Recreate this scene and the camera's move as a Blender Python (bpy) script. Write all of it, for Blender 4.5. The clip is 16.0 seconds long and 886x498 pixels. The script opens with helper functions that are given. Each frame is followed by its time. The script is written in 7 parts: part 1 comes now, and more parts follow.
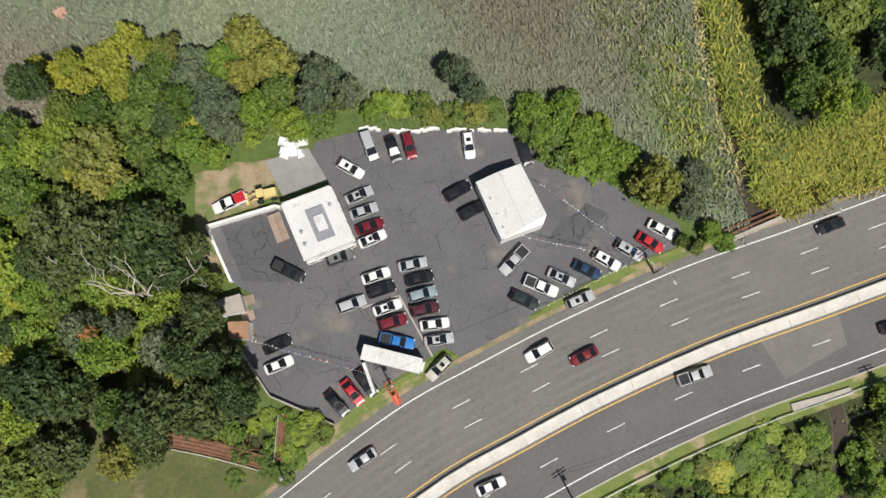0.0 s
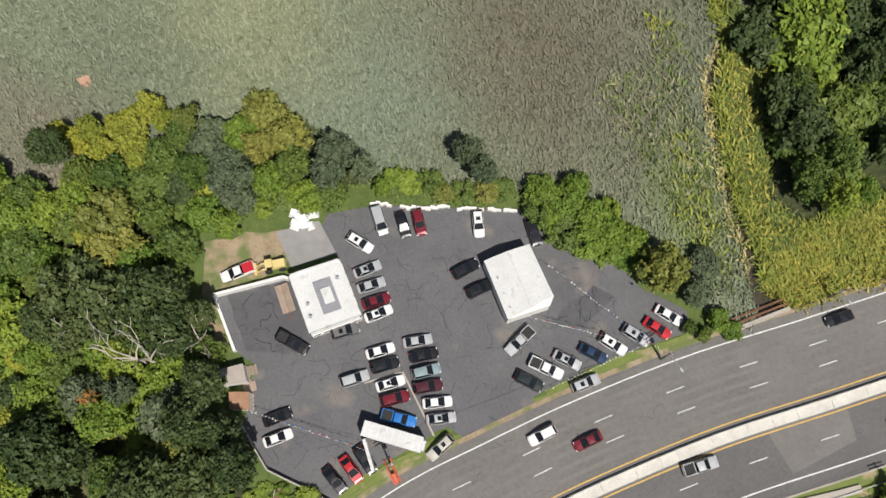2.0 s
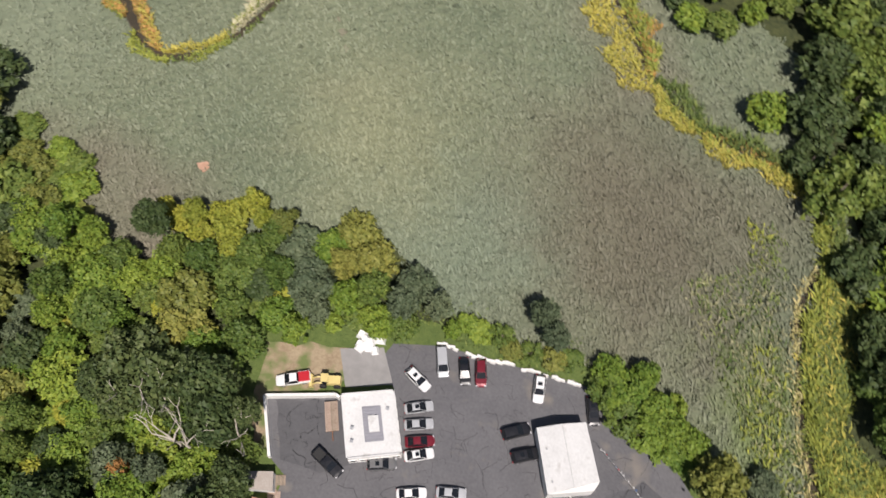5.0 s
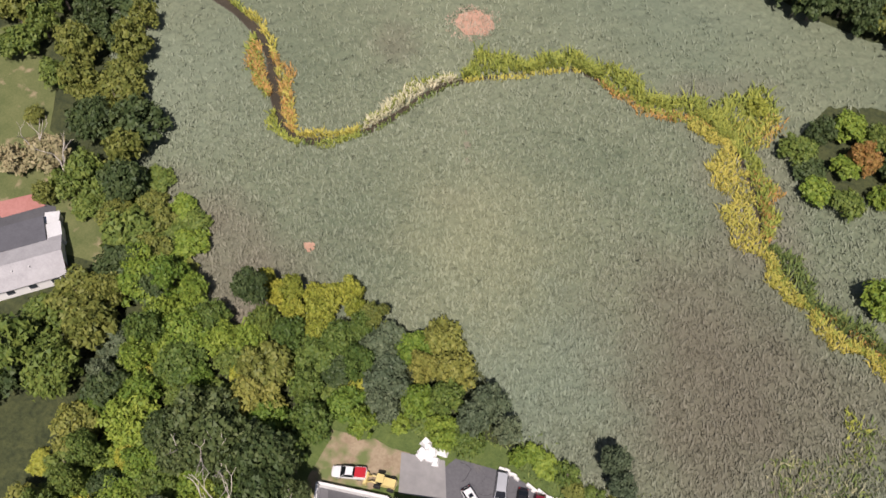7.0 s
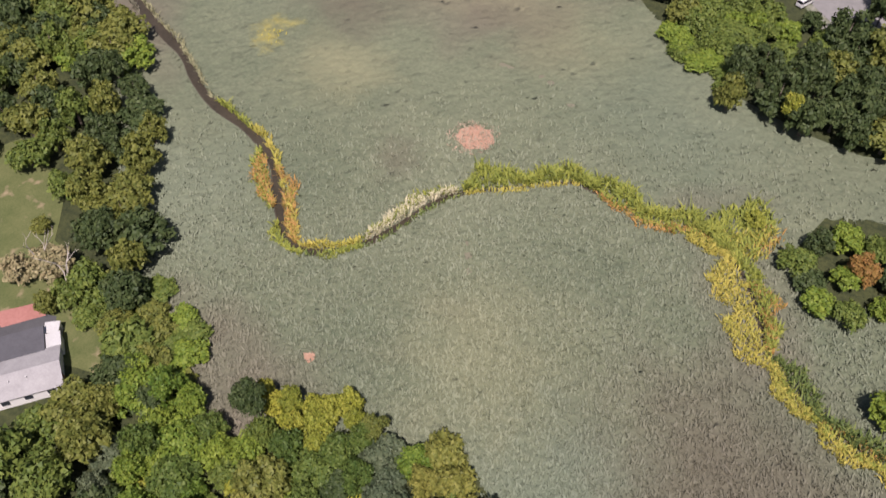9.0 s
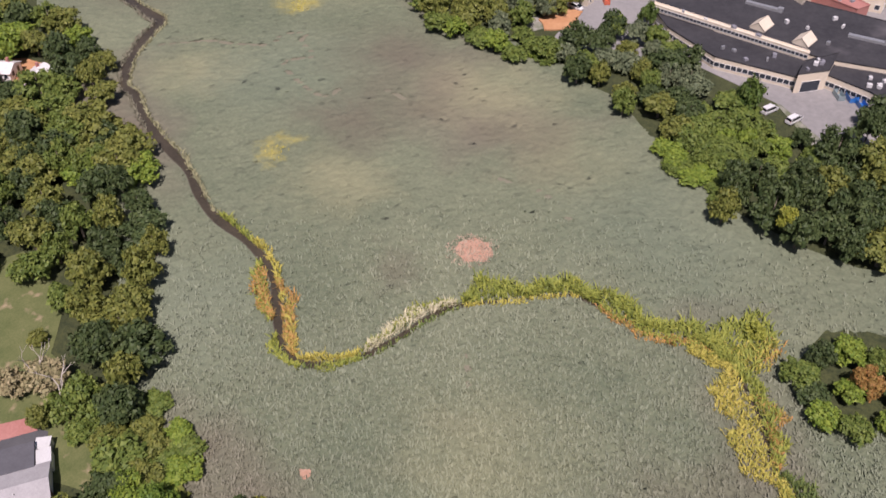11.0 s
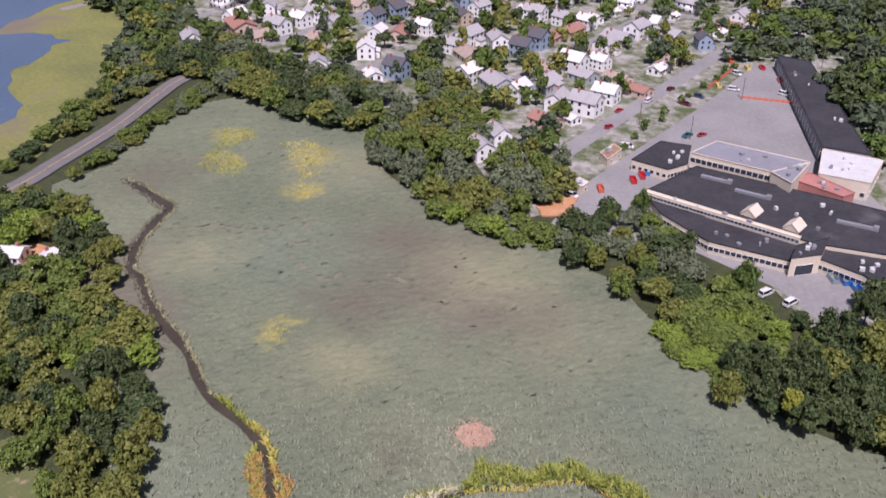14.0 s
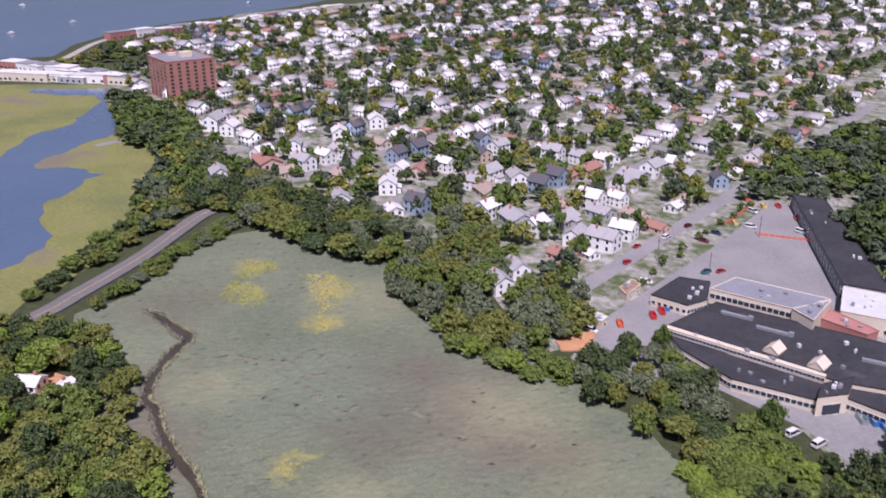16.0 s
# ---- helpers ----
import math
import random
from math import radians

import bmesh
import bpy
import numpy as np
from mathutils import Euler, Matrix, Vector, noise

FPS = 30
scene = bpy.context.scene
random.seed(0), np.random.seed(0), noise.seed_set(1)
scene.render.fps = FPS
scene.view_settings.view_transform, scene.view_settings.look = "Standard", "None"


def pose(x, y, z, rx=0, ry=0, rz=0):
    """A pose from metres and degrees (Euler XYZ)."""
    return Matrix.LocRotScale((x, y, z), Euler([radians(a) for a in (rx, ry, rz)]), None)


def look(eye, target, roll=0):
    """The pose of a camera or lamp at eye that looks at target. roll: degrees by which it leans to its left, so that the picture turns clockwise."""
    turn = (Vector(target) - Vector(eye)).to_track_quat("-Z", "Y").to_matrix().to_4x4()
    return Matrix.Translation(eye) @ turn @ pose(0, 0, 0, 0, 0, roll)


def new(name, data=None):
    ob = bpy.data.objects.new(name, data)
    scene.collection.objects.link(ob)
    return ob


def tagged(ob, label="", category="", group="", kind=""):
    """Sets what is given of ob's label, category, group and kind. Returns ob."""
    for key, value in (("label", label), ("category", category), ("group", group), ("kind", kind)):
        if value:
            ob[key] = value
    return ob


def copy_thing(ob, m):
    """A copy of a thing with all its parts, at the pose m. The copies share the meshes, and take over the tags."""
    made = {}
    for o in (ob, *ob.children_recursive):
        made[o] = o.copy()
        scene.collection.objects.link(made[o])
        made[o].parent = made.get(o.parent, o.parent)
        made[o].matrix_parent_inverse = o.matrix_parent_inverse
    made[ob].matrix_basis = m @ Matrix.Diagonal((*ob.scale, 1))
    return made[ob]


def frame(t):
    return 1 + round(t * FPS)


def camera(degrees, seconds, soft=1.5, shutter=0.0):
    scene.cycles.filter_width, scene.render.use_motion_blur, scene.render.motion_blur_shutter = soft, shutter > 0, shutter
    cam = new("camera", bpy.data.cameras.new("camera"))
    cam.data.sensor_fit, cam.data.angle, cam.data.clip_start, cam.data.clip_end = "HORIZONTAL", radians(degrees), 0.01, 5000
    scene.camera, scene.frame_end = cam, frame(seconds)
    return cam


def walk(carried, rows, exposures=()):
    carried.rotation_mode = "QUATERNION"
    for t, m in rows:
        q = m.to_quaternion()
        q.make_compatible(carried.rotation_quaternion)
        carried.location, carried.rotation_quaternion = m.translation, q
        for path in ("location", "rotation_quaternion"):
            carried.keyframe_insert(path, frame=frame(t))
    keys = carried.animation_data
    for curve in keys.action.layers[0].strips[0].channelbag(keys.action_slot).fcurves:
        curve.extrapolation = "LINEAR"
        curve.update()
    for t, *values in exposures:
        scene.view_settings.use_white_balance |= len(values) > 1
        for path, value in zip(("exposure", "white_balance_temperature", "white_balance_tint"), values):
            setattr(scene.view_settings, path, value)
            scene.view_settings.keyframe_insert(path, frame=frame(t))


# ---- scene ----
# The camera hovers in one place and turns
cam = camera(54.5, 16.0, soft=1.5, shutter=0.5)
EYE = (0.0, 0.0, 138.8)
ROWS = [
    (0.0, -2.26, -80.27), (0.5, -2.21, -78.99), (1.0, -1.84, -77.70), (1.5, -1.02, -76.43), (2.0, 0.0, -75.13),
    (2.5, 0.99, -73.71), (3.0, 2.51, -72.20), (3.5, 5.30, -70.84), (4.0, 8.32, -69.00), (4.5, 10.48, -67.13),
    (5.0, 14.26, -65.24), (5.2, 16.58, -64.46), (7.3, 27.20, -56.58), (7.5, 27.20, -55.95), (8.0, 27.15, -54.03),
    (8.5, 27.11, -52.11), (9.0, 27.10, -50.22), (11.5, 27.01, -40.85), (12.0, 27.01, -38.91), (12.5, 27.00, -36.98),
    (13.0, 27.02, -35.06), (13.5, 27.02, -32.87), (14.0, 27.03, -30.65), (14.5, 27.04, -28.43), (15.0, 27.04, -26.22),
    (15.5, 27.16, -24.00), (16.0, 28.41, -21.79),
]
walk(cam, [(t, pose(*EYE, 90 + pitch, 0, yaw)) for t, yaw, pitch in ROWS], [(0.0, 0.04, 6450, 9), (5.0, 0.1, 6500, 16), (9.0, 0.06, 6450, 26), (12.0, 0.0, 6250, 32), (16.0, 0.02, 5750, 36)])

# Sun and sky
SUN_ELEV, SUN_AZ = 60.0, 116.3 - 180.0          # degrees; azimuth counted from +x towards +y
world = bpy.data.worlds.new("world")
scene.world = world
world.use_nodes = True
wn = world.node_tree.nodes
sky = wn.new("ShaderNodeTexSky")
sky.sky_type, sky.sun_disc = "NISHITA", False
sky.sun_elevation, sky.sun_rotation = radians(SUN_ELEV), radians(90.0 - SUN_AZ)
sky.air_density, sky.dust_density = 1.2, 2.0
world.node_tree.links.new(sky.outputs[0], wn["Background"].inputs[0])
wn["Background"].inputs[1].default_value = 0.05
sun_data = bpy.data.lights.new("sun", "SUN")
sun_data.energy, sun_data.angle, sun_data.color = 5.0, radians(0.55), (1.0, 0.95, 0.87)
sun = new("sun", sun_data)
aim = Vector((math.cos(radians(SUN_AZ)) * math.cos(radians(SUN_ELEV)), math.sin(radians(SUN_AZ)) * math.cos(radians(SUN_ELEV)), math.sin(radians(SUN_ELEV))))
sun.matrix_world = look(aim * 300, (0, 0, 0))


# ---- materials ----
def lin(nt, kind, **values):
    n = nt.nodes.new(kind)
    for key, value in values.items():
        n.inputs[key].default_value = value
    return n


MATS = {}


def surface(name, a, b, scale=0.3, rough=0.8, bump=0.0, fine=3.0, metal=0.0, stretch=(1, 1, 1), contrast=(0.35, 0.65), each=0.0, island=0.0, clear=0.0, spec=0.5, speck=None, zones=()):
    """Two colours mixed by coarse and fine noise at world size, with relief; each, island: how far single things or pieces vary."""
    m = bpy.data.materials.new(name)
    m.use_nodes = True
    nt = m.node_tree
    link = nt.links.new
    p = nt.nodes["Principled BSDF"]
    p.inputs["Roughness"].default_value, p.inputs["Metallic"].default_value = rough, metal
    p.inputs["Coat Weight"].default_value = clear
    p.inputs["Specular IOR Level"].default_value = spec
    geo = nt.nodes.new("ShaderNodeNewGeometry")
    mp = nt.nodes.new("ShaderNodeMapping")
    mp.inputs["Scale"].default_value = stretch
    link(geo.outputs["Position"], mp.inputs["Vector"])
    n1 = lin(nt, "ShaderNodeTexNoise", Scale=scale, Detail=4.0, Roughness=0.6)
    n2 = lin(nt, "ShaderNodeTexNoise", Scale=fine, Detail=5.0, Roughness=0.65)
    for n in (n1, n2):
        link(mp.outputs[0], n.inputs["Vector"])
    add = nt.nodes.new("ShaderNodeMath")
    add.operation = "MULTIPLY_ADD"
    add.inputs[1].default_value = 0.5
    half = nt.nodes.new("ShaderNodeMath")
    half.operation = "MULTIPLY"
    half.inputs[1].default_value = 0.5
    link(n1.outputs[0], half.inputs[0])
    link(n2.outputs[0], add.inputs[0])
    link(half.outputs[0], add.inputs[2])
    ramp = nt.nodes.new("ShaderNodeMapRange")
    ramp.inputs[1].default_value, ramp.inputs[2].default_value = contrast
    link(add.outputs[0], ramp.inputs[0])
    mix = nt.nodes.new("ShaderNodeMix")
    mix.data_type = "RGBA"
    mix.inputs[6].default_value, mix.inputs[7].default_value = (*a, 1), (*b, 1)
    link(ramp.outputs[0], mix.inputs[0])
    colour = mix.outputs[2]
    if speck:
        mm = nt.nodes.new("ShaderNodeMix")
        mm.data_type = "RGBA"
        n3 = lin(nt, "ShaderNodeTexNoise", Scale=speck[1], Detail=3.0)
        link(geo.outputs["Position"], n3.inputs["Vector"])
        r3 = nt.nodes.new("ShaderNodeMapRange")
        r3.inputs[1].default_value, r3.inputs[2].default_value = speck[2], speck[2] + 0.12
        link(n3.outputs[0], r3.inputs[0])
        link(r3.outputs[0], mm.inputs[0])
        link(colour, mm.inputs[6])
        mm.inputs[7].default_value = (*speck[0], 1)
        colour = mm.outputs[2]
    if zones:
        warp = lin(nt, "ShaderNodeTexNoise", Scale=0.07, Detail=6.0, Roughness=0.68)
        link(geo.outputs["Position"], warp.inputs["Vector"])
        far = nt.nodes.new("ShaderNodeVectorMath")
        far.operation = "MULTIPLY_ADD"
        far.inputs[1].default_value = (34, 34, 0)
        link(warp.outputs["Color"], far.inputs[0])
        link(geo.outputs["Position"], far.inputs[2])
    for (zx, zy), reach, tone, much in zones:
        away = nt.nodes.new("ShaderNodeVectorMath")
        away.operation = "DISTANCE"
        away.inputs[1].default_value = (zx + 17, zy + 17, 0)
        link(far.outputs[0], away.inputs[0])
        fade = nt.nodes.new("ShaderNodeMapRange")
        fade.interpolation_type = "SMOOTHSTEP"
        fade.inputs[1].default_value, fade.inputs[2].default_value = 0.0, reach * 1.55
        fade.inputs[3].default_value, fade.inputs[4].default_value = much, 0.0
        link(away.outputs["Value"], fade.inputs[0])
        zmix = nt.nodes.new("ShaderNodeMix")
        zmix.data_type = "RGBA"
        link(fade.outputs[0], zmix.inputs[0])
        link(colour, zmix.inputs[6])
        zmix.inputs[7].default_value = (*tone, 1)
        colour = zmix.outputs[2]
    for amount, node, out in ((each, "ShaderNodeObjectInfo", "Random"), (island, "ShaderNodeNewGeometry", "Random Per Island")):
        if amount:
            info = nt.nodes.new(node)
            hsv = nt.nodes.new("ShaderNodeHueSaturation")
            v = nt.nodes.new("ShaderNodeMapRange")
            v.inputs[3].default_value, v.inputs[4].default_value = 1 - amount, 1 + amount
            link(info.outputs[out], v.inputs[0])
            link(v.outputs[0], hsv.inputs["Value"])
            h = nt.nodes.new("ShaderNodeMapRange")
            h.inputs[3].default_value, h.inputs[4].default_value = 0.5 + 0.05 * amount, 0.5 - 0.09 * amount
            link(info.outputs[out], h.inputs[0])
            link(h.outputs[0], hsv.inputs["Hue"])
            link(colour, hsv.inputs["Color"])
            colour = hsv.outputs[0]
    link(colour, p.inputs["Base Color"])
    if bump:
        bp = nt.nodes.new("ShaderNodeBump")
        bp.inputs["Strength"].default_value, bp.inputs["Distance"].default_value = 1.0, bump
        link(n2.outputs[0], bp.inputs["Height"])
        link(bp.outputs[0], p.inputs["Normal"])
    MATS[name] = m
    return m


def paint(name, c, rough=0.35, metal=0.0, clear=0.0):
    return surface(name, [x * 0.9 for x in c], [min(1, x * 1.08) for x in c], 0.8, rough, 0.0, 6.0, metal, clear=clear)


asphalt = surface("asphalt", (0.088, 0.087, 0.093), (0.132, 0.13, 0.135), 0.12, 0.9, 0.01, 2.2, speck=((0.175, 0.158, 0.14), 0.14, 0.58))
road_asphalt = surface("road_asphalt", (0.118, 0.111, 0.105), (0.168, 0.158, 0.147), 0.1, 0.9, 0.008, 1.6)
south_asphalt = surface("south_asphalt", (0.094, 0.09, 0.089), (0.132, 0.126, 0.122), 0.1, 0.9, 0.008, 1.6)
track_asphalt = surface("track_asphalt", (0.128, 0.12, 0.114), (0.176, 0.166, 0.155), 0.07, 0.85, 0.006, 1.2)
patched_asphalt = surface("patched_asphalt", (0.13, 0.122, 0.115), (0.175, 0.165, 0.155), 0.2, 0.9, 0.008, 2.0)
tar = surface("tar", (0.022, 0.022, 0.024), (0.045, 0.044, 0.046), 0.5, 0.7)
dark_asphalt = surface("dark_asphalt", (0.07, 0.07, 0.075), (0.098, 0.098, 0.103), 0.3, 0.9, 0.01, 3.0)
pale_asphalt = surface("pale_asphalt", (0.2, 0.195, 0.19), (0.29, 0.28, 0.27), 0.05, 0.9, 0.01, 0.6)
concrete = surface("concrete", (0.44, 0.42, 0.38), (0.62, 0.6, 0.55), 0.4, 0.85, 0.01, 4.0)
old_concrete = surface("old_concrete", (0.3, 0.27, 0.23), (0.45, 0.41, 0.36), 0.4, 0.9, 0.02, 4.0)
white_line = surface("white_line", (0.55, 0.55, 0.53), (0.8, 0.8, 0.78), 1.0, 0.7, 0, 7.0)
yellow_line = surface("yellow_line", (0.55, 0.34, 0.06), (0.68, 0.43, 0.1), 1.0, 0.7, 0, 7.0)
lawn = surface("lawn", (0.075, 0.1, 0.028), (0.15, 0.16, 0.06), 0.2, 0.95, 0.06, 2.5, speck=((0.3, 0.24, 0.14), 0.25, 0.6))
verge_grass = surface("verge_grass", (0.1, 0.155, 0.03), (0.18, 0.2, 0.06), 0.25, 0.95, 0.06, 2.5, speck=((0.32, 0.25, 0.15), 0.28, 0.56))
weed_ground = surface("weed_ground", (0.055, 0.09, 0.02), (0.12, 0.16, 0.04), 0.4, 0.95, 0.2, 2.0)
rough_grass = surface("rough_grass", (0.055, 0.075, 0.02), (0.13, 0.13, 0.05), 0.15, 0.95, 0.15, 1.5, speck=((0.2, 0.16, 0.09), 0.2, 0.62))
scrub = surface("scrub", (0.022, 0.032, 0.011), (0.07, 0.08, 0.026), 0.3, 0.95, 0.3, 1.2)
dirt = surface("dirt", (0.22, 0.16, 0.1), (0.36, 0.29, 0.19), 0.3, 0.95, 0.04, 2.0, speck=((0.13, 0.16, 0.055), 0.25, 0.46))
orange_dirt = surface("orange_dirt", (0.42, 0.2, 0.09), (0.55, 0.3, 0.15), 0.2, 0.95, 0.03, 1.0)
mud = surface("mud", (0.05, 0.042, 0.03), (0.1, 0.085, 0.06), 0.4, 0.7, 0.03, 2.0)
pink_mud = surface("pink_mud", (0.36, 0.2, 0.13), (0.5, 0.32, 0.23), 0.3, 0.95, 0.05, 1.5)
town_ground = surface("town_ground", (0.08, 0.105, 0.035), (0.37, 0.35, 0.32), 0.06, 0.95, 0.05, 0.2, contrast=(0.43, 0.6))
BROWN, PALE, GOLD, TEAL, LUSH = (0.13, 0.118, 0.082), (0.27, 0.265, 0.15), (0.42, 0.36, 0.08), (0.165, 0.205, 0.145), (0.15, 0.2, 0.06)
ZONES = [
    ((-115.8, 171.9), 17, BROWN, 0.8), ((-67.6, 182.5), 15, BROWN, 0.7), ((-121.0, 207.6), 22, BROWN, 0.6), ((-98.3, 184.1), 8, BROWN, 0.7), ((-226.6, 207.6), 20, BROWN, 0.6), ((20.2, 70.7), 27, BROWN, 0.85), ((9.6, 82.7), 20, BROWN, 0.5), ((-75.9, 121.5), 7, BROWN, 0.5),
    ((-103.2, 143.5), 14, PALE, 0.6), ((-86.0, 200.7), 20, PALE, 0.6), ((-171.8, 171.7), 14, PALE, 0.6), ((-167.7, 243.1), 20, PALE, 0.4), ((-54.5, 179.8), 16, PALE, 0.3), ((-34.1, 82.8), 18, PALE, 0.35),
]
ZONES += [
    ((-212.0, 230.0), 7, GOLD, 0.45), ((-224.0, 250.0), 7, GOLD, 0.45), ((-184.0, 248.0), 9, GOLD, 0.45), ((-168.6, 222.0), 6, GOLD, 0.6), ((-126.7, 147.2), 4.5, GOLD, 0.6),
    ((-11.7, 62.4), 16, TEAL, 0.6), ((-113.1, 88.5), 22, TEAL, 0.4), ((-149.8, 183.0), 25, TEAL, 0.35), ((39.0, 51.5), 9, LUSH, 0.7), ((42.4, 41.4), 8, LUSH, 0.7), ((-20.9, 163.8), 25, TEAL, 0.3),
]
marsh_ground = surface("marsh_ground", (0.105, 0.132, 0.08), (0.192, 0.212, 0.132), 0.02, 0.95, 0.28, 1.1, stretch=(1, 1, 1), contrast=(0.36, 0.64), speck=((0.155, 0.14, 0.1), 0.013, 0.54), zones=ZONES)
salt_marsh = surface("salt_marsh", (0.125, 0.145, 0.05), (0.235, 0.23, 0.06), 0.02, 0.95, 0.2, 0.5, contrast=(0.4, 0.6), speck=((0.17, 0.15, 0.1), 0.02, 0.56))
reed_leaf = surface("reed_leaf", (0.138, 0.173, 0.11), (0.243, 0.262, 0.172), 0.02, 0.75, island=0.1, contrast=(0.36, 0.64), speck=((0.195, 0.175, 0.125), 0.013, 0.54), zones=[(p, r, [c * 1.12 for c in tone], m) for p, r, tone, m in ZONES])
green_reed = surface("green_reed", (0.074, 0.12, 0.025), (0.15, 0.2, 0.045), 0.06, 0.75, island=0.3)
yellow_reed = surface("yellow_reed", (0.3, 0.3, 0.05), (0.46, 0.4, 0.075), 0.08, 0.75, island=0.2)
lime_reed = surface("lime_reed", (0.155, 0.2, 0.028), (0.27, 0.3, 0.048), 0.08, 0.75, island=0.25)
straw_reed = surface("straw_reed", (0.36, 0.33, 0.13), (0.5, 0.45, 0.2), 0.08, 0.75, island=0.2)
pale_marsh = surface("pale_marsh", (0.22, 0.225, 0.12), (0.31, 0.3, 0.16), 0.08, 0.75, island=0.15)
dry_reed = surface("dry_reed", (0.3, 0.23, 0.16), (0.38, 0.3, 0.21), 0.08, 0.75, island=0.15)
brown_reed = surface("brown_reed", (0.16, 0.153, 0.105), (0.215, 0.205, 0.138), 0.08, 0.75, island=0.15)
orange_reed = surface("orange_reed", (0.33, 0.2, 0.05), (0.42, 0.28, 0.07), 0.08, 0.75, island=0.3)
pale_reed = surface("pale_reed", (0.4, 0.38, 0.22), (0.55, 0.52, 0.36), 0.08, 0.75, island=0.2)
creek_water = surface("creek_water", (0.045, 0.038, 0.026), (0.08, 0.066, 0.045), 0.1, 0.12, 0.0, 1.0)
bay_water = surface("bay_water", (0.08, 0.12, 0.18), (0.11, 0.155, 0.22), 0.01, 0.18, 0.05, 0.3)
bark = surface("bark", (0.09, 0.07, 0.05), (0.19, 0.16, 0.13), 2.0, 0.95, 0.03, 8.0)
pale_bark = surface("pale_bark", (0.4, 0.36, 0.3), (0.55, 0.5, 0.43), 2.0, 0.95, 0.02, 8.0)
pole_wood = surface("pole_wood", (0.12, 0.09, 0.07), (0.2, 0.16, 0.13), 2.0, 0.95, 0.01, 8.0)
white_roof = surface("white_roof", (0.5, 0.5, 0.49), (0.64, 0.64, 0.63), 0.25, 0.7, 0.004, 2.5, speck=((0.42, 0.41, 0.39), 0.5, 0.62))
black_roof = surface("black_roof", (0.022, 0.022, 0.026), (0.05, 0.049, 0.053), 0.08, 0.85, 0.01, 0.6, speck=((0.1, 0.095, 0.1), 0.06, 0.62))
grey_roof = surface("grey_roof", (0.2, 0.2, 0.22), (0.27, 0.27, 0.3), 0.08, 0.8, 0.01, 0.6)
cream_wall = surface("cream_wall", (0.6, 0.52, 0.4), (0.7, 0.62, 0.5), 0.15, 0.85, 0.005, 1.0)
white_wall = surface("white_wall", (0.62, 0.61, 0.58), (0.78, 0.77, 0.74), 0.3, 0.7, 0.004, 2.0)
brick_red = surface("brick_red", (0.35, 0.145, 0.12), (0.45, 0.21, 0.18), 0.2, 0.9, 0.01, 2.0)
rust = surface("rust", (0.1, 0.045, 0.025), (0.24, 0.12, 0.07), 0.6, 0.9, 0.02, 4.0)
plank_wood = surface("plank_wood", (0.24, 0.18, 0.135), (0.35, 0.28, 0.215), 1.0, 0.9, 0.01, 6.0, each=0.2)
shed_roof = surface("shed_roof", (0.3, 0.26, 0.23), (0.4, 0.36, 0.32), 0.6, 0.9, 0.01, 5.0)
brown_roof = surface("brown_roof", (0.27, 0.15, 0.09), (0.36, 0.21, 0.13), 0.6, 0.9, 0.01, 5.0)
steel = surface("steel", (0.4, 0.41, 0.42), (0.55, 0.56, 0.57), 1.0, 0.45, 0.0, 4.0, metal=0.6)
tyre_rubber = paint("tyre_rubber", (0.02, 0.02, 0.02), 0.8)
alloy = paint("alloy", (0.5, 0.5, 0.52), 0.35, 0.7)
car_glass = paint("car_glass", (0.012, 0.014, 0.017), 0.08)
window_glass = paint("window_glass", (0.035, 0.042, 0.055), 0.1)
lamp_clear = paint("lamp_clear", (0.7, 0.7, 0.72), 0.15)
lamp_red = paint("lamp_red", (0.35, 0.02, 0.02), 0.2)
wire_black = paint("wire_black", (0.03, 0.03, 0.03), 0.7)
tarp_white = surface("tarp_white", (0.7, 0.7, 0.68), (0.85, 0.85, 0.84), 0.7, 0.6, 0.06, 3.0)
BODY = {
    "white": paint("car_white", (0.7, 0.7, 0.69), 0.3, 0, 0.6), "silver": paint("car_silver", (0.46, 0.47, 0.48), 0.35, 0.25, 0.5),
    "grey": paint("car_grey", (0.17, 0.17, 0.17), 0.35, 0.4, 0.5), "black": paint("car_black", (0.013, 0.013, 0.015), 0.3, 0, 0.6),
    "red": paint("car_red", (0.45, 0.022, 0.03), 0.3, 0, 0.6), "darkred": paint("car_dark_red", (0.17, 0.015, 0.025), 0.3, 0.2, 0.6),
    "maroon": paint("car_maroon", (0.075, 0.018, 0.025), 0.3, 0.2, 0.6), "blue": paint("car_blue", (0.025, 0.17, 0.5), 0.3, 0.1, 0.6),
    "navy": paint("car_navy", (0.02, 0.045, 0.1), 0.3, 0.2, 0.6), "paleblue": paint("car_pale_blue", (0.3, 0.38, 0.4), 0.35, 0.4, 0.5),
    "beige": paint("car_beige", (0.5, 0.48, 0.42), 0.35, 0.3, 0.5), "green": paint("car_dark_green", (0.02, 0.03, 0.028), 0.3, 0.2, 0.6),
    "yellow": paint("machine_yellow", (0.62, 0.5, 0.2), 0.5), "orange": paint("machine_orange", (0.55, 0.13, 0.07), 0.5), "teal": paint("car_teal", (0.02, 0.16, 0.18), 0.3, 0, 0.5),
}
LEAF = {}
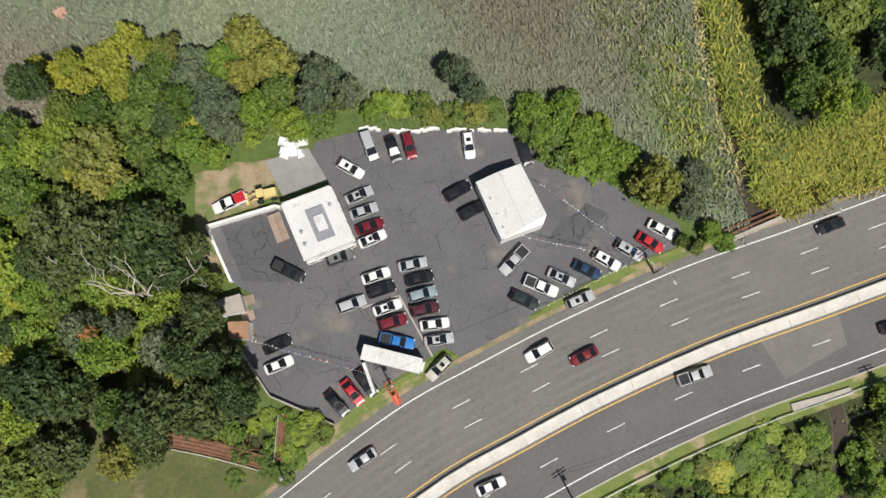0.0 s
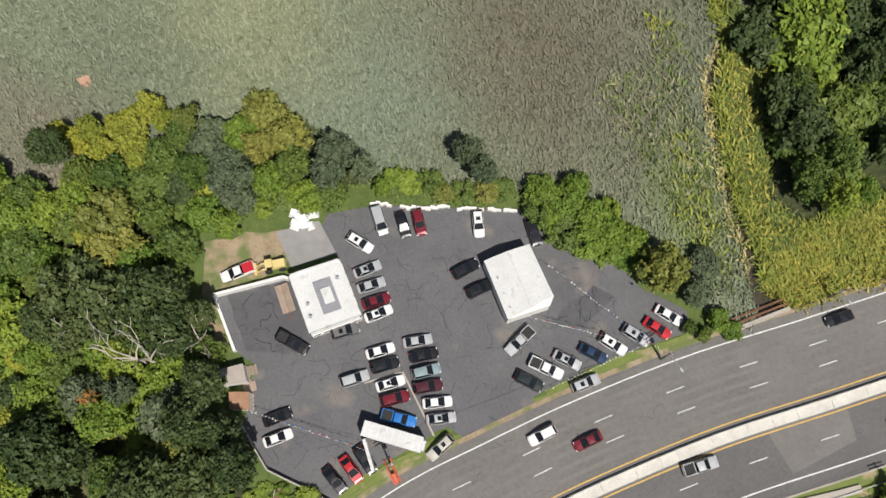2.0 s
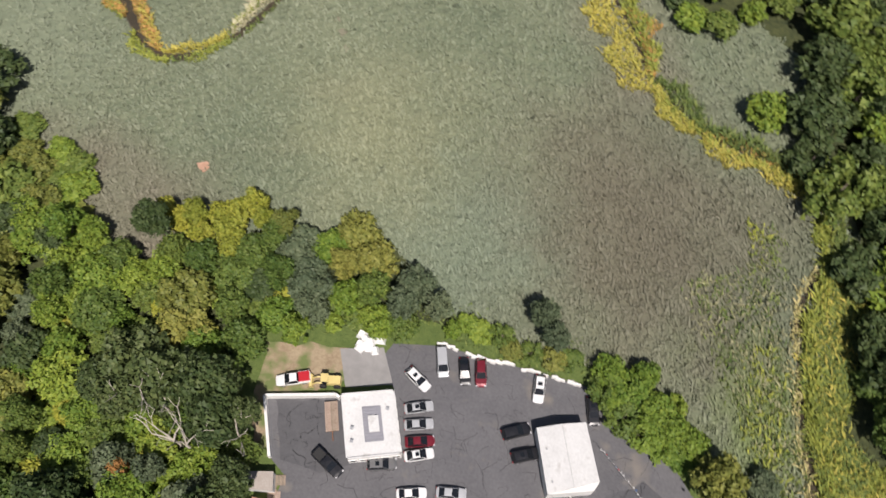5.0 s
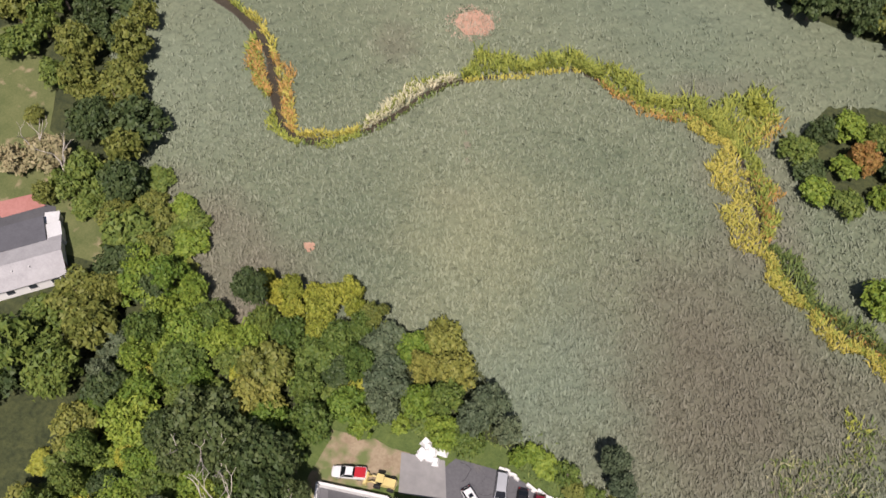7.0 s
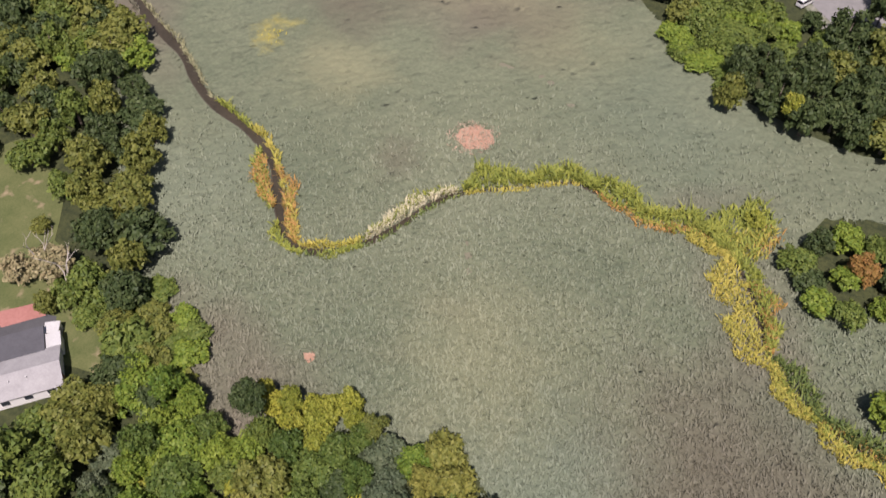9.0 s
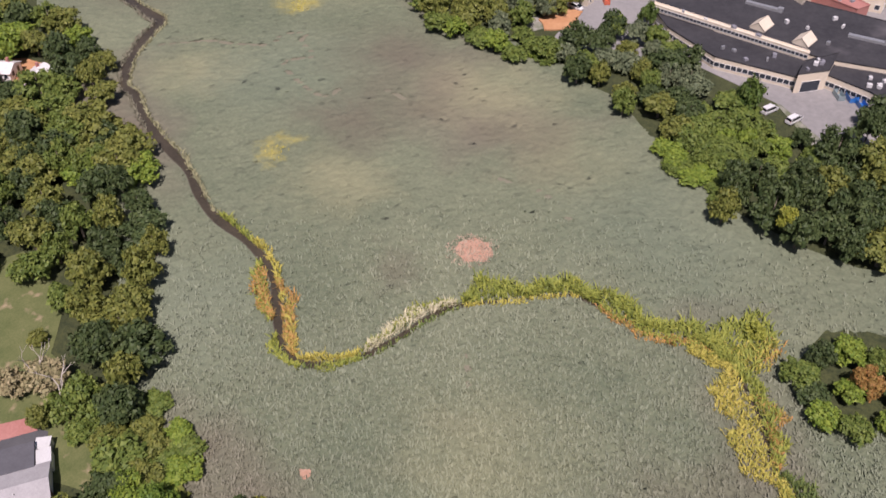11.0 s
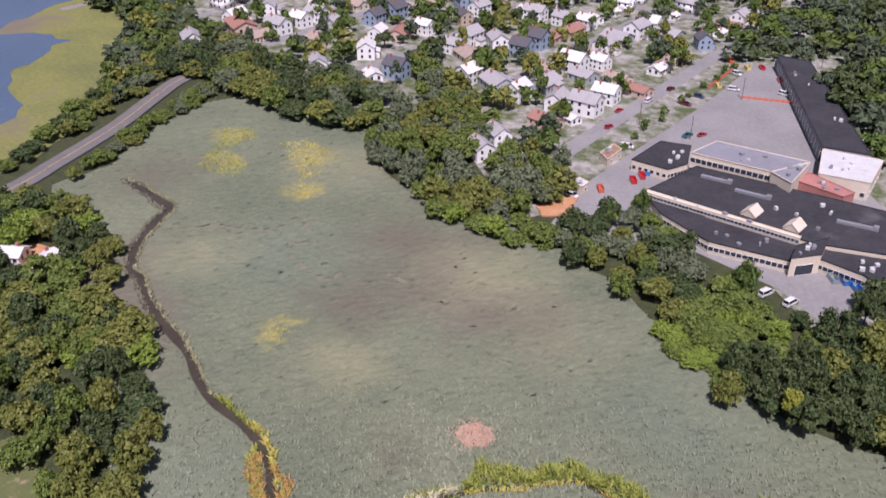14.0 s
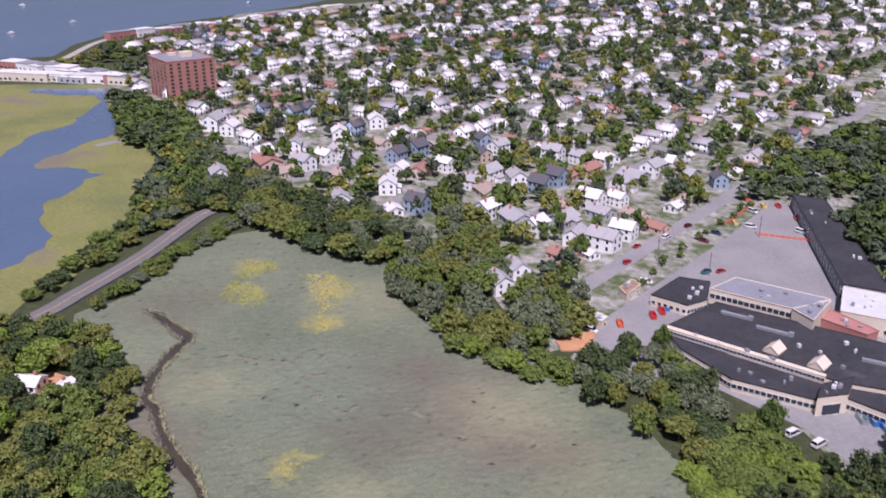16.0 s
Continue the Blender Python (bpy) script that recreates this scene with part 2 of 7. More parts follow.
for kind, a, b in (
    ("green", (0.052, 0.094, 0.018), (0.106, 0.16, 0.032)), ("bright", (0.088, 0.155, 0.018), (0.165, 0.24, 0.036)), ("lime", (0.18, 0.215, 0.022), (0.28, 0.3, 0.05)),
    # grey: own colour of near trees; in far woods it paints in haze
    ("olive", (0.105, 0.125, 0.024), (0.18, 0.2, 0.045)), ("grey", (0.066, 0.095, 0.05), (0.11, 0.141, 0.075)), ("dark", (0.038, 0.064, 0.021), (0.075, 0.107, 0.035)),
    ("rusty", (0.3, 0.15, 0.04), (0.36, 0.22, 0.07)), ("straw", (0.2, 0.19, 0.09), (0.3, 0.28, 0.14)),
):
    LEAF[kind] = surface("leaf_" + kind, a, b, 0.35, 0.6, 0.0, 1.5, each=0.22, island=0.22, spec=0.25)


# ---- mesh helpers ----
class Shape:
    """Collects points and faces of one mesh."""

    def __init__(self):
        self.v, self.f = [], []

    def add(self, verts, faces):
        n = len(self.v)
        self.v += [tuple(p) for p in verts]
        self.f += [tuple(i + n for i in q) for q in faces]
        return self

    def box(self, x, y, z, sx, sy, sz, turn=0.0, top=(1.0, 1.0)):
        """A block whose foot's centre is x, y, z; top: how far it narrows."""
        c, s = math.cos(radians(turn)), math.sin(radians(turn))
        pts = []
        for k, (tx, ty) in ((0, (1, 1)), (1, top)):
            for a, b in ((-1, -1), (1, -1), (1, 1), (-1, 1)):
                px, py = a * sx / 2 * tx, b * sy / 2 * ty
                pts.append((x + c * px - s * py, y + s * px + c * py, z + k * sz))
        return self.add(pts, [(3, 2, 1, 0), (4, 5, 6, 7), (0, 1, 5, 4), (1, 2, 6, 5), (2, 3, 7, 6), (3, 0, 4, 7)])

    def prism(self, poly, z0, z1):
        if sum(a[0] * b[1] - b[0] * a[1] for a, b in zip(poly, list(poly[1:]) + [poly[0]])) < 0:
            poly = list(poly)[::-1]
        n = len(poly)
        self.add([(x, y, z0) for x, y in poly] + [(x, y, z1) for x, y in poly],
                 [tuple(range(n - 1, -1, -1)), tuple(range(n, 2 * n))] + [(i, (i + 1) % n, n + (i + 1) % n, n + i) for i in range(n)])
        return self

    def tube(self, path, r0, r1=None, sides=6):
        r1 = r0 if r1 is None else r1
        path = [Vector(p) for p in path]
        pts, faces = [], []
        for i, p in enumerate(path):
            d = (path[min(i + 1, len(path) - 1)] - path[max(i - 1, 0)]).normalized()
            a = d.orthogonal().normalized()
            b = d.cross(a)
            r = r0 + (r1 - r0) * i / (len(path) - 1)
            pts += [p + r * (a * math.cos(k * math.tau / sides) + b * math.sin(k * math.tau / sides)) for k in range(sides)]
        for i in range(len(path) - 1):
            for k in range(sides):
                faces.append((i * sides + k, i * sides + (k + 1) % sides, (i + 1) * sides + (k + 1) % sides, (i + 1) * sides + k))
        faces += [tuple(range(sides - 1, -1, -1)), tuple(range((len(path) - 1) * sides, len(path) * sides))]
        return self.add(pts, faces)

    def mesh(self, name, material):
        me = bpy.data.meshes.new(name)
        me.from_pydata(self.v, [], self.f)
        me.materials.append(material)
        me.update()
        return me


def part(name, shape, material, parent=None, label=""):
    """Links a Shape, or a mesh that is ready, as one object under a thing or a part."""
    me = shape.mesh(name, material) if type(shape) is Shape else shape
    ob = new(name, me)
    if parent:
        ob.parent = parent
    if type(shape) is not Shape and material and me.materials[0] != material:
        ob.material_slots[0].link = "OBJECT"
        ob.material_slots[0].material = material
    return tagged(ob, label)


def root(name, m, label, category, group=""):
    ob = new(name)
    ob.matrix_basis = m
    ob.empty_display_size = 0.5
    return tagged(ob, label, category, group)


def setting(name, shape, material, label, category=""):
    return tagged(part(name, shape, material), label, category or name, "", "structure")


def cloud(name, verts, faces, material, label, category, kind="stuff"):
    """A mesh from arrays: triangles or quads of one size."""
    me = bpy.data.meshes.new(name)
    k = faces.shape[1]
    me.vertices.add(len(verts))
    me.vertices.foreach_set("co", verts.astype(np.float32).ravel())
    me.loops.add(faces.size)
    me.loops.foreach_set("vertex_index", faces.astype(np.int32).ravel())
    me.polygons.add(len(faces))
    me.polygons.foreach_set("loop_start", np.arange(0, faces.size, k, dtype=np.int32))
    me.update(calc_edges=True)
    me.materials.append(material)
    ob = new(name, me)
    return tagged(ob, label, category, "", kind)


def within(points, poly):
    """Which of the points lie in the polygon."""
    x, y = points[:, 0], points[:, 1]
    hit = np.zeros(len(points), bool)
    for (x0, y0), (x1, y1) in zip(poly, list(poly[1:]) + [poly[0]]):
        if y0 != y1:
            hit ^= ((y0 > y) != (y1 > y)) & (x < (x1 - x0) * (y - y0) / (y1 - y0) + x0)
    return hit


def smooth(line, step=2.0):
    """A Catmull-Rom line through the points, resampled at even steps."""
    p = np.array(line, float)
    p = np.vstack([2 * p[0] - p[1], p, 2 * p[-1] - p[-2]])
    out = []
    for i in range(1, len(p) - 2):
        for t in np.linspace(0, 1, 24, endpoint=False):
            out.append(0.5 * (2 * p[i] + (p[i + 1] - p[i - 1]) * t + (2 * p[i - 1] - 5 * p[i] + 4 * p[i + 1] - p[i + 2]) * t**2 + (3 * p[i] - p[i - 1] - 3 * p[i + 1] + p[i + 2]) * t**3))
    out.append(p[-2])
    out = np.array(out)
    s = np.r_[0, np.cumsum(np.linalg.norm(np.diff(out, axis=0), axis=1))]
    t = np.arange(0, s[-1], step)
    return np.stack([np.interp(t, s, out[:, 0]), np.interp(t, s, out[:, 1])], 1)


def shifted(line, off):
    d = np.gradient(line, axis=0)
    d /= np.linalg.norm(d, axis=1)[:, None]
    return line + np.stack([-d[:, 1], d[:, 0]], 1) * np.asarray(off)[..., None]


def ribbon(line, off0, off1, z0, z1, shape=None):
    """A solid strip along the line between two offsets to its left."""
    a, b = shifted(line, off0 + 0 * line[:, 0]), shifted(line, off1 + 0 * line[:, 0])
    n = len(line)
    v = [(x, y, z) for pts, z in ((a, z1), (b, z1), (a, z0), (b, z0)) for x, y in pts]
    f = []
    for i in range(n - 1):
        f += [(i, i + 1, n + i + 1, n + i), (2 * n + i, 2 * n + i + 1, i + 1, i), (n + i, n + i + 1, 3 * n + i + 1, 3 * n + i)]
    f += [(0, n, 3 * n, 2 * n), (n - 1, 3 * n - 1, 4 * n - 1, 2 * n - 1)]
    return (shape or Shape()).add(v, [q[::-1] for q in f] if np.mean(off1) > np.mean(off0) else f)


def rough_edge(poly, step=3.0, wobble=1.2, seed=3):
    """The polygon with its sides broken up unevenly."""
    rnd = random.Random(seed)
    out = []
    for a, b in zip(poly, list(poly[1:]) + [poly[0]]):
        n = max(1, int(math.dist(a, b) / step))
        for i in range(n):
            out.append((a[0] + (b[0] - a[0]) * i / n + rnd.uniform(-wobble, wobble), a[1] + (b[1] - a[1]) * i / n + rnd.uniform(-wobble, wobble)))
    return out


# ---- ground, water and roads ----
ground = setting("ground", Shape().box(0, 0, -2.0, 8000, 8000, 2.0), scrub, "dark green scrub and soil reaching to the horizon", "ground")
MARSH = [(-76.5, 48.9), (-64.4, 46.6), (-49.2, 57.0), (-27.4, 62.3), (-13.8, 51.7), (3.3, 47.3), (15.9, 47.0), (28.0, 44.5), (35.7, 34.9), (42.5, 26.0), (50.6, 22.8), (52.5, 28.5), (50.9, 45.1), (52.4, 67.1), (55.1, 81.1), (49.2, 97.3), (46.4, 116.2), (32.9, 127.3), (19.7, 123.6), (12.4, 136.3), (16.0, 147.1), (32.5, 153.7), (42.0, 171.8), (26.0, 171.6), (7.0, 173.0), (-11.0, 179.0), (-50.0, 212.0), (-80.0, 230.0), (-112.0, 236.0), (-137.0, 242.0), (-152.0, 249.0), (-178.1, 279.7), (-203.4, 288.2), (-225.0, 284.7), (-247.4, 289.2), (-265.1, 264.2), (-246.9, 207.3), (-253.0, 184.0), (-203.0, 155.0), (-193.0, 135.0), (-172.0, 129.0), (-152.0, 115.0), (-138.0, 104.0), (-128.0, 88.0), (-111.0, 73.0), (-101.0, 64.0), (-84.0, 50.0)]
setting("marsh", Shape().prism(rough_edge(MARSH, 6, 1.5), -0.5, 0.03), marsh_ground, "grey-green reed marsh floor with brownish patches", "marsh")
TOWN = [(23.0, 207.9), (4.1, 214.9), (-18.0, 243.1), (-76.2, 258.8), (-89.6, 240.7), (-107.3, 252.5), (-145.7, 293.9), (-180.5, 307.4), (-202.8, 296.1), (-247.5, 306.1), (-308.7, 356.5), (-338.2, 353.6), (-430.7, 424.3), (-553.6, 485.6), (-590.7, 494.6), (-827.3, 935.8), (-735.0, 1201.4), (-1083.4, 3470.1), (-258.1, 5645.9), (1054.2, 4626.5), (500.0, 600.0), (160.0, 210.0)]
setting("town_ground", Shape().prism(TOWN, -0.5, 0.06), town_ground, "lawns, drives and yards of a residential quarter", "ground")
SALT = [(-265.5, 54.3), (-401.1, 137.3), (-642.6, 347.2), (-665.1, 454.3), (-582.4, 499.1), (-446.4, 379.0), (-408.3, 383.2), (-367.4, 334.0), (-337.0, 292.9), (-286.7, 233.0), (-278.4, 197.5), (-275.5, 170.8), (-257.1, 119.0)]
setting("salt_marsh", Shape().prism(rough_edge(SALT, 12, 3), -0.5, 0.05), salt_marsh, "yellow-green salt marsh flats beside a lagoon", "marsh")
LAGOON = [(-287.4, 102.6), (-312.8, 197.9), (-317.0, 213.0), (-318.9, 223.0), (-328.5, 233.4), (-345.9, 245.1), (-373.9, 267.9), (-370.1, 275.0), (-383.7, 300.8), (-382.7, 313.3), (-399.4, 314.2), (-415.3, 312.0), (-426.6, 302.1), (-437.9, 311.6), (-440.5, 332.5), (-446.8, 354.6), (-448.1, 378.2), (-477.4, 407.0), (-501.5, 423.7), (-535.7, 448.8), (-553.1, 475.5), (-567.4, 488.5), (-604.0, 466.0), (-624.1, 455.1), (-614.4, 442.4), (-581.5, 447.7), (-560.1, 459.3), (-538.3, 447.4), (-517.6, 415.0), (-496.3, 387.3), (-493.3, 353.7), (-482.6, 335.2), (-464.4, 308.2), (-573.5, 186.6)]
setting("lagoon", Shape().prism(rough_edge(LAGOON, 7, 2.2, 5), -0.5, 0.10), bay_water, "calm blue tidal lagoon between marsh flats", "water")
SEA = [(-906.8, 449.9), (-776.3, 535.2), (-747.7, 573.5), (-791.6, 633.8), (-827.7, 724.0), (-833.3, 815.2), (-822.9, 930.7), (-815.9, 1046.6), (-844.4, 1270.3), (-911.9, 1626.5), (-1277.8, 3365.0), (-1269.5, 6652.5), (-200.0, 3900.0), (-3900.0, 3900.0), (-3900.0, 800.0)]
setting("bay", Shape().prism(SEA, -0.5, 0.12), bay_water, "open blue bay with a straight shoreline", "water")

LOT = [(-37.5, 28.8), (-25.4, 31.9), (-17.2, 35.2), (-21.0, 39.5), (-19.5, 42.9), (-11.4, 44.5), (13.2, 43.6), (17.3, 41.4), (22.7, 37.3), (29.1, 34.2), (32.6, 30.2), (39.7, 26.6), (40.8, 23.2), (26.1, 18.2), (17.1, 13.9), (14.3, 12.2), (15.0, 9.5), (4.8, 4.9), (0.8, 7.7), (-1.4, 6.9), (-2.9, 5.6), (-12.0, 0.6), (-17.0, -3.6), (-27.3, 1.2), (-31.8, 7.7), (-30.9, 11.3), (-30.4, 17.6), (-33.4, 19.6)]
setting("parking_lot", Shape().prism(LOT, -0.5, 0.12), asphalt, "dark cracked asphalt yard of a car dealer", "parking lot")
VERGE = [(-27.4, -12.7), (-18.4, -3.9), (-12.0, 0.5), (-2.0, 5.6), (5.3, 6.7), (4.8, 4.4), (-5.8, -2.7), (-16.7, -9.7), (-25.6, -14.6)]
VERGE2 = [(15.0, 9.5), (14.3, 12.0), (26.1, 18.2), (40.8, 23.0), (44.9, 22.1), (37.2, 18.7), (29.7, 16.2), (21.1, 12.4)]
for poly in (VERGE, VERGE2):
    setting("verge", Shape().prism(rough_edge(poly, 2, 0.3), -0.5, 0.10), verge_grass, "mown grass verge with bare dirt patches", "grass")
WEEDS = [(-46.0, 12.0), (-46.0, 42.0), (-30.0, 48.0), (-12.0, 48.5), (14.0, 47.0), (30.0, 41.0), (44.0, 27.0), (46.0, 22.0), (-18.0, -8.0), (-40.0, 4.0)]
setting("weeds", Shape().prism(rough_edge(WEEDS, 3, 0.8), -0.5, 0.045), weed_ground, "rank green weeds around the parking lot", "grass")
YARD = [(-40.2, 37.9), (-32.7, 39.5), (-27.1, 40.3), (-25.2, 38.2), (-26.2, 33.9), (-37.3, 29.1), (-34.5, 21.5), (-36.4, 20.7), (-39.2, 25.4)]
setting("dirt_yard", Shape().prism(rough_edge(YARD, 2, 0.5), -0.5, 0.09), dirt, "dry dirt and thin grass yard", "yard")
setting("concrete_apron", Shape().prism([(-28.0, 39.8), (-20.9, 41.8), (-17.7, 36.0), (-25.2, 33.6)], -0.5, 0.14), pale_asphalt, "worn pale concrete apron", "pavement")
SLOPE = [(-69.6, -14.4), (-70.1, -2.3), (-57.7, -1.1), (-43.3, -6.0), (-27.3, -10.1), (-25.6, -14.6), (-28.3, -17.8)]
setting("rough_lawn", Shape().prism(rough_edge(SLOPE, 3, 0.8), -0.5, 0.07), rough_grass, "rough grass slope beside the road", "grass")

MEDIAN = smooth([(-50.3, -48.7), (-17.7, -25.2), (-9.6, -19.4), (0.9, -12.6), (11.1, -7.6), (25.4, -1.0), (43.6, 6.1), (62.3, 11.9), (78.6, 17.1), (103.1, 24.9), (160.3, 43.0)], 1.5)
setting("highway", ribbon(MEDIAN, -11.6, 15.0, -0.5, 0.13), road_asphalt, "grey four-lane asphalt highway", "road")
setting("carriageway", ribbon(MEDIAN, -11.6, -1.9, 0.0, 0.1335), south_asphalt, "darker resurfaced carriageway of the highway", "road")
for off in (3.1, 4.7, 6.6, 8.2, 10.2, 11.8):
    setting("wheel_track", ribbon(MEDIAN, off - 0.32, off + 0.32, 0.0, 0.1325), track_asphalt, "faintly polished wheel track in the asphalt", "road")
setting("gutter", ribbon(MEDIAN, 15.0, 15.8, -0.5, 0.15), dirt, "sandy dirt strip along the highway", "gutter")
setting("shoulder", ribbon(MEDIAN, -15.0, -11.9, -0.5, 0.11), verge_grass, "littered strip of grass beside the highway", "grass")
setting("kerb", ribbon(MEDIAN, -11.9, -11.6, -0.5, 0.25), old_concrete, "weathered concrete kerb along the highway", "kerb")
for off, mat_, name in ((13.5, white_line, "edge_line"), (-9.6, white_line, "edge_line"), (1.55, yellow_line, "edge_line"), (-1.75, yellow_line, "edge_line")):
    setting(name, ribbon(MEDIAN, off - 0.09, off + 0.09, 0.1, 0.138), mat_, ("white" if mat_ == white_line else "yellow") + " painted edge line", "road marking")
barrier_root = tagged(new("median_barrier"), "pale concrete median barrier of cast slabs", "barrier", "", "structure")
arc = np.r_[0, np.cumsum(np.linalg.norm(np.diff(MEDIAN, axis=0), axis=1))]


def along(s, off):
    """Place and heading on the highway: metres along it and to the left of the median."""
    x, y = np.interp(s, arc, MEDIAN[:, 0]), np.interp(s, arc, MEDIAN[:, 1])
    x2, y2 = np.interp(s + 1, arc, MEDIAN[:, 0]), np.interp(s + 1, arc, MEDIAN[:, 1])
    h = math.atan2(y2 - y, x2 - x)
    return x - math.sin(h) * off, y + math.cos(h) * off, math.degrees(h)


dash = Shape().box(0, 0, 0.1, 3.1, 0.12, 0.04).mesh("lane_dash", white_line)
for off, s0 in ((5.65, -3.6), (9.2, -3.9), (-5.2, -8.1)):
    s = s0
    while s < arc[-1] - 3:
        if s > 2:
            x, y, h = along(s, off)
            ob = tagged(new("lane_dash", dash), "white painted lane dash", "road marking", "lane dashes", "structure")
            ob.matrix_basis = pose(x, y, 0, 0, 0, h)
        s += 12.19
rnd = random.Random(4)
s = 3.0
while s < arc[-1] - 4:
    n = rnd.choice((3.0, 4.2, 6.0, 9.0))
    x, y, h = along(s + n / 2, -0.2)
    sl = Shape().box(0, 0, 0.05, n - 0.03, 2.1, 0.35, 0, (0.998, 0.96)).box(0, 0.75, 0.4, n - 0.03, 0.32, 0.45, 0, (1, 0.55))
    ob = part("slab", sl, concrete, barrier_root)
    ob.matrix_basis = pose(x, y, 0, 0, 0, h)
    s += n


def guardrail(line, label):
    g = tagged(new("guardrail"), label, "guardrail")
    sh = ribbon(line, -0.04, 0.04, 0.45, 0.75)
    part("rail", sh, steel, g)
    post = Shape().box(0, 0, 0, 0.12, 0.12, 0.75).mesh("post", steel)
    for x, y in line[::2]:
        part("post", post, None, g).location = (x, y, 0)


guardrail(shifted(MEDIAN, -13.9 + 0 * MEDIAN[:, 0])[8:], "long galvanised steel guardrail beside the highway")

# the creek
CREEK = smooth([(62.3, -19.6), (62.5, -8.7), (61.5, -2.0), (52.5, 27.9), (51.1, 36.6), (49.1, 43.8), (47.7, 54.0), (46.6, 64.4), (48.0, 70.0), (50.1, 75.3), (51.5, 79.2), (49.2, 86.5), (43.5, 91.8), (34.0, 94.4), (26.0, 97.6), (20.4, 101.4), (14.2, 108.3), (9.9, 116.9), (6.0, 123.4), (0.3, 129.1), (-9.1, 131.7), (-16.9, 130.4), (-23.9, 132.0), (-30.8, 132.9), (-36.2, 132.9), (-47.8, 125.0), (-57.0, 118.2), (-60.9, 112.2), (-64.4, 103.3), (-68.5, 96.1), (-75.9, 90.0), (-81.9, 89.5), (-87.2, 93.9), (-99.2, 108.0), (-109.7, 114.1), (-124.4, 118.8), (-131.7, 122.8), (-143.3, 131.0), (-164.0, 141.1), (-179.4, 151.9), (-185.9, 154.6), (-194.3, 166.7), (-199.7, 180.4), (-202.3, 189.8), (-207.6, 192.2), (-224.5, 197.8), (-233.0, 199.0)], 1.5)


def creek_at(p):
    return int(np.argmin(((CREEK - np.array(p)) ** 2).sum(1)))


WIDE = [((62.4, -5.0), 2.6), ((52.5, 27.9), 2.3), ((50.6, 38.5), 1.3), ((47.7, 54.0), 0.9), ((50.1, 75.3), 1.1), ((49.2, 86.5), 0.5), ((26.0, 97.6), 0.7), ((9.9, 116.9), 0.6), ((-9.1, 131.7), 0.35), ((-23.9, 132.0), 0.7), ((-47.8, 125.0), 0.35), ((-58.0, 116.5), 1.2), ((-68.5, 96.1), 1.3), ((-81.9, 89.5), 1.6), ((-99.2, 108.0), 1.9), ((-124.4, 118.8), 2.0), ((-164.0, 141.1), 2.4), ((-194.3, 166.7), 2.6), ((-201.5, 187.0), 4.2), ((-224.5, 197.8), 2.6)]
width = np.interp(np.arange(len(CREEK)), [creek_at(p) for p, _ in WIDE], [w for _, w in WIDE])
width = width * (1 + 0.16 * np.sin(np.arange(len(CREEK)) * 0.55) + 0.12 * np.sin(np.arange(len(CREEK)) * 0.23 + 1))
setting("creek_bank", ribbon(CREEK, -width / 2 - 0.25, width / 2 + 0.25, -0.5, 0.06), mud, "dark mud bank of a creek", "mud")
setting("creek", ribbon(CREEK, -width / 2, width / 2, -0.5, 0.09), creek_water, "narrow brown muddy creek winding through reeds", "water")


# ---- reeds ----
def blades(points, height, width, lean, material, name, label, category, per=3, seed=1, spread=0.35):
    """Tufts of bent pointed leaves at the points."""
    r = np.random.default_rng(seed)
    n = len(points) * per
    base = np.repeat(points, per, 0) + r.normal(0, spread, (n, 2))
    ang = r.uniform(0, math.tau, n)
    h = height * r.uniform(0.6, 1.25, n)
    w = width * r.uniform(0.6, 1.3, n)
    # tips lean and droop so that more of each leaf faces the sun
    tip = base + np.array(lean) * h[:, None] + r.normal(0, 0.55, (n, 2)) * h[:, None]
    d = np.stack([np.cos(ang), np.sin(ang)], 1) * w[:, None] / 2
    mid = base * 0.5 + tip * 0.5
    z = lambda k: (k * h)[:, None]
    v = np.stack([np.hstack([base - d, z(0.0)]), np.hstack([base + d, z(0.0)]), np.hstack([mid + d * 1.1, z(0.78)]), np.hstack([tip, z(0.9)]), np.hstack([mid - d * 1.1, z(0.78)])], 1).reshape(-1, 3)
    i = np.arange(n)[:, None] * 5
    f = np.vstack([i + [0, 1, 2], i + [0, 2, 4], i + [4, 2, 3]])
    return cloud(name, v, f, material, label, category)


def scatter(poly, per_m2, seed):
    r = np.random.default_rng(seed)
    p = np.array(poly)
    lo, hi = p.min(0), p.max(0)
    q = r.uniform(lo, hi, (int((hi - lo).prod() * per_m2), 2))
    return q[within(q, poly)]


def near_creek(p, extra):
    """Which points lie in the creek or within so many metres of its edge."""
    hit = np.zeros(len(p), bool)
    for c, w in zip(CREEK, width):
        hit |= ((p - c) ** 2).sum(1) < (w / 2 + extra) ** 2
    return hit


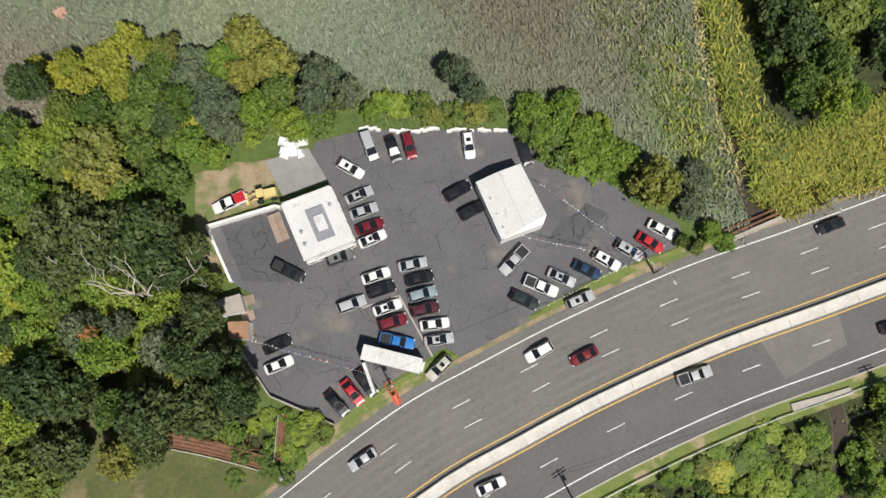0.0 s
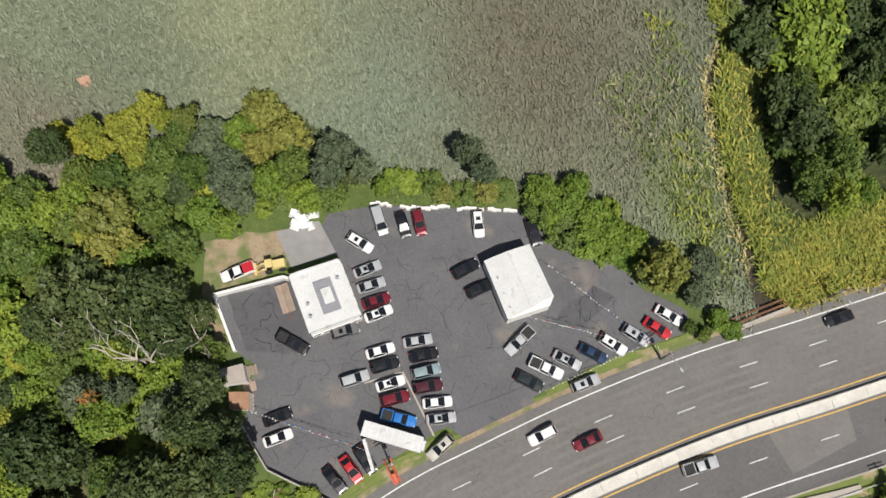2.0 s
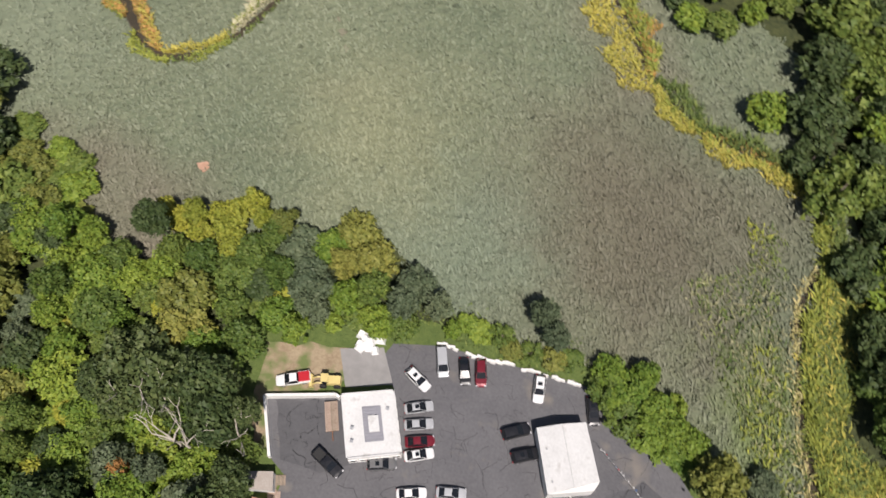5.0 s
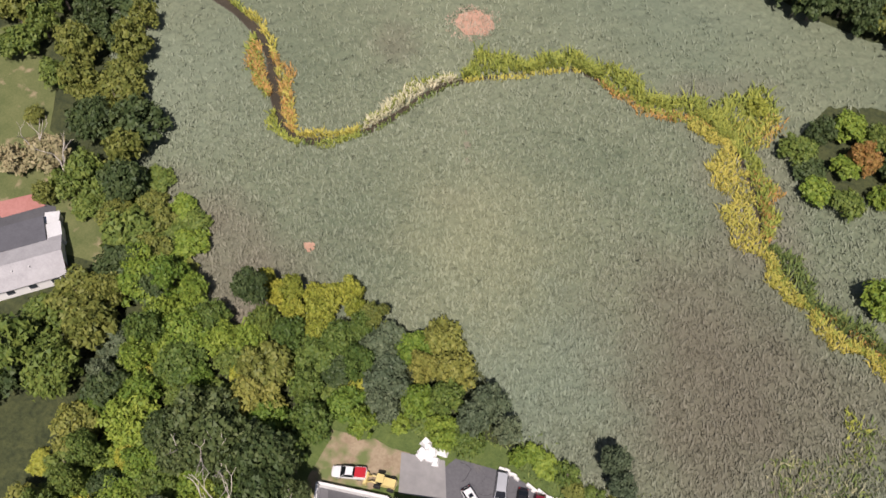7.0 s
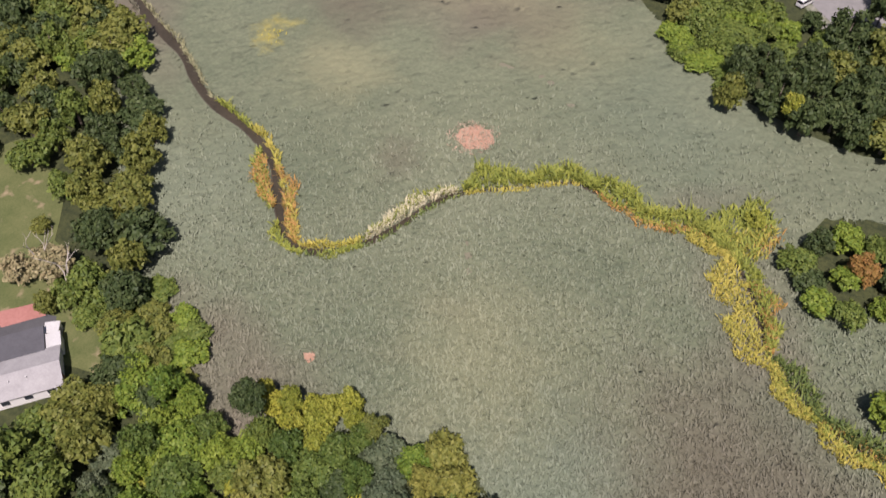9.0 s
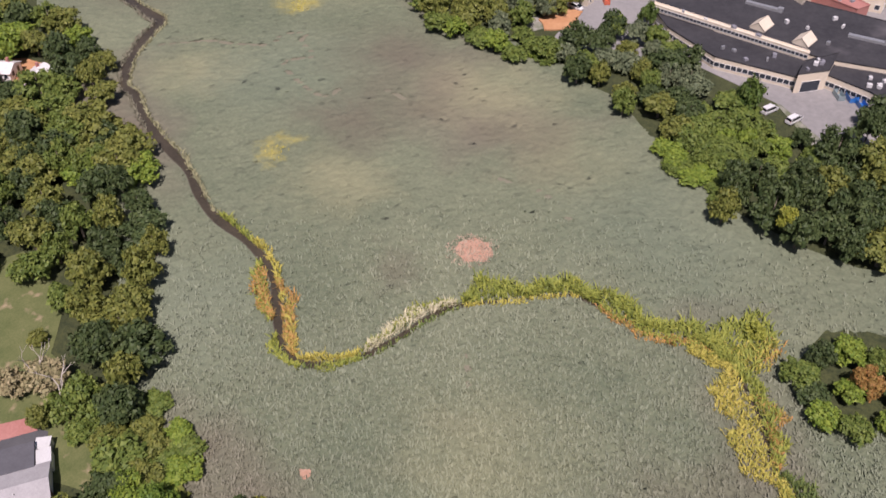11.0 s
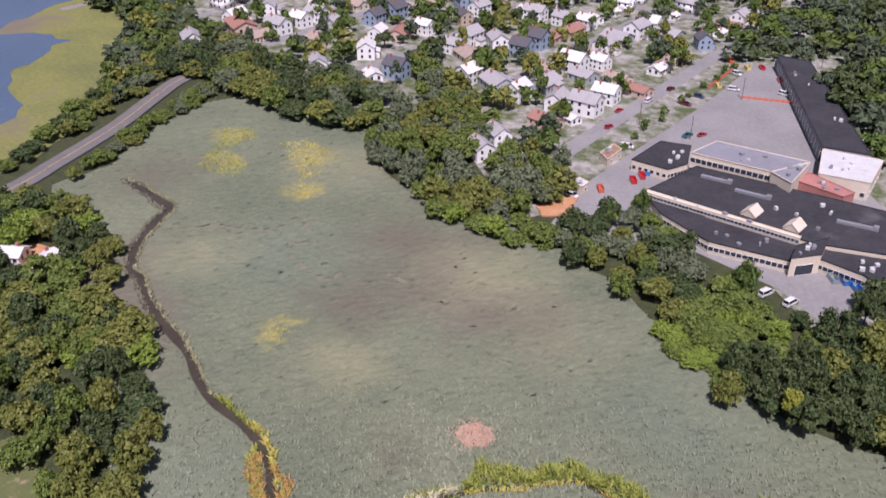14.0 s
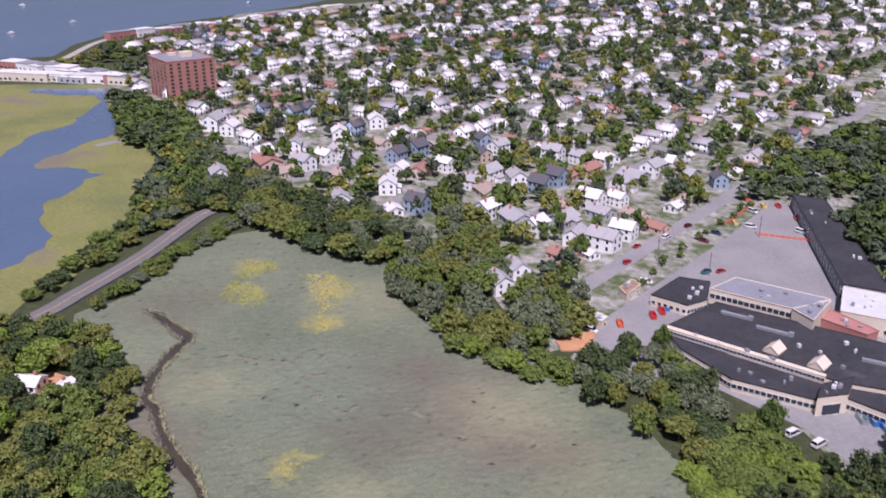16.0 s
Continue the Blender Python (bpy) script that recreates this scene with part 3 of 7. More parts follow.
BARE = [[(-65.5, 134.6), (-65.9, 137.6), (-63.0, 140.6), (-58.8, 140.2), (-56.6, 137.4), (-57.6, 134.0), (-61.8, 132.3)], [(-64.5, 67.7), (-63.3, 68.7), (-61.8, 68.0), (-62.0, 66.8), (-63.3, 66.2)]]
DITCH = [smooth(line, 1.0) for line in (
    [(-194.1, 176.9), (-186.9, 182.2), (-179.7, 187.6), (-170.0, 190.0), (-161.0, 194.6), (-161.6, 200.2), (-159.4, 203.5), (-155.2, 205.7)],
    [(-154.5, 205.6), (-153.3, 200.6), (-147.0, 196.8), (-144.1, 195.0), (-147.0, 192.0), (-150.4, 189.1), (-149.6, 185.5), (-141.2, 180.4), (-132.6, 176.9), (-127.1, 177.6), (-127.6, 181.5), (-122.4, 186.0), (-113.7, 187.9), (-106.6, 185.6)],
    [(-49.7, 106.9), (-47.2, 103.9), (-45.7, 100.4), (-43.1, 97.6), (-40.7, 94.8)], [(-67.8, 164.3), (-61.1, 163.7), (-55.1, 164.2), (-49.8, 160.6), (-44.8, 157.1)],
)]


def kept_bare(p):
    """Which points lie on bare mud or in a ditch."""
    hit = np.zeros(len(p), bool)
    for poly in BARE:
        hit |= within(p, poly)
    for k, ditch in enumerate(DITCH):
        for c in ditch:
            hit |= ((p - c) ** 2).sum(1) < (0.3, 0.36, 0.2, 0.25)[k] ** 2
    return hit


def canopy(poly, step, amp, material, name, label, seed, near=0.0, far=1e9):
    """The reeds' uneven upper surface: a field of small peaks and hollows."""
    r = np.random.default_rng(seed)
    p = np.array(poly)
    lo, hi = p.min(0) - step, p.max(0) + step
    nx, ny = [int(k) + 1 for k in (hi - lo) / step]
    gx, gy = np.meshgrid(np.arange(nx), np.arange(ny))
    q = np.stack([gx.ravel(), gy.ravel()], 1) * step + lo + r.uniform(-0.4, 0.4, (nx * ny, 2)) * step
    d = np.hypot(q[:, 0], q[:, 1])
    ok = within(q, poly) & (d >= near - step) & (d < far)
    ok[ok] = ~near_creek(q[ok], 0.4) & ~kept_bare(q[ok])
    i = (gy[:-1, :-1] * nx + gx[:-1, :-1]).ravel()
    f = np.vstack([np.stack([i, i + 1, i + nx + 1], 1), np.stack([i, i + nx + 1, i + nx], 1)])
    f = f[ok[f].all(1)]
    v = np.hstack([q, (0.06 + amp * r.uniform(0, 1, len(q)) ** 1.6)[:, None]])
    used, f = np.unique(f, return_inverse=True)
    return cloud(name, v[used], f.reshape(-1, 3), material, label, "reeds")


canopy(MARSH, 0.6, 0.42, marsh_ground, "reed_canopy", "close grey-green reed tops on the marsh", 3, 0.0, 135.0)
canopy(MARSH, 0.95, 0.42, marsh_ground, "reed_canopy", "grey-green reed tops of the far marsh", 4, 135.0)
pts = scatter(MARSH, 3.0, 5)
dist = np.hypot(pts[:, 0], pts[:, 1])
keep = np.random.default_rng(2).uniform(0, 1, len(pts)) < np.clip(1.5 - dist / 115, 0.0, 1)
pts = pts[keep]
pts = pts[~near_creek(pts, 0.5) & ~kept_bare(pts)]
# lean points away from the sun: brightness put into the reeds' shape
blades(pts, 0.8, 0.24, (-0.3, 0.55), reed_leaf, "marsh_reeds", "grey-green common reeds leaned to catch the sun", "reeds", 3, 1, 0.3)


def bank(a, b, lo, hi, mat_, label, seed, height=1.3, dens=7.0, clump=0.35, wide=0.26):
    """Reeds along a stretch of the creek, from lo to hi metres beyond its edge (left is positive), in uneven clumps."""
    i, j = creek_at(a), creek_at(b)
    r = np.random.default_rng(seed)
    reach = abs(hi - lo)
    n = int((j - i) * 1.5 * reach * dens)
    at = r.uniform(i, j - 1, n)
    k = np.arange(len(CREEK))
    swell = 1 + clump * (np.sin(k * 0.61 + seed) + np.sin(k * 0.27 + 2 * seed) + 0.8 * np.sin(k * 1.37 + seed))
    out = np.minimum(abs(lo), abs(hi)) + reach * r.uniform(0, 1, n) ** 0.8 * np.clip(np.interp(at, k, swell), 0.15, 1.9)
    ends = np.clip(np.minimum(at - i, j - at) / 4, 0.2, 1)
    side = 1 if lo + hi > 0 else -1
    d = np.gradient(CREEK, axis=0)
    d /= np.linalg.norm(d, axis=1)[:, None]
    nor = np.stack([np.interp(at, k, -d[:, 1]), np.interp(at, k, d[:, 0])], 1)
    base = np.stack([np.interp(at, k, CREEK[:, 0]), np.interp(at, k, CREEK[:, 1])], 1)
    p = base + nor * (side * (np.interp(at, k, width) / 2 + out * ends))[:, None]
    blades(p, height, wide, (-0.12, 0.2), mat_, "creek_reeds", label, "reeds", 2, seed, 0.22)


K0, K1, K2, K3, K4, K5, K6, K7, K8, K9 = (52.0, 31.0), (50.1, 75.3), (49.2, 86.5), (26.0, 97.6), (14.2, 108.3), (-16.9, 130.4), (-36.2, 132.9), (-57.0, 118.2), (-68.5, 96.1), (-81.9, 89.5)
for k, (a, b, lo, hi, mat_, label, h) in enumerate((
    (K0, K1, 0.0, 1.0, straw_reed, "pale straw reeds lining the creek", 1.0), (K0, K1, 0.0, -2.2, lime_reed, "yellow-green reeds lining the creek", 1.6),
    (K1, K2, 0.0, 3.2, lime_reed, "yellow-green reeds lining the creek", 1.4), (K2, K3, 0.2, 3.6, yellow_reed, "golden yellow reeds lining the creek", 1.2), (K2, K4, 0.0, 1.2, lime_reed, "yellow-green reeds lining the creek", 1.3), (K1, K4, 0.0, -2.6, green_reed, "green reeds lining the creek", 1.6), (K2, K3, -0.2, -1.4, orange_reed, "orange-tinted reeds lining the creek", 1.0),
    (K3, (-9.1, 131.7), 0.0, 5.2, yellow_reed, "golden yellow reeds lining the creek", 1.2), (K4, (-9.1, 131.7), 0.0, -3.4, lime_reed, "yellow-green reeds lining the creek", 1.4), (K4, (6.0, 123.4), -0.5, -4.5, orange_reed, "orange-tinted reeds lining the creek", 1.0),
    ((-4.0, 130.5), (-30.8, 132.9), 0.1, 2.0, orange_reed, "orange-tinted reeds lining the creek", 1.0), ((0.3, 129.1), (-30.8, 132.9), 0.0, 1.4, lime_reed, "yellow-green reeds lining the creek", 1.2), ((0.3, 129.1), K6, 0.0, -3.4, lime_reed, "bright yellow-green reeds lining the creek", 1.9),
    ((-30.8, 132.9), K7, 0.0, -4.2, lime_reed, "bright yellow-green reeds lining the creek", 1.9), ((-34.0, 133.0), K7, 0.0, 0.9, yellow_reed, "yellow reeds lining the creek", 1.0),
))  :
    bank(a, b, lo, hi, mat_, label, 20 + k, h)
for k, (a, b, lo, hi, mat_, label, h) in enumerate((
    (K7, K8, 0.0, -2.0, pale_reed, "pale feathery reeds lining the creek", 1.4), (K7, K8, -0.8, -2.6, lime_reed, "yellow-green reeds behind pale ones", 1.2), (K7, K9, 0.0, 0.5, green_reed, "green reeds lining the creek", 0.9),
    (K8, K9, 0.0, -1.7, yellow_reed, "yellow reeds lining the creek", 1.2), (K8, (-77.5, 89.6), 0.0, 2.0, lime_reed, "yellow-green reeds lining the creek", 1.0), ((-79.0, 89.3), (-88.0, 95.0), 0.0, 2.2, lime_reed, "yellow-green reeds lining the creek", 1.1),
    (K9, (-99.2, 108.0), 0.0, -2.0, orange_reed, "orange-tinted reeds lining the creek", 1.2), (K9, (-96.0, 104.0), -0.4, -2.4, yellow_reed, "yellow reeds lining the creek", 1.1), ((-90.5, 97.5), (-102.5, 110.0), 0.6, 3.8, orange_reed, "orange and yellow reed bed by the creek", 1.2), ((-90.5, 97.5), (-104.5, 111.5), 1.0, 3.6, lime_reed, "yellow-green reed bed by the creek", 1.1),
    ((-97.0, 105.5), (-112.0, 115.0), 0.0, -1.5, yellow_reed, "yellow reeds lining the creek", 1.2), ((-110.0, 114.2), (-124.4, 118.8), 0.0, -1.2, lime_reed, "yellow-green reeds lining the creek", 1.2), ((-124.4, 118.8), (-233.0, 199.0), 0.0, -0.7, pale_marsh, "pale reeds lining the creek", 0.9), ((-164.0, 141.1), (-233.0, 199.0), 0.0, 0.8, brown_reed, "brownish reeds lining the creek", 0.9),
)):
    bank(a, b, lo, hi, mat_, label, 50 + k, h)


def patch(poly, mat_, dens, label, seed, height=0.7, wide=0.22):
    p = scatter(rough_edge(poly, 4, 2.0, seed), dens, seed)
    blades(p[~near_creek(p, 0.2)], height, wide, (-0.2, 0.35), mat_, "reed_patch", label, "reeds", 3, seed, 0.6)


GOLD_A = [(-215.4, 221.8), (-225.2, 243.4), (-232.5, 255.9), (-227.0, 255.3), (-221.3, 258.3), (-212.8, 252.8), (-217.4, 246.3), (-216.5, 235.2), (-199.4, 230.0), (-197.9, 221.5), (-204.1, 219.4)]
GOLD_B = [(-201.0, 252.6), (-192.0, 260.3), (-179.9, 254.3), (-174.7, 242.5), (-173.0, 228.9), (-162.3, 220.3), (-167.1, 216.9), (-174.2, 224.2), (-182.3, 238.7)]
patch(GOLD_A, lime_reed, 1.6, "yellow-green patch of marsh grass", 31, 0.5, 0.24)
patch(GOLD_A, yellow_reed, 0.9, "yellow patch of marsh grass", 41, 0.5, 0.24)
patch(GOLD_B, yellow_reed, 1.4, "yellow patch of marsh grass", 32, 0.5, 0.24)
patch(GOLD_B, straw_reed, 0.6, "straw-coloured patch of marsh grass", 42, 0.5, 0.24)
patch([(-131.7, 147.6), (-127.7, 152.6), (-123.2, 148.9), (-125.0, 143.7)], yellow_reed, 0.3, "yellow patch of marsh grass", 33)
YELLOW_BED = [(53.0, 29.0), (53.6, 34.6), (60.2, 39.0), (69.6, 44.2), (90.0, 52.0), (90.0, 38.0), (68.5, 29.5), (58.4, 27.6)]
LIME_BED = [(51.8, 78.3), (55.4, 80.4), (59.3, 76.2), (56.9, 68.2), (54.5, 57.4), (55.1, 47.3), (60.0, 41.6), (55.6, 33.7), (53.4, 29.0), (50.2, 42.8), (48.3, 56.7), (48.5, 65.2)]
WEST_BED = [(39.4, 80.3), (42.3, 71.5), (45.2, 65.2), (45.5, 54.6), (47.6, 40.8), (50.0, 28.8), (44.5, 27.4), (42.0, 40.3), (35.4, 48.6), (34.4, 55.7), (26.6, 60.2), (28.4, 66.9), (35.3, 70.8)]
patch(YELLOW_BED, yellow_reed, 4.5, "golden yellow reed bed below the road", 34, 0.95, 0.17)
patch(YELLOW_BED, lime_reed, 10.0, "yellow-green reed bed below the road", 35, 0.95, 0.18)
patch(LIME_BED, lime_reed, 7.0, "yellow-green reeds beside the creek", 48, 1.0, 0.18)
patch(LIME_BED, green_reed, 11.0, "green reeds beside the creek", 49, 1.0, 0.19)
patch(LIME_BED, yellow_reed, 1.0, "scattered yellow reeds beside the creek", 50, 1.4, 0.24)
patch(WEST_BED, green_reed, 1.1, "green reeds among grey-green ones", 36, 1.0, 0.26)
patch(WEST_BED, pale_marsh, 0.9, "straw-tinted reeds among grey-green ones", 51, 1.0, 0.24)
patch([(36.4, 57.0), (41.0, 58.0), (44.0, 48.0), (47.5, 33.0), (44.5, 34.0), (40.0, 45.0)], lime_reed, 1.0, "bright green reed clumps", 52, 1.3, 0.28)
patch([(36.0, 78.5), (38.5, 79.0), (39.0, 73.0), (36.5, 72.5)], lime_reed, 1.5, "bright green reed clumps", 53, 1.3, 0.28)
patch([(-7.0, 134.0), (2.0, 146.5), (7.0, 144.0), (7.5, 134.0), (5.0, 126.5), (0.0, 131.0)], lime_reed, 2.4, "yellow-green reed bed by the creek", 37, 1.6, 0.3)
patch([(-2.0, 134.0), (8.5, 141.0), (9.5, 134.0), (7.0, 127.0), (3.0, 128.5)], yellow_reed, 2.0, "golden yellow reed bed by the creek", 38, 1.4, 0.28)
patch([(8.0, 141.0), (12.0, 137.0), (9.0, 130.0), (6.5, 133.0)], orange_reed, 0.9, "orange-tinted reed bed by the creek", 39, 1.2)
for k, ditch in enumerate(DITCH):
    setting("ditch", ribbon(ditch, -0.8, 0.8, -0.3, 0.05), brown_reed, "thin dark drainage ditch in the marsh", "ditch")
for k, poly in enumerate(BARE):
    setting("bare_patch", Shape().prism(rough_edge(poly, 0.7, 0.25, k), -0.2, 0.10), pink_mud, "bare pinkish mud in the marsh", "mud")
blades(scatter([(-68.2, 135.1), (-65.5, 141.6), (-57.3, 141.8), (-55.3, 135.8), (-58.7, 130.7), (-64.4, 130.5)], 3.5, 40), 0.5, 0.22, (-0.28, 0.5), dry_reed, "dry_reeds", "dry pinkish reeds around bare mud", "reeds", 2, 41)


# ---- trees ----
def crown_mesh(seed, n, leaf, lobes, flat=0.8, ragged=0.3):
    """A crown of unit radius: single leaf sprays over many uneven lobes, with gaps between them."""
    r = np.random.default_rng(seed)
    t = r.uniform(0, math.tau, lobes)
    out = 0.74 * np.sqrt(r.uniform(0.0, 1, lobes))
    up = 0.24 + 0.86 * np.sqrt(np.clip(1 - (out / 0.95) ** 2, 0, 1)) * r.uniform(0.1, 1.05, lobes)
    cen = np.stack([out * np.cos(t), out * np.sin(t), up], 1)
    size = r.uniform(0.13, 0.34, lobes) * (1.12 - 0.45 * out)
    own = r.choice(lobes, n, p=size**2 / (size**2).sum())
    d = r.normal(0, 1, (n, 3))
    d /= np.linalg.norm(d, axis=1)[:, None]
    d[:, 2] = np.where(d[:, 2] < -0.3, -d[:, 2], d[:, 2])
    reach = 1 + ragged * (r.uniform(0, 1, n) ** 2 - 0.3)
    p = cen[own] + d * (size[own] * reach)[:, None] * np.array([1, 1, flat])
    nor = d * 0.8 + r.normal(0, 0.5, (n, 3)) + [0, 0, 0.45]
    nor /= np.linalg.norm(nor, axis=1)[:, None]
    a = np.cross(nor, r.normal(0, 1, (n, 3)))
    a /= np.linalg.norm(a, axis=1)[:, None]
    b = np.cross(nor, a)
    s = leaf * r.uniform(0.55, 1.45, n)[:, None]
    v = np.stack([p - a * s * 0.75, p + a * s * 0.75 - b * s * 0.4, p + b * s * 0.85 - nor * s * 0.15], 1).reshape(-1, 3)
    f = np.arange(3 * n).reshape(-1, 3)
    # the dense twigs within each lobe
    six = np.array([(1, 0, 0), (0, 1, 0), (-1, 0, 0), (0, -1, 0), (0, 0, flat), (0, 0, -flat)])
    hv = (cen[:, None, :] + six[None] * (size * 0.82)[:, None, None]).reshape(-1, 3)
    hf = np.array([(0, 1, 4), (1, 2, 4), (2, 3, 4), (3, 0, 4), (1, 0, 5), (2, 1, 5), (3, 2, 5), (0, 3, 5)])
    hf = (hf[None] + 6 * np.arange(lobes)[:, None, None]).reshape(-1, 3)
    return np.vstack([v, hv]), np.vstack([f, hf + len(v)])


def array_mesh(name, verts, faces, material):
    me = bpy.data.meshes.new(name)
    me.vertices.add(len(verts))
    me.vertices.foreach_set("co", verts.astype(np.float32).ravel())
    me.loops.add(faces.size)
    me.loops.foreach_set("vertex_index", faces.astype(np.int32).ravel())
    me.polygons.add(len(faces))
    me.polygons.foreach_set("loop_start", np.arange(0, faces.size, 3, dtype=np.int32))
    me.update(calc_edges=True)
    me.materials.append(material)
    return me


CROWNS = {
    "near": [crown_mesh(s, 2600, 0.085, 46 + 6 * s, 0.8, 0.5) for s in range(6)],
    "mid": [crown_mesh(20 + s, 1500, 0.1, 34 + 5 * s, 0.8, 0.5) for s in range(6)],
    "far": [crown_mesh(40 + s, 210, 0.24, 12 + s, 0.85, 0.35) for s in range(5)],
}
CROWN_MESH = {d: [array_mesh("crown", v, f, LEAF["green"]) for v, f in CROWNS[d]] for d in ("near", "mid")}
trunk_shape = Shape().tube([(0, 0, 0), (0.06, 0.02, 0.35), (0.02, 0.05, 0.8), (0.05, 0, 1.1)], 0.055, 0.03, 6)
for k in range(4):
    t = k * 1.7
    trunk_shape.tube([(0.04, 0.03, 0.45 + 0.1 * k), (0.25 * math.cos(t), 0.25 * math.sin(t), 0.8 + 0.1 * k), (0.5 * math.cos(t), 0.5 * math.sin(t), 1.0 + 0.1 * k)], 0.03, 0.012, 5)
trunk_mesh = trunk_shape.mesh("trunk", bark)
TREE_LABEL = {"green": "leafy deciduous tree with dense green crown", "bright": "fresh bright green broadleaf tree", "lime": "yellow-green broadleaf tree with light crown", "olive": "olive green broadleaf tree, slightly browned",
              "grey": "grey-green tree with soft feathery crown", "dark": "tall dark green tree with dense crown", "rusty": "tree turning orange and rust coloured", "straw": "half-bare tree with pale straw coloured leaves"}
tree_rnd = random.Random(11)


BAKED = {}
CLEAR = [
    [(-124.7, 49.4), (-118.1, 54.4), (-110.8, 51.9), (-99.6, 54.6), (-94.0, 47.8), (-97.8, 43.4), (-99.3, 34.4), (-97.1, 31.4), (-110.5, 24.6), (-128.0, 36.0)],
    [(-156.7, 82.6), (-149.4, 82.2), (-131.4, 75.0), (-121.6, 68.9), (-126.0, 63.9), (-138.7, 62.0)],
]
CLEAR.append([(-230.0, 146.0), (-214.0, 150.0), (-205.0, 144.0), (-208.0, 136.0), (-226.0, 134.0)])
CLEAR.append([(-128.0, 268.0), (-118.0, 272.0), (-109.6, 257.7), (-117.7, 250.0)])
SINGLE = []


def tree(x, y, radius, height, kind="green", detail="near", bush=False, single=True):
    """height: of the crown's top. The crown is about 1.35 tall and starts at 0.0. Trees that are not single join a wood."""
    depth = min(height * (0.98 if bush else 0.93), radius * 2.5)
    sx, sy, turn = radius * tree_rnd.uniform(0.92, 1.1), radius * tree_rnd.uniform(0.92, 1.1), tree_rnd.uniform(0, 360)
    if detail == "far" or not single:
        v, f = tree_rnd.choice(CROWNS[detail])
        c, s = math.cos(radians(turn)), math.sin(radians(turn))
        q = v * (sx, sy, depth / 1.35)
        BAKED.setdefault((kind, detail), []).append((np.stack([c * q[:, 0] - s * q[:, 1] + x, s * q[:, 0] + c * q[:, 1] + y, q[:, 2] + height - depth], 1), f))
        BAKED.setdefault(("stems", ""), []).append((np.array([(-1, -1, 0), (1, -1, 0), (1, 1, 0), (-1, 1, 0), (0, 0, 1)]) * (radius * 0.06, radius * 0.06, height * 0.8) + (x, y, 0), np.array([(0, 1, 4), (1, 2, 4), (2, 3, 4), (3, 0, 4)])))
        return None
    name = "bush" if bush else "tree"
    label = TREE_LABEL[kind] if not bush else TREE_LABEL[kind].replace("tree", "shrub").replace("tall ", "")
    t = root(name, pose(x, y, 0, 0, 0, turn), label, name)
    c = part("crown", tree_rnd.choice(CROWN_MESH["mid" if bush else detail]), LEAF[kind], t)
    c.scale = (sx, sy, depth / 1.35)
    c.location = (0, 0, height - depth)
    s = part("trunk", trunk_mesh, None, t)
    s.scale = (radius, radius, max(0.3, (height - depth * 0.5) / 1.1))
    return t


def plant_baked():
    """Joins the trees of the woods, kind by kind."""
    for (kind, detail), lots in BAKED.items():
        n, vs, fs = 0, [], []
        for v, f in lots:
            vs.append(v), fs.append(f + n)
            n += len(v)
        label = "stems of the massed trees" if kind == "stems" else TREE_LABEL[kind].replace("tree", "trees massed in woods and gardens")
        cloud("tree_stems" if kind == "stems" else "woodland", np.vstack(vs), np.vstack(fs), bark if kind == "stems" else LEAF[kind], label, "trees")


def wood(poly, spacing, low, high, kinds, detail, seed, bush=False, wide=0.62):
    """Trees set at uneven spacing all over the polygon."""
    r = random.Random(seed)
    p = np.array(poly)
    lo, hi = p.min(0), p.max(0)
    placed = []
    for _ in range(int((hi - lo).prod() / spacing**2 * 6)):
        q = (r.uniform(lo[0], hi[0]), r.uniform(lo[1], hi[1]))
        if not within(np.array([q]), poly)[0] or any((a - q[0]) ** 2 + (b - q[1]) ** 2 < spacing**2 for a, b in placed):
            continue
        placed.append(q)
        if any(within(np.array([q]), c)[0] for c in CLEAR) or any((a - q[0]) ** 2 + (b - q[1]) ** 2 < (0.72 * rad) ** 2 for a, b, rad in SINGLE):
            continue
        tree(q[0], q[1], spacing * wide * r.uniform(0.75, 1.35), r.uniform(low, high), r.choice(kinds), detail, bush, detail == "near")
    return len(placed)


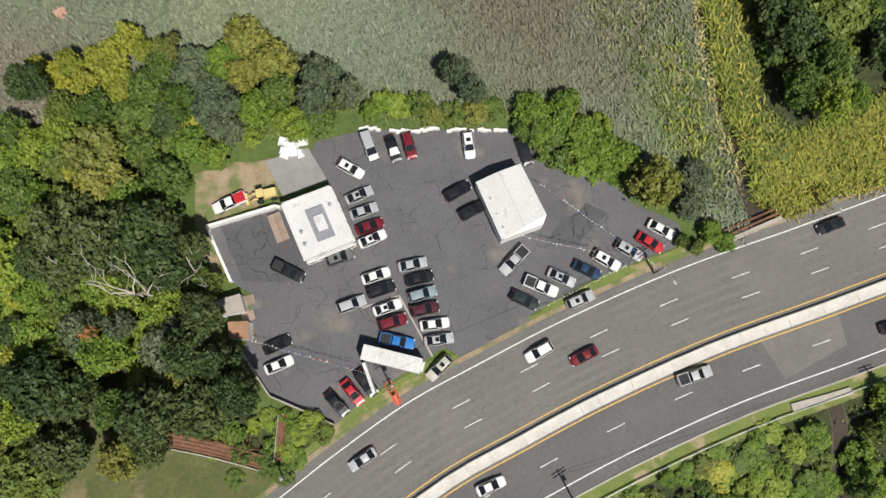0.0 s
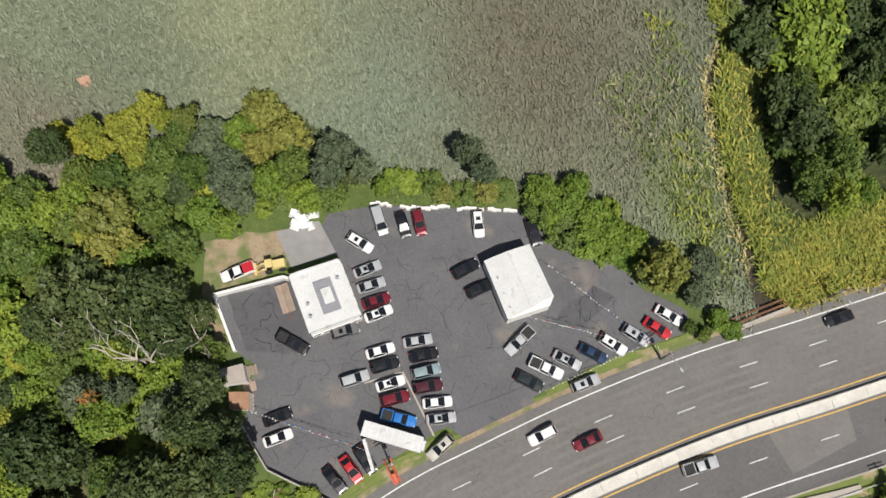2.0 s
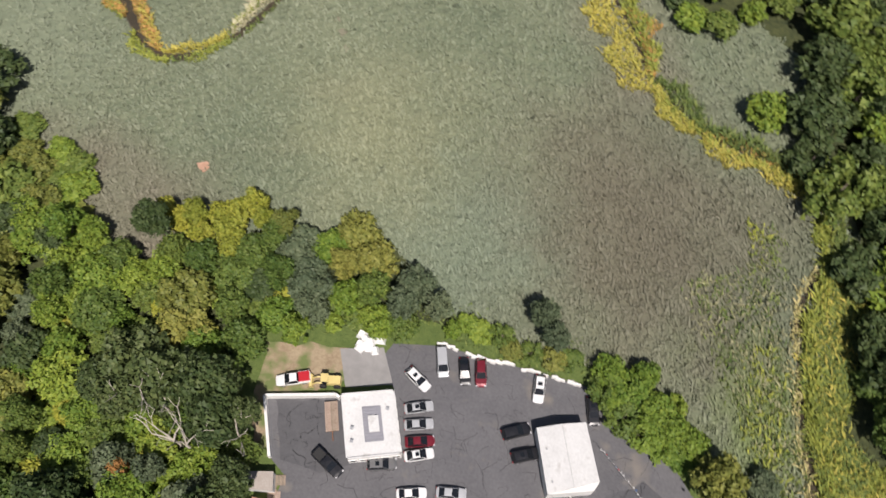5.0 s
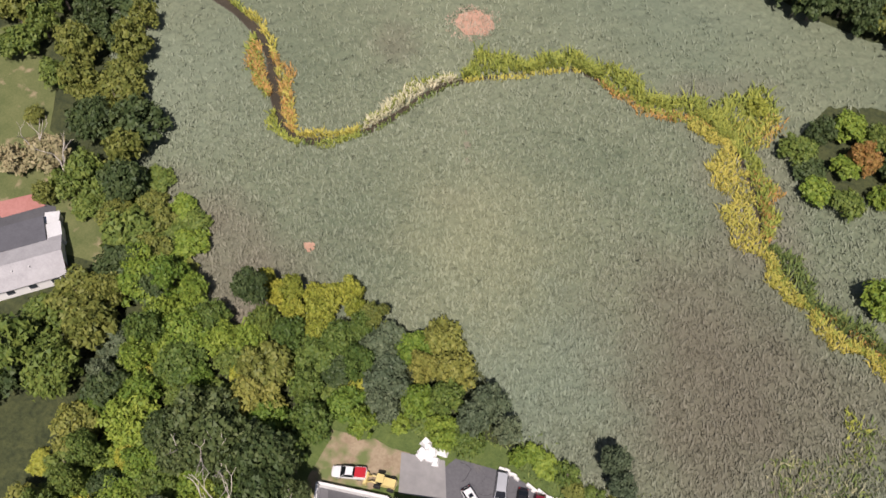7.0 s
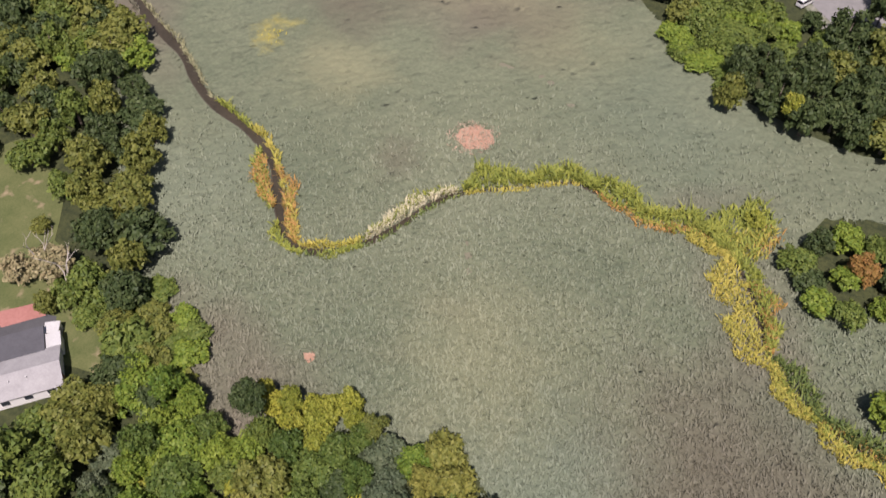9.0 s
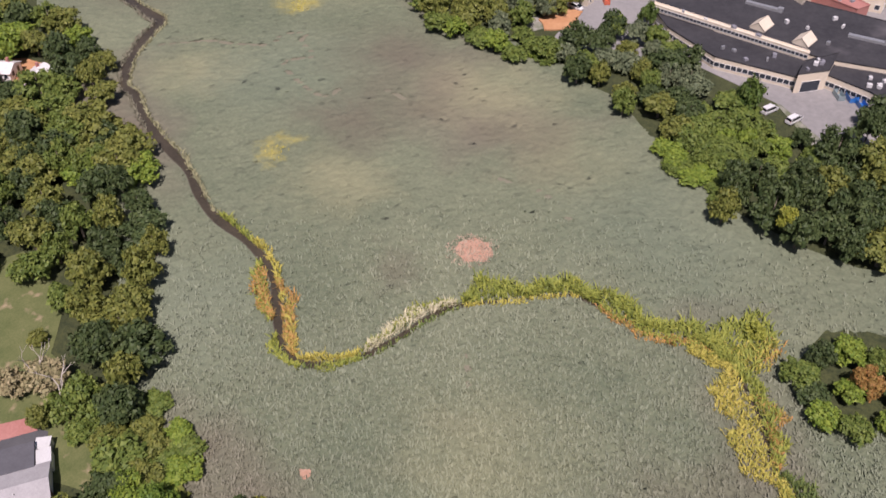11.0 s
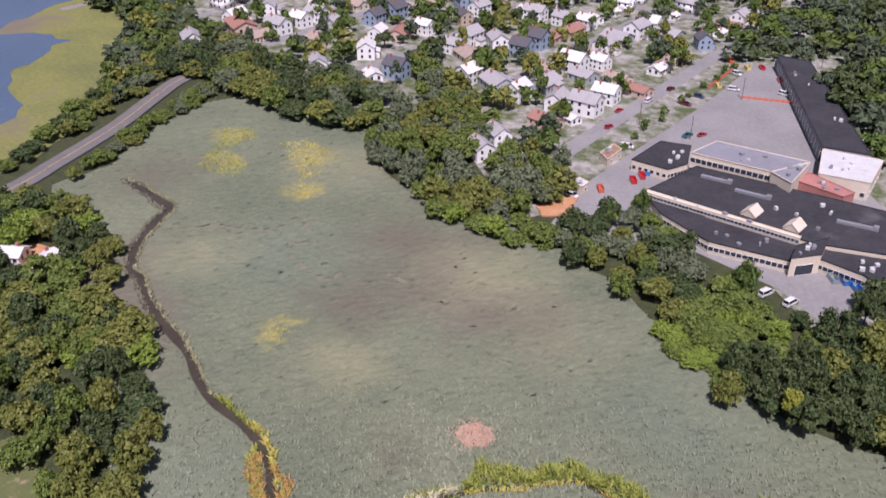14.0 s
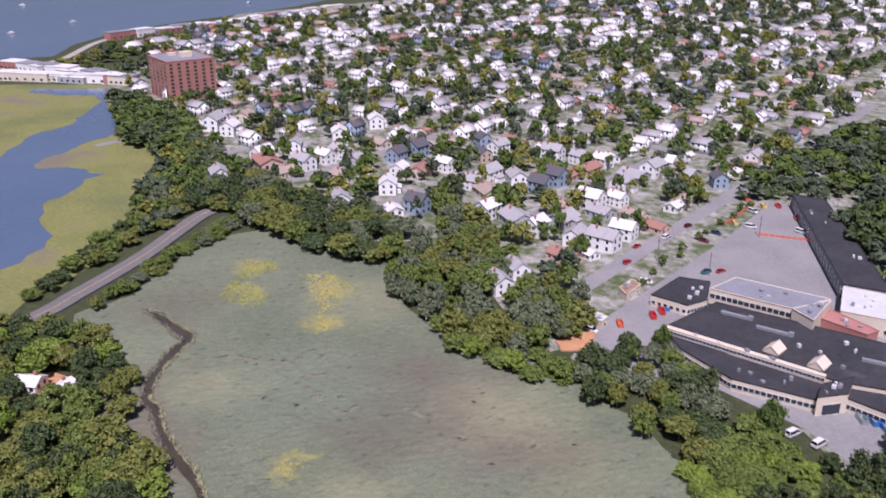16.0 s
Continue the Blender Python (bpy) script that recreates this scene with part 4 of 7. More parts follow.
# woods and single trees
for kind, low, high, spots in (
    ("lime", 6, 8.5, [(-64.2, 55.7, 2.4), (-58.9, 56.2, 2.7), (-49.6, 60.8, 3.1), (-52.9, 55.2, 3.6), (-56.6, 52.3, 2.9), (-50.8, 51.8, 2.9), (-61.5, 54.8, 2.5), (-55.5, 57.4, 2.5), (-51.8, 58.4, 2.7), (-47.0, 58.0, 2.4)]),
    ("olive", 8, 11, [(-42.2, 57.3, 2.6), (-30.3, 58.9, 4.8), (-25.9, 54.6, 4.5), (-30.9, 53.1, 3.1), (-54.8, 41.4, 5.6), (-53.6, 35.7, 5.4), (34.9, 32.7, 4.8)]),
    ("grey", 8, 10.5, [(-38.7, 53.9, 4.6), (-35.4, 48.6, 4.6), (-33.8, 44.3, 3.5), (-18.0, 52.3, 4.0), (-13.4, 49.2, 2.9), (-18.9, 48.2, 3.1), (4.2, 52.3, 3.0), (6.7, 49.0, 2.5)]),
    ("dark", 11, 15, [(-63.6, 51.1, 3.5), (-58.0, 28.7, 6.2), (-52.0, 26.4, 6.7), (-44.9, 27.1, 6.0), (-42.1, 22.0, 5.3), (-58.3, 22.2, 4.8), (-37.2, 24.2, 2.7), (-61.8, 3.9, 5.8), (-36.2, 13.8, 3.8), (-38.5, 7.7, 4.3), (-56.3, 2.7, 4.8), (-44.3, -1.0, 5.2), (-37.0, -0.5, 4.8), (-30.6, 2.0, 4.2), (-33.5, 6.5, 4.0)]),
    ("bright", 4.5, 8.5, [(-40.0, 42.2, 3.8), (-71.1, 40.8, 4.8), (-64.9, 42.4, 3.8), (-75.0, 48.5, 3.3), (-73.6, 35.7, 4.0), (-61.2, 44.7, 3.6), (-69.3, 23.0, 5.5), (-71.6, 28.3, 4.0), (-63.6, 18.2, 4.0), (-43.4, 14.8, 4.0), (-50.2, 17.7, 4.0), (-63.6, 11.2, 4.5), (-64.9, 34.6, 3.1), (-35.4, 40.2, 2.9), (-29.1, 47.7, 3.5), (-22.1, 45.4, 3.6)]),
    ("green", 6, 10, [(-48.8, 46.9, 4.2), (-46.0, 51.7, 4.0), (-43.8, 55.5, 3.0), (-68.4, 45.1, 3.5), (-43.1, 36.6, 4.0), (-43.0, 31.0, 3.0), (-55.0, 48.6, 3.4), (-60.2, 48.9, 3.2), (-41.0, 49.0, 3.4), (-25.0, 49.8, 3.2), (-47.4, 21.5, 3.6), (-37.1, 18.9, 3.0)]),
    ("rusty", 9, 9.5, [(-54.0, 11.3, 2.1)]), ("bright", 4, 6, [(16.5, 46.0, 3.2), (20.8, 44.0, 3.6), (24.5, 41.5, 3.6), (28.0, 39.0, 3.2), (30.9, 37.7, 2.8), (22.0, 47.0, 2.6)]), ("grey", 4, 5, [(42.9, 33.7, 3.4), (41.0, 29.0, 2.8)]),
):
    for x, y, rad in spots:
        SINGLE.append((x, y, rad))
        tree(x, y, rad, tree_rnd.uniform(low, high), kind)
MIX = ["green", "bright", "bright", "dark", "olive", "green", "grey", "green"]
wood([(-120.8, 43.1), (-97.4, 51.2), (-85.2, 51.3), (-72.7, 45.8), (-62.1, 43.4), (-61.5, 51.4), (-49.2, 57.3), (-38.9, 54.7), (-26.5, 57.3), (-16.4, 50.6), (-13.4, 46.8), (-26.8, 43.3), (-42.1, 39.3), (-41.5, 28.0), (-41.5, 17.8), (-42.8, 24.5), (-41.7, 13.9), (-36.5, 6.7), (-30.4, 0.1), (-31.7, -2.4), (-41.5, -1.6), (-56.9, -0.1), (-73.9, -2.0), (-82.5, 38.9)], 4.6, 4.0, 11, MIX, "near", 1, wide=0.8)
wood([(-43.2, 40.7), (-35.9, 45.5), (-22.6, 47.9), (-11.1, 49.2), (6.4, 49.2), (12.5, 47.5), (7.2, 45.6), (-4.4, 46.2), (-14.3, 46.6), (-27.3, 43.8), (-39.6, 39.1)], 2.5, 1.8, 3.6, ["bright", "green", "bright", "olive"], "near", 2, True, 0.9)
wood([(14.1, 47.4), (21.9, 45.2), (27.8, 43.5), (32.4, 36.1), (31.4, 35.2), (27.7, 35.4), (21.4, 38.0), (16.5, 41.5)], 2.8, 2.5, 5, ["bright", "green", "bright"], "near", 3, True, 1.05)
wood([(37.9, 25.6), (47.8, 24.3), (48.5, 21.5), (44.0, 21.6), (40.0, 22.7)], 2.6, 2, 4, ["bright", "green"], "near", 4, True, 0.75)
wood([(-25.5, 0.3), (-17.5, -4.0), (-20.2, -7.8), (-25.6, -11.9), (-26.4, -6.7)], 2.2, 1.0, 2.2, ["bright", "green"], "near", 5, True, 0.8)
wood([(38.2, -15.9), (47.4, -11.2), (58.3, -7.3), (59.6, -19.3), (43.5, -23.6)], 3.4, 1.2, 2.6, ["bright", "lime", "green"], "near", 6, True, 0.75)
wood([(65.6, -5.9), (69.4, -2.6), (75.9, -8.0), (73.5, -19.8), (63.3, -17.7)], 3.4, 3, 6, ["bright", "green"], "near", 7, True, 0.8)
wood([(37.1, 137.0), (43.8, 121.3), (46.6, 109.8), (57.0, 102.3), (75.0, 98.3), (75.5, 146.8)], 6.2, 8, 13, ["dark", "green", "dark"], "mid", 80, wide=0.95)
wood([(-103.5, 62.7), (-97.8, 70.4), (-87.8, 63.1), (-79.3, 54.6), (-71.3, 48.2), (-76.8, 44.1), (-89.8, 50.6)], 4.0, 2, 5, ["green", "bright", "olive"], "mid", 81, True, 0.95)
wood([(-119.0, 55.5), (-102.0, 65.1), (-93.8, 63.0), (-87.8, 55.9), (-76.8, 49.6), (-93.2, 53.1), (-110.1, 50.5)], 4.0, 3, 6, ["green", "bright", "olive"], "mid", 82, True, 0.95)
wood([(-34.0, 194.0), (-24.0, 186.0), (-14.0, 178.0), (-9.4, 181.0), (-20.0, 193.0), (-30.0, 198.0)], 4.6, 2, 5, ["green", "bright"], "mid", 83, True, 0.95)
wood([(-1.1, 219.2), (17.7, 217.6), (21.4, 194.2), (2.5, 201.9)], 5, 4, 8, ["green", "dark"], "mid", 84, True, 0.95)
wood([(33.8, 102.5), (43.0, 94.8), (50.8, 86.2), (55.2, 74.3), (57.5, 62.8), (54.3, 53.4), (56.8, 48.8), (67.5, 48.8), (84.7, 55.3), (90.6, 107.8)], 6.2, 7, 13, ["green", "dark", "bright", "dark", "green"], "mid", 8, wide=0.9)
wood([(-77.7, 4.1), (-58.8, 3.3), (-57.2, -6.0), (-61.6, -11.6), (-76.6, -13.4)], 4.5, 6, 10, ["dark", "green", "olive"], "near", 25, wide=0.95)
wood([(-51.8, 0.5), (-42.4, -1.5), (-43.1, -8.2), (-49.9, -8.3)], 3.6, 6, 9, ["dark", "olive", "green"], "near", 26, wide=0.95)
wood([(25.9, -16.4), (38.6, -11.7), (54.1, -5.9), (60.0, -8.3), (60.0, -15.9), (43.5, -23.6)], 2.6, 0.8, 2.0, ["bright", "olive", "green", "bright"], "near", 27, True, 0.8)
patch([(18.3, -17.9), (37.2, -13.1), (56.7, -6.0), (69.7, -2.6), (82.2, -3.1), (79.1, -25.4)], green_reed, 0.8, "lush grass and weeds below the highway", 47)
wood([(-33.9, -9.7), (-25.2, -10.0), (-27.0, -11.7), (-33.9, -11.4)], 2.0, 0.8, 1.4, ["green", "bright"], "near", 28, True, 0.8)
wood([(58.1, 63.6), (61.1, 70.4), (77.0, 72.7), (92.0, 62.0), (92.0, 52.0), (72.6, 46.5), (63.8, 42.6), (58.2, 48.2)], 4.2, 5, 12, ["green", "bright", "dark", "green", "bright"], "near", 30, wide=0.8)
wood([(-76.0, 46.0), (-50.0, 56.0), (-16.0, 47.5), (-41.0, 41.0), (-39.5, 20.0), (-34.0, 6.0), (-27.5, 0.5), (-60.0, 0.0), (-80.0, 10.0)], 3.6, 1.5, 4.5, ["bright", "green", "bright", "lime", "green"], "mid", 31, True, 0.85)
wood([(-41.0, -1.0), (-28.0, -2.0), (-18.5, -4.4), (-26.5, -9.5), (-40.0, -6.0)], 2.4, 0.8, 2.4, ["bright", "green"], "near", 32, True, 0.85)
LEFT = ["green", "dark", "olive", "green", "dark", "olive"]
wood([(-221.1, 100.1), (-161.3, 132.0), (-142.3, 112.0), (-125.3, 102.0), (-117.5, 87.7), (-97.9, 67.9), (-101.0, 59.1), (-87.2, 49.1), (-71.9, 44.1), (-73.4, 27.2), (-97.7, 14.8), (-99.0, 23.2), (-91.8, 45.4), (-107.7, 58.7), (-125.3, 73.1), (-144.8, 80.2), (-174.3, 69.1)], 6.6, 7, 13, LEFT, "mid", 9, wide=0.78)
wood([(-287.9, 147.5), (-248.6, 172.4), (-224.8, 170.3), (-191.3, 158.1), (-182.8, 144.2), (-184.0, 136.8), (-159.0, 130.8), (-146.9, 120.3), (-162.3, 107.3), (-195.7, 100.8)], 7.5, 7, 12, ["green", "olive", "olive", "dark", "bright"], "mid", 10, wide=0.76)
tree(*(-119.4, 60.4), 5.2, 8.5, "straw", "mid"), tree(*(-125.3, 56.7), 4.0, 7, "straw", "mid"), tree(*(-131.2, 68.5), 2.6, 3.5, "olive", "mid"), tree(*(-99.1, 55.5), 3.4, 6, "olive", "mid")
# grey crowns in the mix put distance haze into the leaf colour
wood([(-165.4, 258.4), (-177.5, 298.6), (-176.6, 322.1), (-150.6, 319.8), (-133.1, 293.6), (-137.6, 272.6), (-115.3, 250.7), (-114.3, 278.5), (-102.9, 284.3), (-88.3, 275.0), (-83.8, 256.8), (-88.1, 243.5), (-93.5, 228.6), (-104.4, 226.3), (-117.9, 229.3), (-136.0, 238.1)], 7.2, 7, 13, ["grey", "green", "olive", "grey", "green"], "mid", 12, wide=0.78)
wood([(-80.2, 224.2), (-75.6, 233.9), (-69.1, 246.2), (-58.1, 252.1), (-49.5, 247.7), (-37.6, 238.9), (-29.0, 227.4), (-24.1, 207.1), (-28.7, 196.9), (-34.3, 196.8), (-35.4, 211.8), (-46.7, 202.8), (-51.7, 206.1), (-56.5, 216.4), (-67.2, 216.5)], 6.0, 6, 10.5, ["green", "dark", "olive", "grey", "green"], "mid", 13, wide=0.8)
wood([(-30.0, 208.5), (-11.2, 214.5), (2.2, 207.0), (11.7, 197.8), (1.0, 193.3), (-13.4, 189.5), (-22.7, 187.1), (-33.0, 192.4)], 4.6, 3, 6.5, ["green", "green", "bright"], "mid", 14, True, 0.85)
wood([(-135.1, 229.4), (-112.5, 227.3), (-85.1, 224.4), (-80.8, 218.7), (-105.0, 224.6)], 6.0, 4, 8, ["bright", "green"], "mid", 24, True, 0.85)
wood([(-15.1, 172.4), (-13.7, 187.7), (1.5, 200.6), (20.0, 192.8), (38.3, 177.9), (23.2, 172.3), (5.3, 169.5)], 6.0, 9, 13, ["dark", "dark", "olive"], "mid", 15, wide=0.8)
tree(*(2.5, 170.9), 2.8, 12.5, "lime", "near")
wood([(12.9, 131.9), (18.9, 141.8), (28.5, 143.3), (43.4, 137.8), (34.8, 124.2), (19.9, 119.6)], 5.0, 4, 8, ["green", "bright", "dark"], "mid", 16, wide=0.75)
tree(*(26.2, 132.9), 3.6, 9, "rusty", "near"), tree(*(3.7, 139.3), 2.6, 4, "lime", "near", True)
wood([(7.1, 209.8), (18.3, 237.0), (63.8, 238.7), (58.7, 152.0), (22.2, 188.9)], 8, 9, 14, ["dark", "olive", "dark"], "mid", 17)
wood([(-295.7, 299.0), (-302.0, 349.3), (-246.8, 324.0), (-202.1, 319.2), (-176.0, 299.9), (-180.4, 279.4), (-219.3, 277.8), (-238.9, 279.5), (-262.6, 289.3), (-270.5, 296.0)], 8.0, 7, 12, ["green", "dark", "olive", "grey"], "mid", 18, wide=0.9)
wood([(-246.2, 184.7), (-250.6, 202.2), (-248.8, 208.8), (-251.8, 225.2), (-257.3, 252.2), (-257.4, 268.2), (-259.0, 281.3), (-273.3, 288.7), (-268.0, 266.3), (-261.5, 240.6), (-257.9, 220.3), (-253.4, 200.3)], 4.4, 2.5, 6.5, ["green", "olive", "green", "grey"], "mid", 19, wide=0.85)
wood([(-275.2, 180.7), (-280.7, 214.6), (-285.9, 242.1), (-286.4, 249.1), (-293.5, 276.4), (-293.2, 289.9), (-295.9, 306.7), (-322.6, 362.6), (-352.6, 373.9), (-328.4, 306.8), (-305.4, 258.8), (-292.0, 226.1), (-284.8, 200.7)], 6.0, 4, 9, ["green", "dark", "grey", "olive"], "mid", 20, wide=0.85)
wood([(-319.5, 277.2), (-357.9, 328.9), (-389.3, 376.7), (-377.2, 397.3), (-309.6, 320.7), (-307.4, 302.0), (-296.3, 271.6), (-292.1, 253.6)], 7.5, 5, 10, ["green", "dark", "grey", "olive"], "far", 33, wide=0.85)
wood([(-530.7, 453.3), (-519.9, 471.2), (-394.4, 389.3), (-316.0, 346.5), (-294.1, 312.8), (-308.4, 299.8), (-339.0, 299.2), (-362.5, 334.0), (-379.0, 359.3), (-428.9, 370.7)], 8.5, 6, 11, ["green", "dark", "grey"], "far", 34, wide=0.85)
wood([(-503.1, 439.5), (-481.5, 450.6), (-391.9, 404.4), (-360.9, 361.0), (-378.3, 352.2), (-439.4, 380.1)], 11, 7, 11, ["dark", "green"], "far", 21, wide=0.88)
wood([(-36.0, 504.1), (-19.4, 512.6), (10.7, 400.3), (56.5, 345.9), (90.5, 512.2), (2.4, 578.1)], 10, 9, 14, ["dark", "green", "grey"], "far", 22, wide=0.88)


def dead_tree(x, y, h, seed):
    """A bare pale trunk that forks again and again."""
    r = random.Random(seed)
    t = root("dead_tree", pose(x, y, 0), "bare pale dead tree among green crowns", "tree")
    s = Shape()

    def fork(p, d, length, rad, depth):
        q = p + d * length
        mid = (p + q) / 2 + Vector((r.uniform(-1, 1), r.uniform(-1, 1), 0)) * length * 0.08
        s.tube([p, mid, q], rad, rad * 0.6, 5)
        if depth:
            for _ in range(2 if depth < 3 else 3):
                e = (d + Vector((r.uniform(-1, 1), r.uniform(-1, 1), r.uniform(-0.2, 0.5))) * 0.75).normalized()
                fork(q, e, length * r.uniform(0.55, 0.8), rad * 0.55, depth - 1)

    fork(Vector((0, 0, 0)), Vector((r.uniform(-0.2, 0.2), r.uniform(-0.2, 0.2), 1)).normalized(), h * 0.48, 0.3, 3)
    part("trunk", s, pale_bark, t)


for k, (x, y) in enumerate(((-56.5, 23.9), (-46.8, 17.3), (-44.2, 17.2), (-48.6, 21.8), (-38.6, 20.5), (-112.7, 58.4), (-120.7, 59.1))):
    dead_tree(x, y, (13.5, 13, 12.5, 14, 11, 11, 11)[k], 70 + k)


wood([(-30.9, 215.5), (-22.1, 226.7), (-10.6, 216.2), (-7.6, 200.0), (-20.7, 199.1)], 5.0, 4, 9, ["green", "bright", "green"], "mid", 97, False, 0.9)
tree(*(-17.3, 224.3), 4.6, 12, "green", "mid"), tree(*(-57.8, 261.0), 3.6, 9, "green", "mid"), tree(*(-65.6, 248.0), 4.5, 10, "dark", "mid")
patch([(-43.0, 38.7), (-27.6, 44.1), (-14.2, 46.4), (-4.1, 45.6), (7.7, 45.3), (12.5, 44.9), (12.6, 49.0), (-11.5, 50.8), (-36.7, 46.5)], green_reed, 1.5, "rank green weeds behind the parking lot", 47)


wood([(-91.8, 233.4), (-78.0, 221.2), (-72.9, 232.6), (-83.1, 236.5)], 3.6, 2, 5, ["bright", "green"], "mid", 98, True, 0.95)

# ---- vehicles ----
def section(shape, stations):
    """A hull through stations (y, half width, low z, high z), with rounded shoulders."""
    pts, faces = [], []
    for y, w, z0, z1 in stations:
        b = min(0.14, (z1 - z0) * 0.35)
        pts += [(-w * 0.92, y, z0), (-w, y, z0 + b), (-w, y, z1 - b * 1.2), (-w * 0.86, y, z1), (0, y, z1 + 0.03), (w * 0.86, y, z1), (w, y, z1 - b * 1.2), (w, y, z0 + b), (w * 0.92, y, z0)]
    for i in range(len(stations) - 1):
        for k in range(9):
            faces.append((i * 9 + k, i * 9 + (k + 1) % 9, i * 9 + 9 + (k + 1) % 9, i * 9 + 9 + k))
    faces += [tuple(range(9)), tuple(range(len(pts) - 1, len(pts) - 10, -1))]
    return shape.add(pts, [q[::-1] for q in faces])


CAR = {  # hull stations, cabin (rear foot, rear top, front top, front foot), belt, roof, half widths below and above
    "sedan": ([(-2.4, 0.5, 0.45, 0.72), (-2.33, 0.72, 0.36, 0.86), (-2.1, 0.86, 0.28, 0.95), (-1.5, 0.91, 0.25, 0.99), (0.0, 0.91, 0.25, 0.97), (1.2, 0.9, 0.25, 0.92), (1.9, 0.86, 0.28, 0.82), (2.2, 0.76, 0.33, 0.72), (2.4, 0.5, 0.42, 0.6)], (-1.95, -1.0, 0.1, 1.2), 0.94, 1.43, 0.82, 0.6),
    "suv": ([(-2.4, 0.62, 0.5, 0.9), (-2.33, 0.82, 0.4, 1.04), (-2.05, 0.92, 0.33, 1.12), (-1.2, 0.95, 0.3, 1.12), (0.0, 0.95, 0.3, 1.12), (1.2, 0.94, 0.3, 1.08), (1.9, 0.9, 0.34, 1.0), (2.22, 0.78, 0.4, 0.9), (2.4, 0.52, 0.48, 0.76)], (-2.28, -1.85, 0.15, 1.1), 1.09, 1.7, 0.87, 0.67),
    "pickup": ([(-2.88, 0.85, 0.55, 0.95), (-2.8, 0.94, 0.45, 1.08), (-2.3, 0.97, 0.4, 1.12), (-0.9, 0.98, 0.38, 1.12), (0.0, 0.98, 0.38, 1.14), (1.4, 0.97, 0.38, 1.12), (2.3, 0.93, 0.42, 1.03), (2.68, 0.82, 0.48, 0.94), (2.88, 0.58, 0.55, 0.8)], (-0.9, -0.65, 0.5, 1.4), 1.11, 1.78, 0.9, 0.7),
    "van": ([(-2.6, 0.85, 0.4, 1.1), (-2.5, 0.96, 0.32, 1.2), (-1.9, 1.0, 0.3, 1.2), (0.0, 1.0, 0.3, 1.2), (1.6, 0.98, 0.3, 1.12), (2.2, 0.88, 0.36, 0.98), (2.42, 0.75, 0.42, 0.88), (2.55, 0.55, 0.5, 0.78)], (-2.5, -2.3, 0.7, 1.75), 1.16, 1.95, 0.94, 0.78),
}
KIT = {}


def panel(pts, out=0.025):
    """A thin solid pane through four points, standing off its plane."""
    p = [Vector(q) for q in pts]
    n = (p[1] - p[0]).cross(p[2] - p[0]).normalized()
    mid = sum(p, Vector()) / 4
    p = [mid + (q - mid) * 0.93 for q in p]
    return Shape().add([q + n * out for q in p] + [q - n * 0.02 for q in p], [(0, 1, 2, 3), (7, 6, 5, 4), (0, 4, 5, 1), (1, 5, 6, 2), (2, 6, 7, 3), (3, 7, 4, 0)])


def car_kit(kind):
    hull, (a, b, c, d), belt, roof, w0, w1 = CAR[kind]
    kit = {}
    body = section(Shape(), hull)
    cab = [(-w0, a, belt), (w0, a, belt), (w0, d, belt), (-w0, d, belt), (-w1, b, roof), (w1, b, roof), (w1, c, roof), (-w1, c, roof), (0, (b + c) / 2, roof + 0.05)]
    body.add(cab, [(4, 5, 8), (5, 6, 8), (6, 7, 8), (7, 4, 8), (0, 1, 5, 4), (1, 2, 6, 5), (2, 3, 7, 6), (3, 0, 4, 7)])
    kit["body"] = body.mesh("body", BODY["white"])
    g = lambda i: cab[i]
    kit["windshield"] = panel((g(2), g(3), g(7), g(6))).mesh("windshield", car_glass)
    kit["rear_window"] = panel((g(0), g(1), g(5), g(4))).mesh("rear_window", car_glass)
    kit["side_window"] = panel((g(1), g(2), g(6), g(5))).mesh("side_window", car_glass)
    kit["side_window_left"] = panel((g(3), g(0), g(4), g(7))).mesh("side_window", car_glass)
    kit["sunroof"] = Shape().box(0, (b + c) / 2 + 0.2, roof + 0.01, w1 * 1.1, 0.62, 0.055).mesh("sunroof", car_glass)
    kit["tyre"] = Shape().tube([(-0.11, 0, 0), (0.11, 0, 0)], 0.34, 0.34, 12).mesh("tyre", tyre_rubber)
    kit["rim"] = Shape().tube([(-0.125, 0, 0), (0.125, 0, 0)], 0.2, 0.2, 8).mesh("rim", alloy)
    kit["headlight"] = Shape().box(0, 0, 0, 0.36, 0.16, 0.14).mesh("headlight", lamp_clear)
    kit["taillight"] = Shape().box(0, 0, 0, 0.3, 0.1, 0.2).mesh("taillight", lamp_red)
    kit["mirror"] = Shape().box(0, 0, 0, 0.2, 0.12, 0.14).mesh("mirror", BODY["black"])
    if kind == "pickup":
        bed = Shape().box(0, -1.85, 1.125, 1.6, 1.65, 0.03)
        kit["bed_floor"] = bed.mesh("bed_floor", tyre_rubber)
        rails = Shape()
        for x in (-0.88, 0.88):
            rails.box(x, -1.85, 1.1, 0.12, 1.8, 0.3)
        rails.box(0, -2.73, 1.1, 1.75, 0.1, 0.3)
        kit["bed_side"] = rails.mesh("bed_side", BODY["white"])
    return kit


WORD = {"darkred": "dark red", "paleblue": "pale blue", "navy": "dark blue"}
car_rnd = random.Random(5)


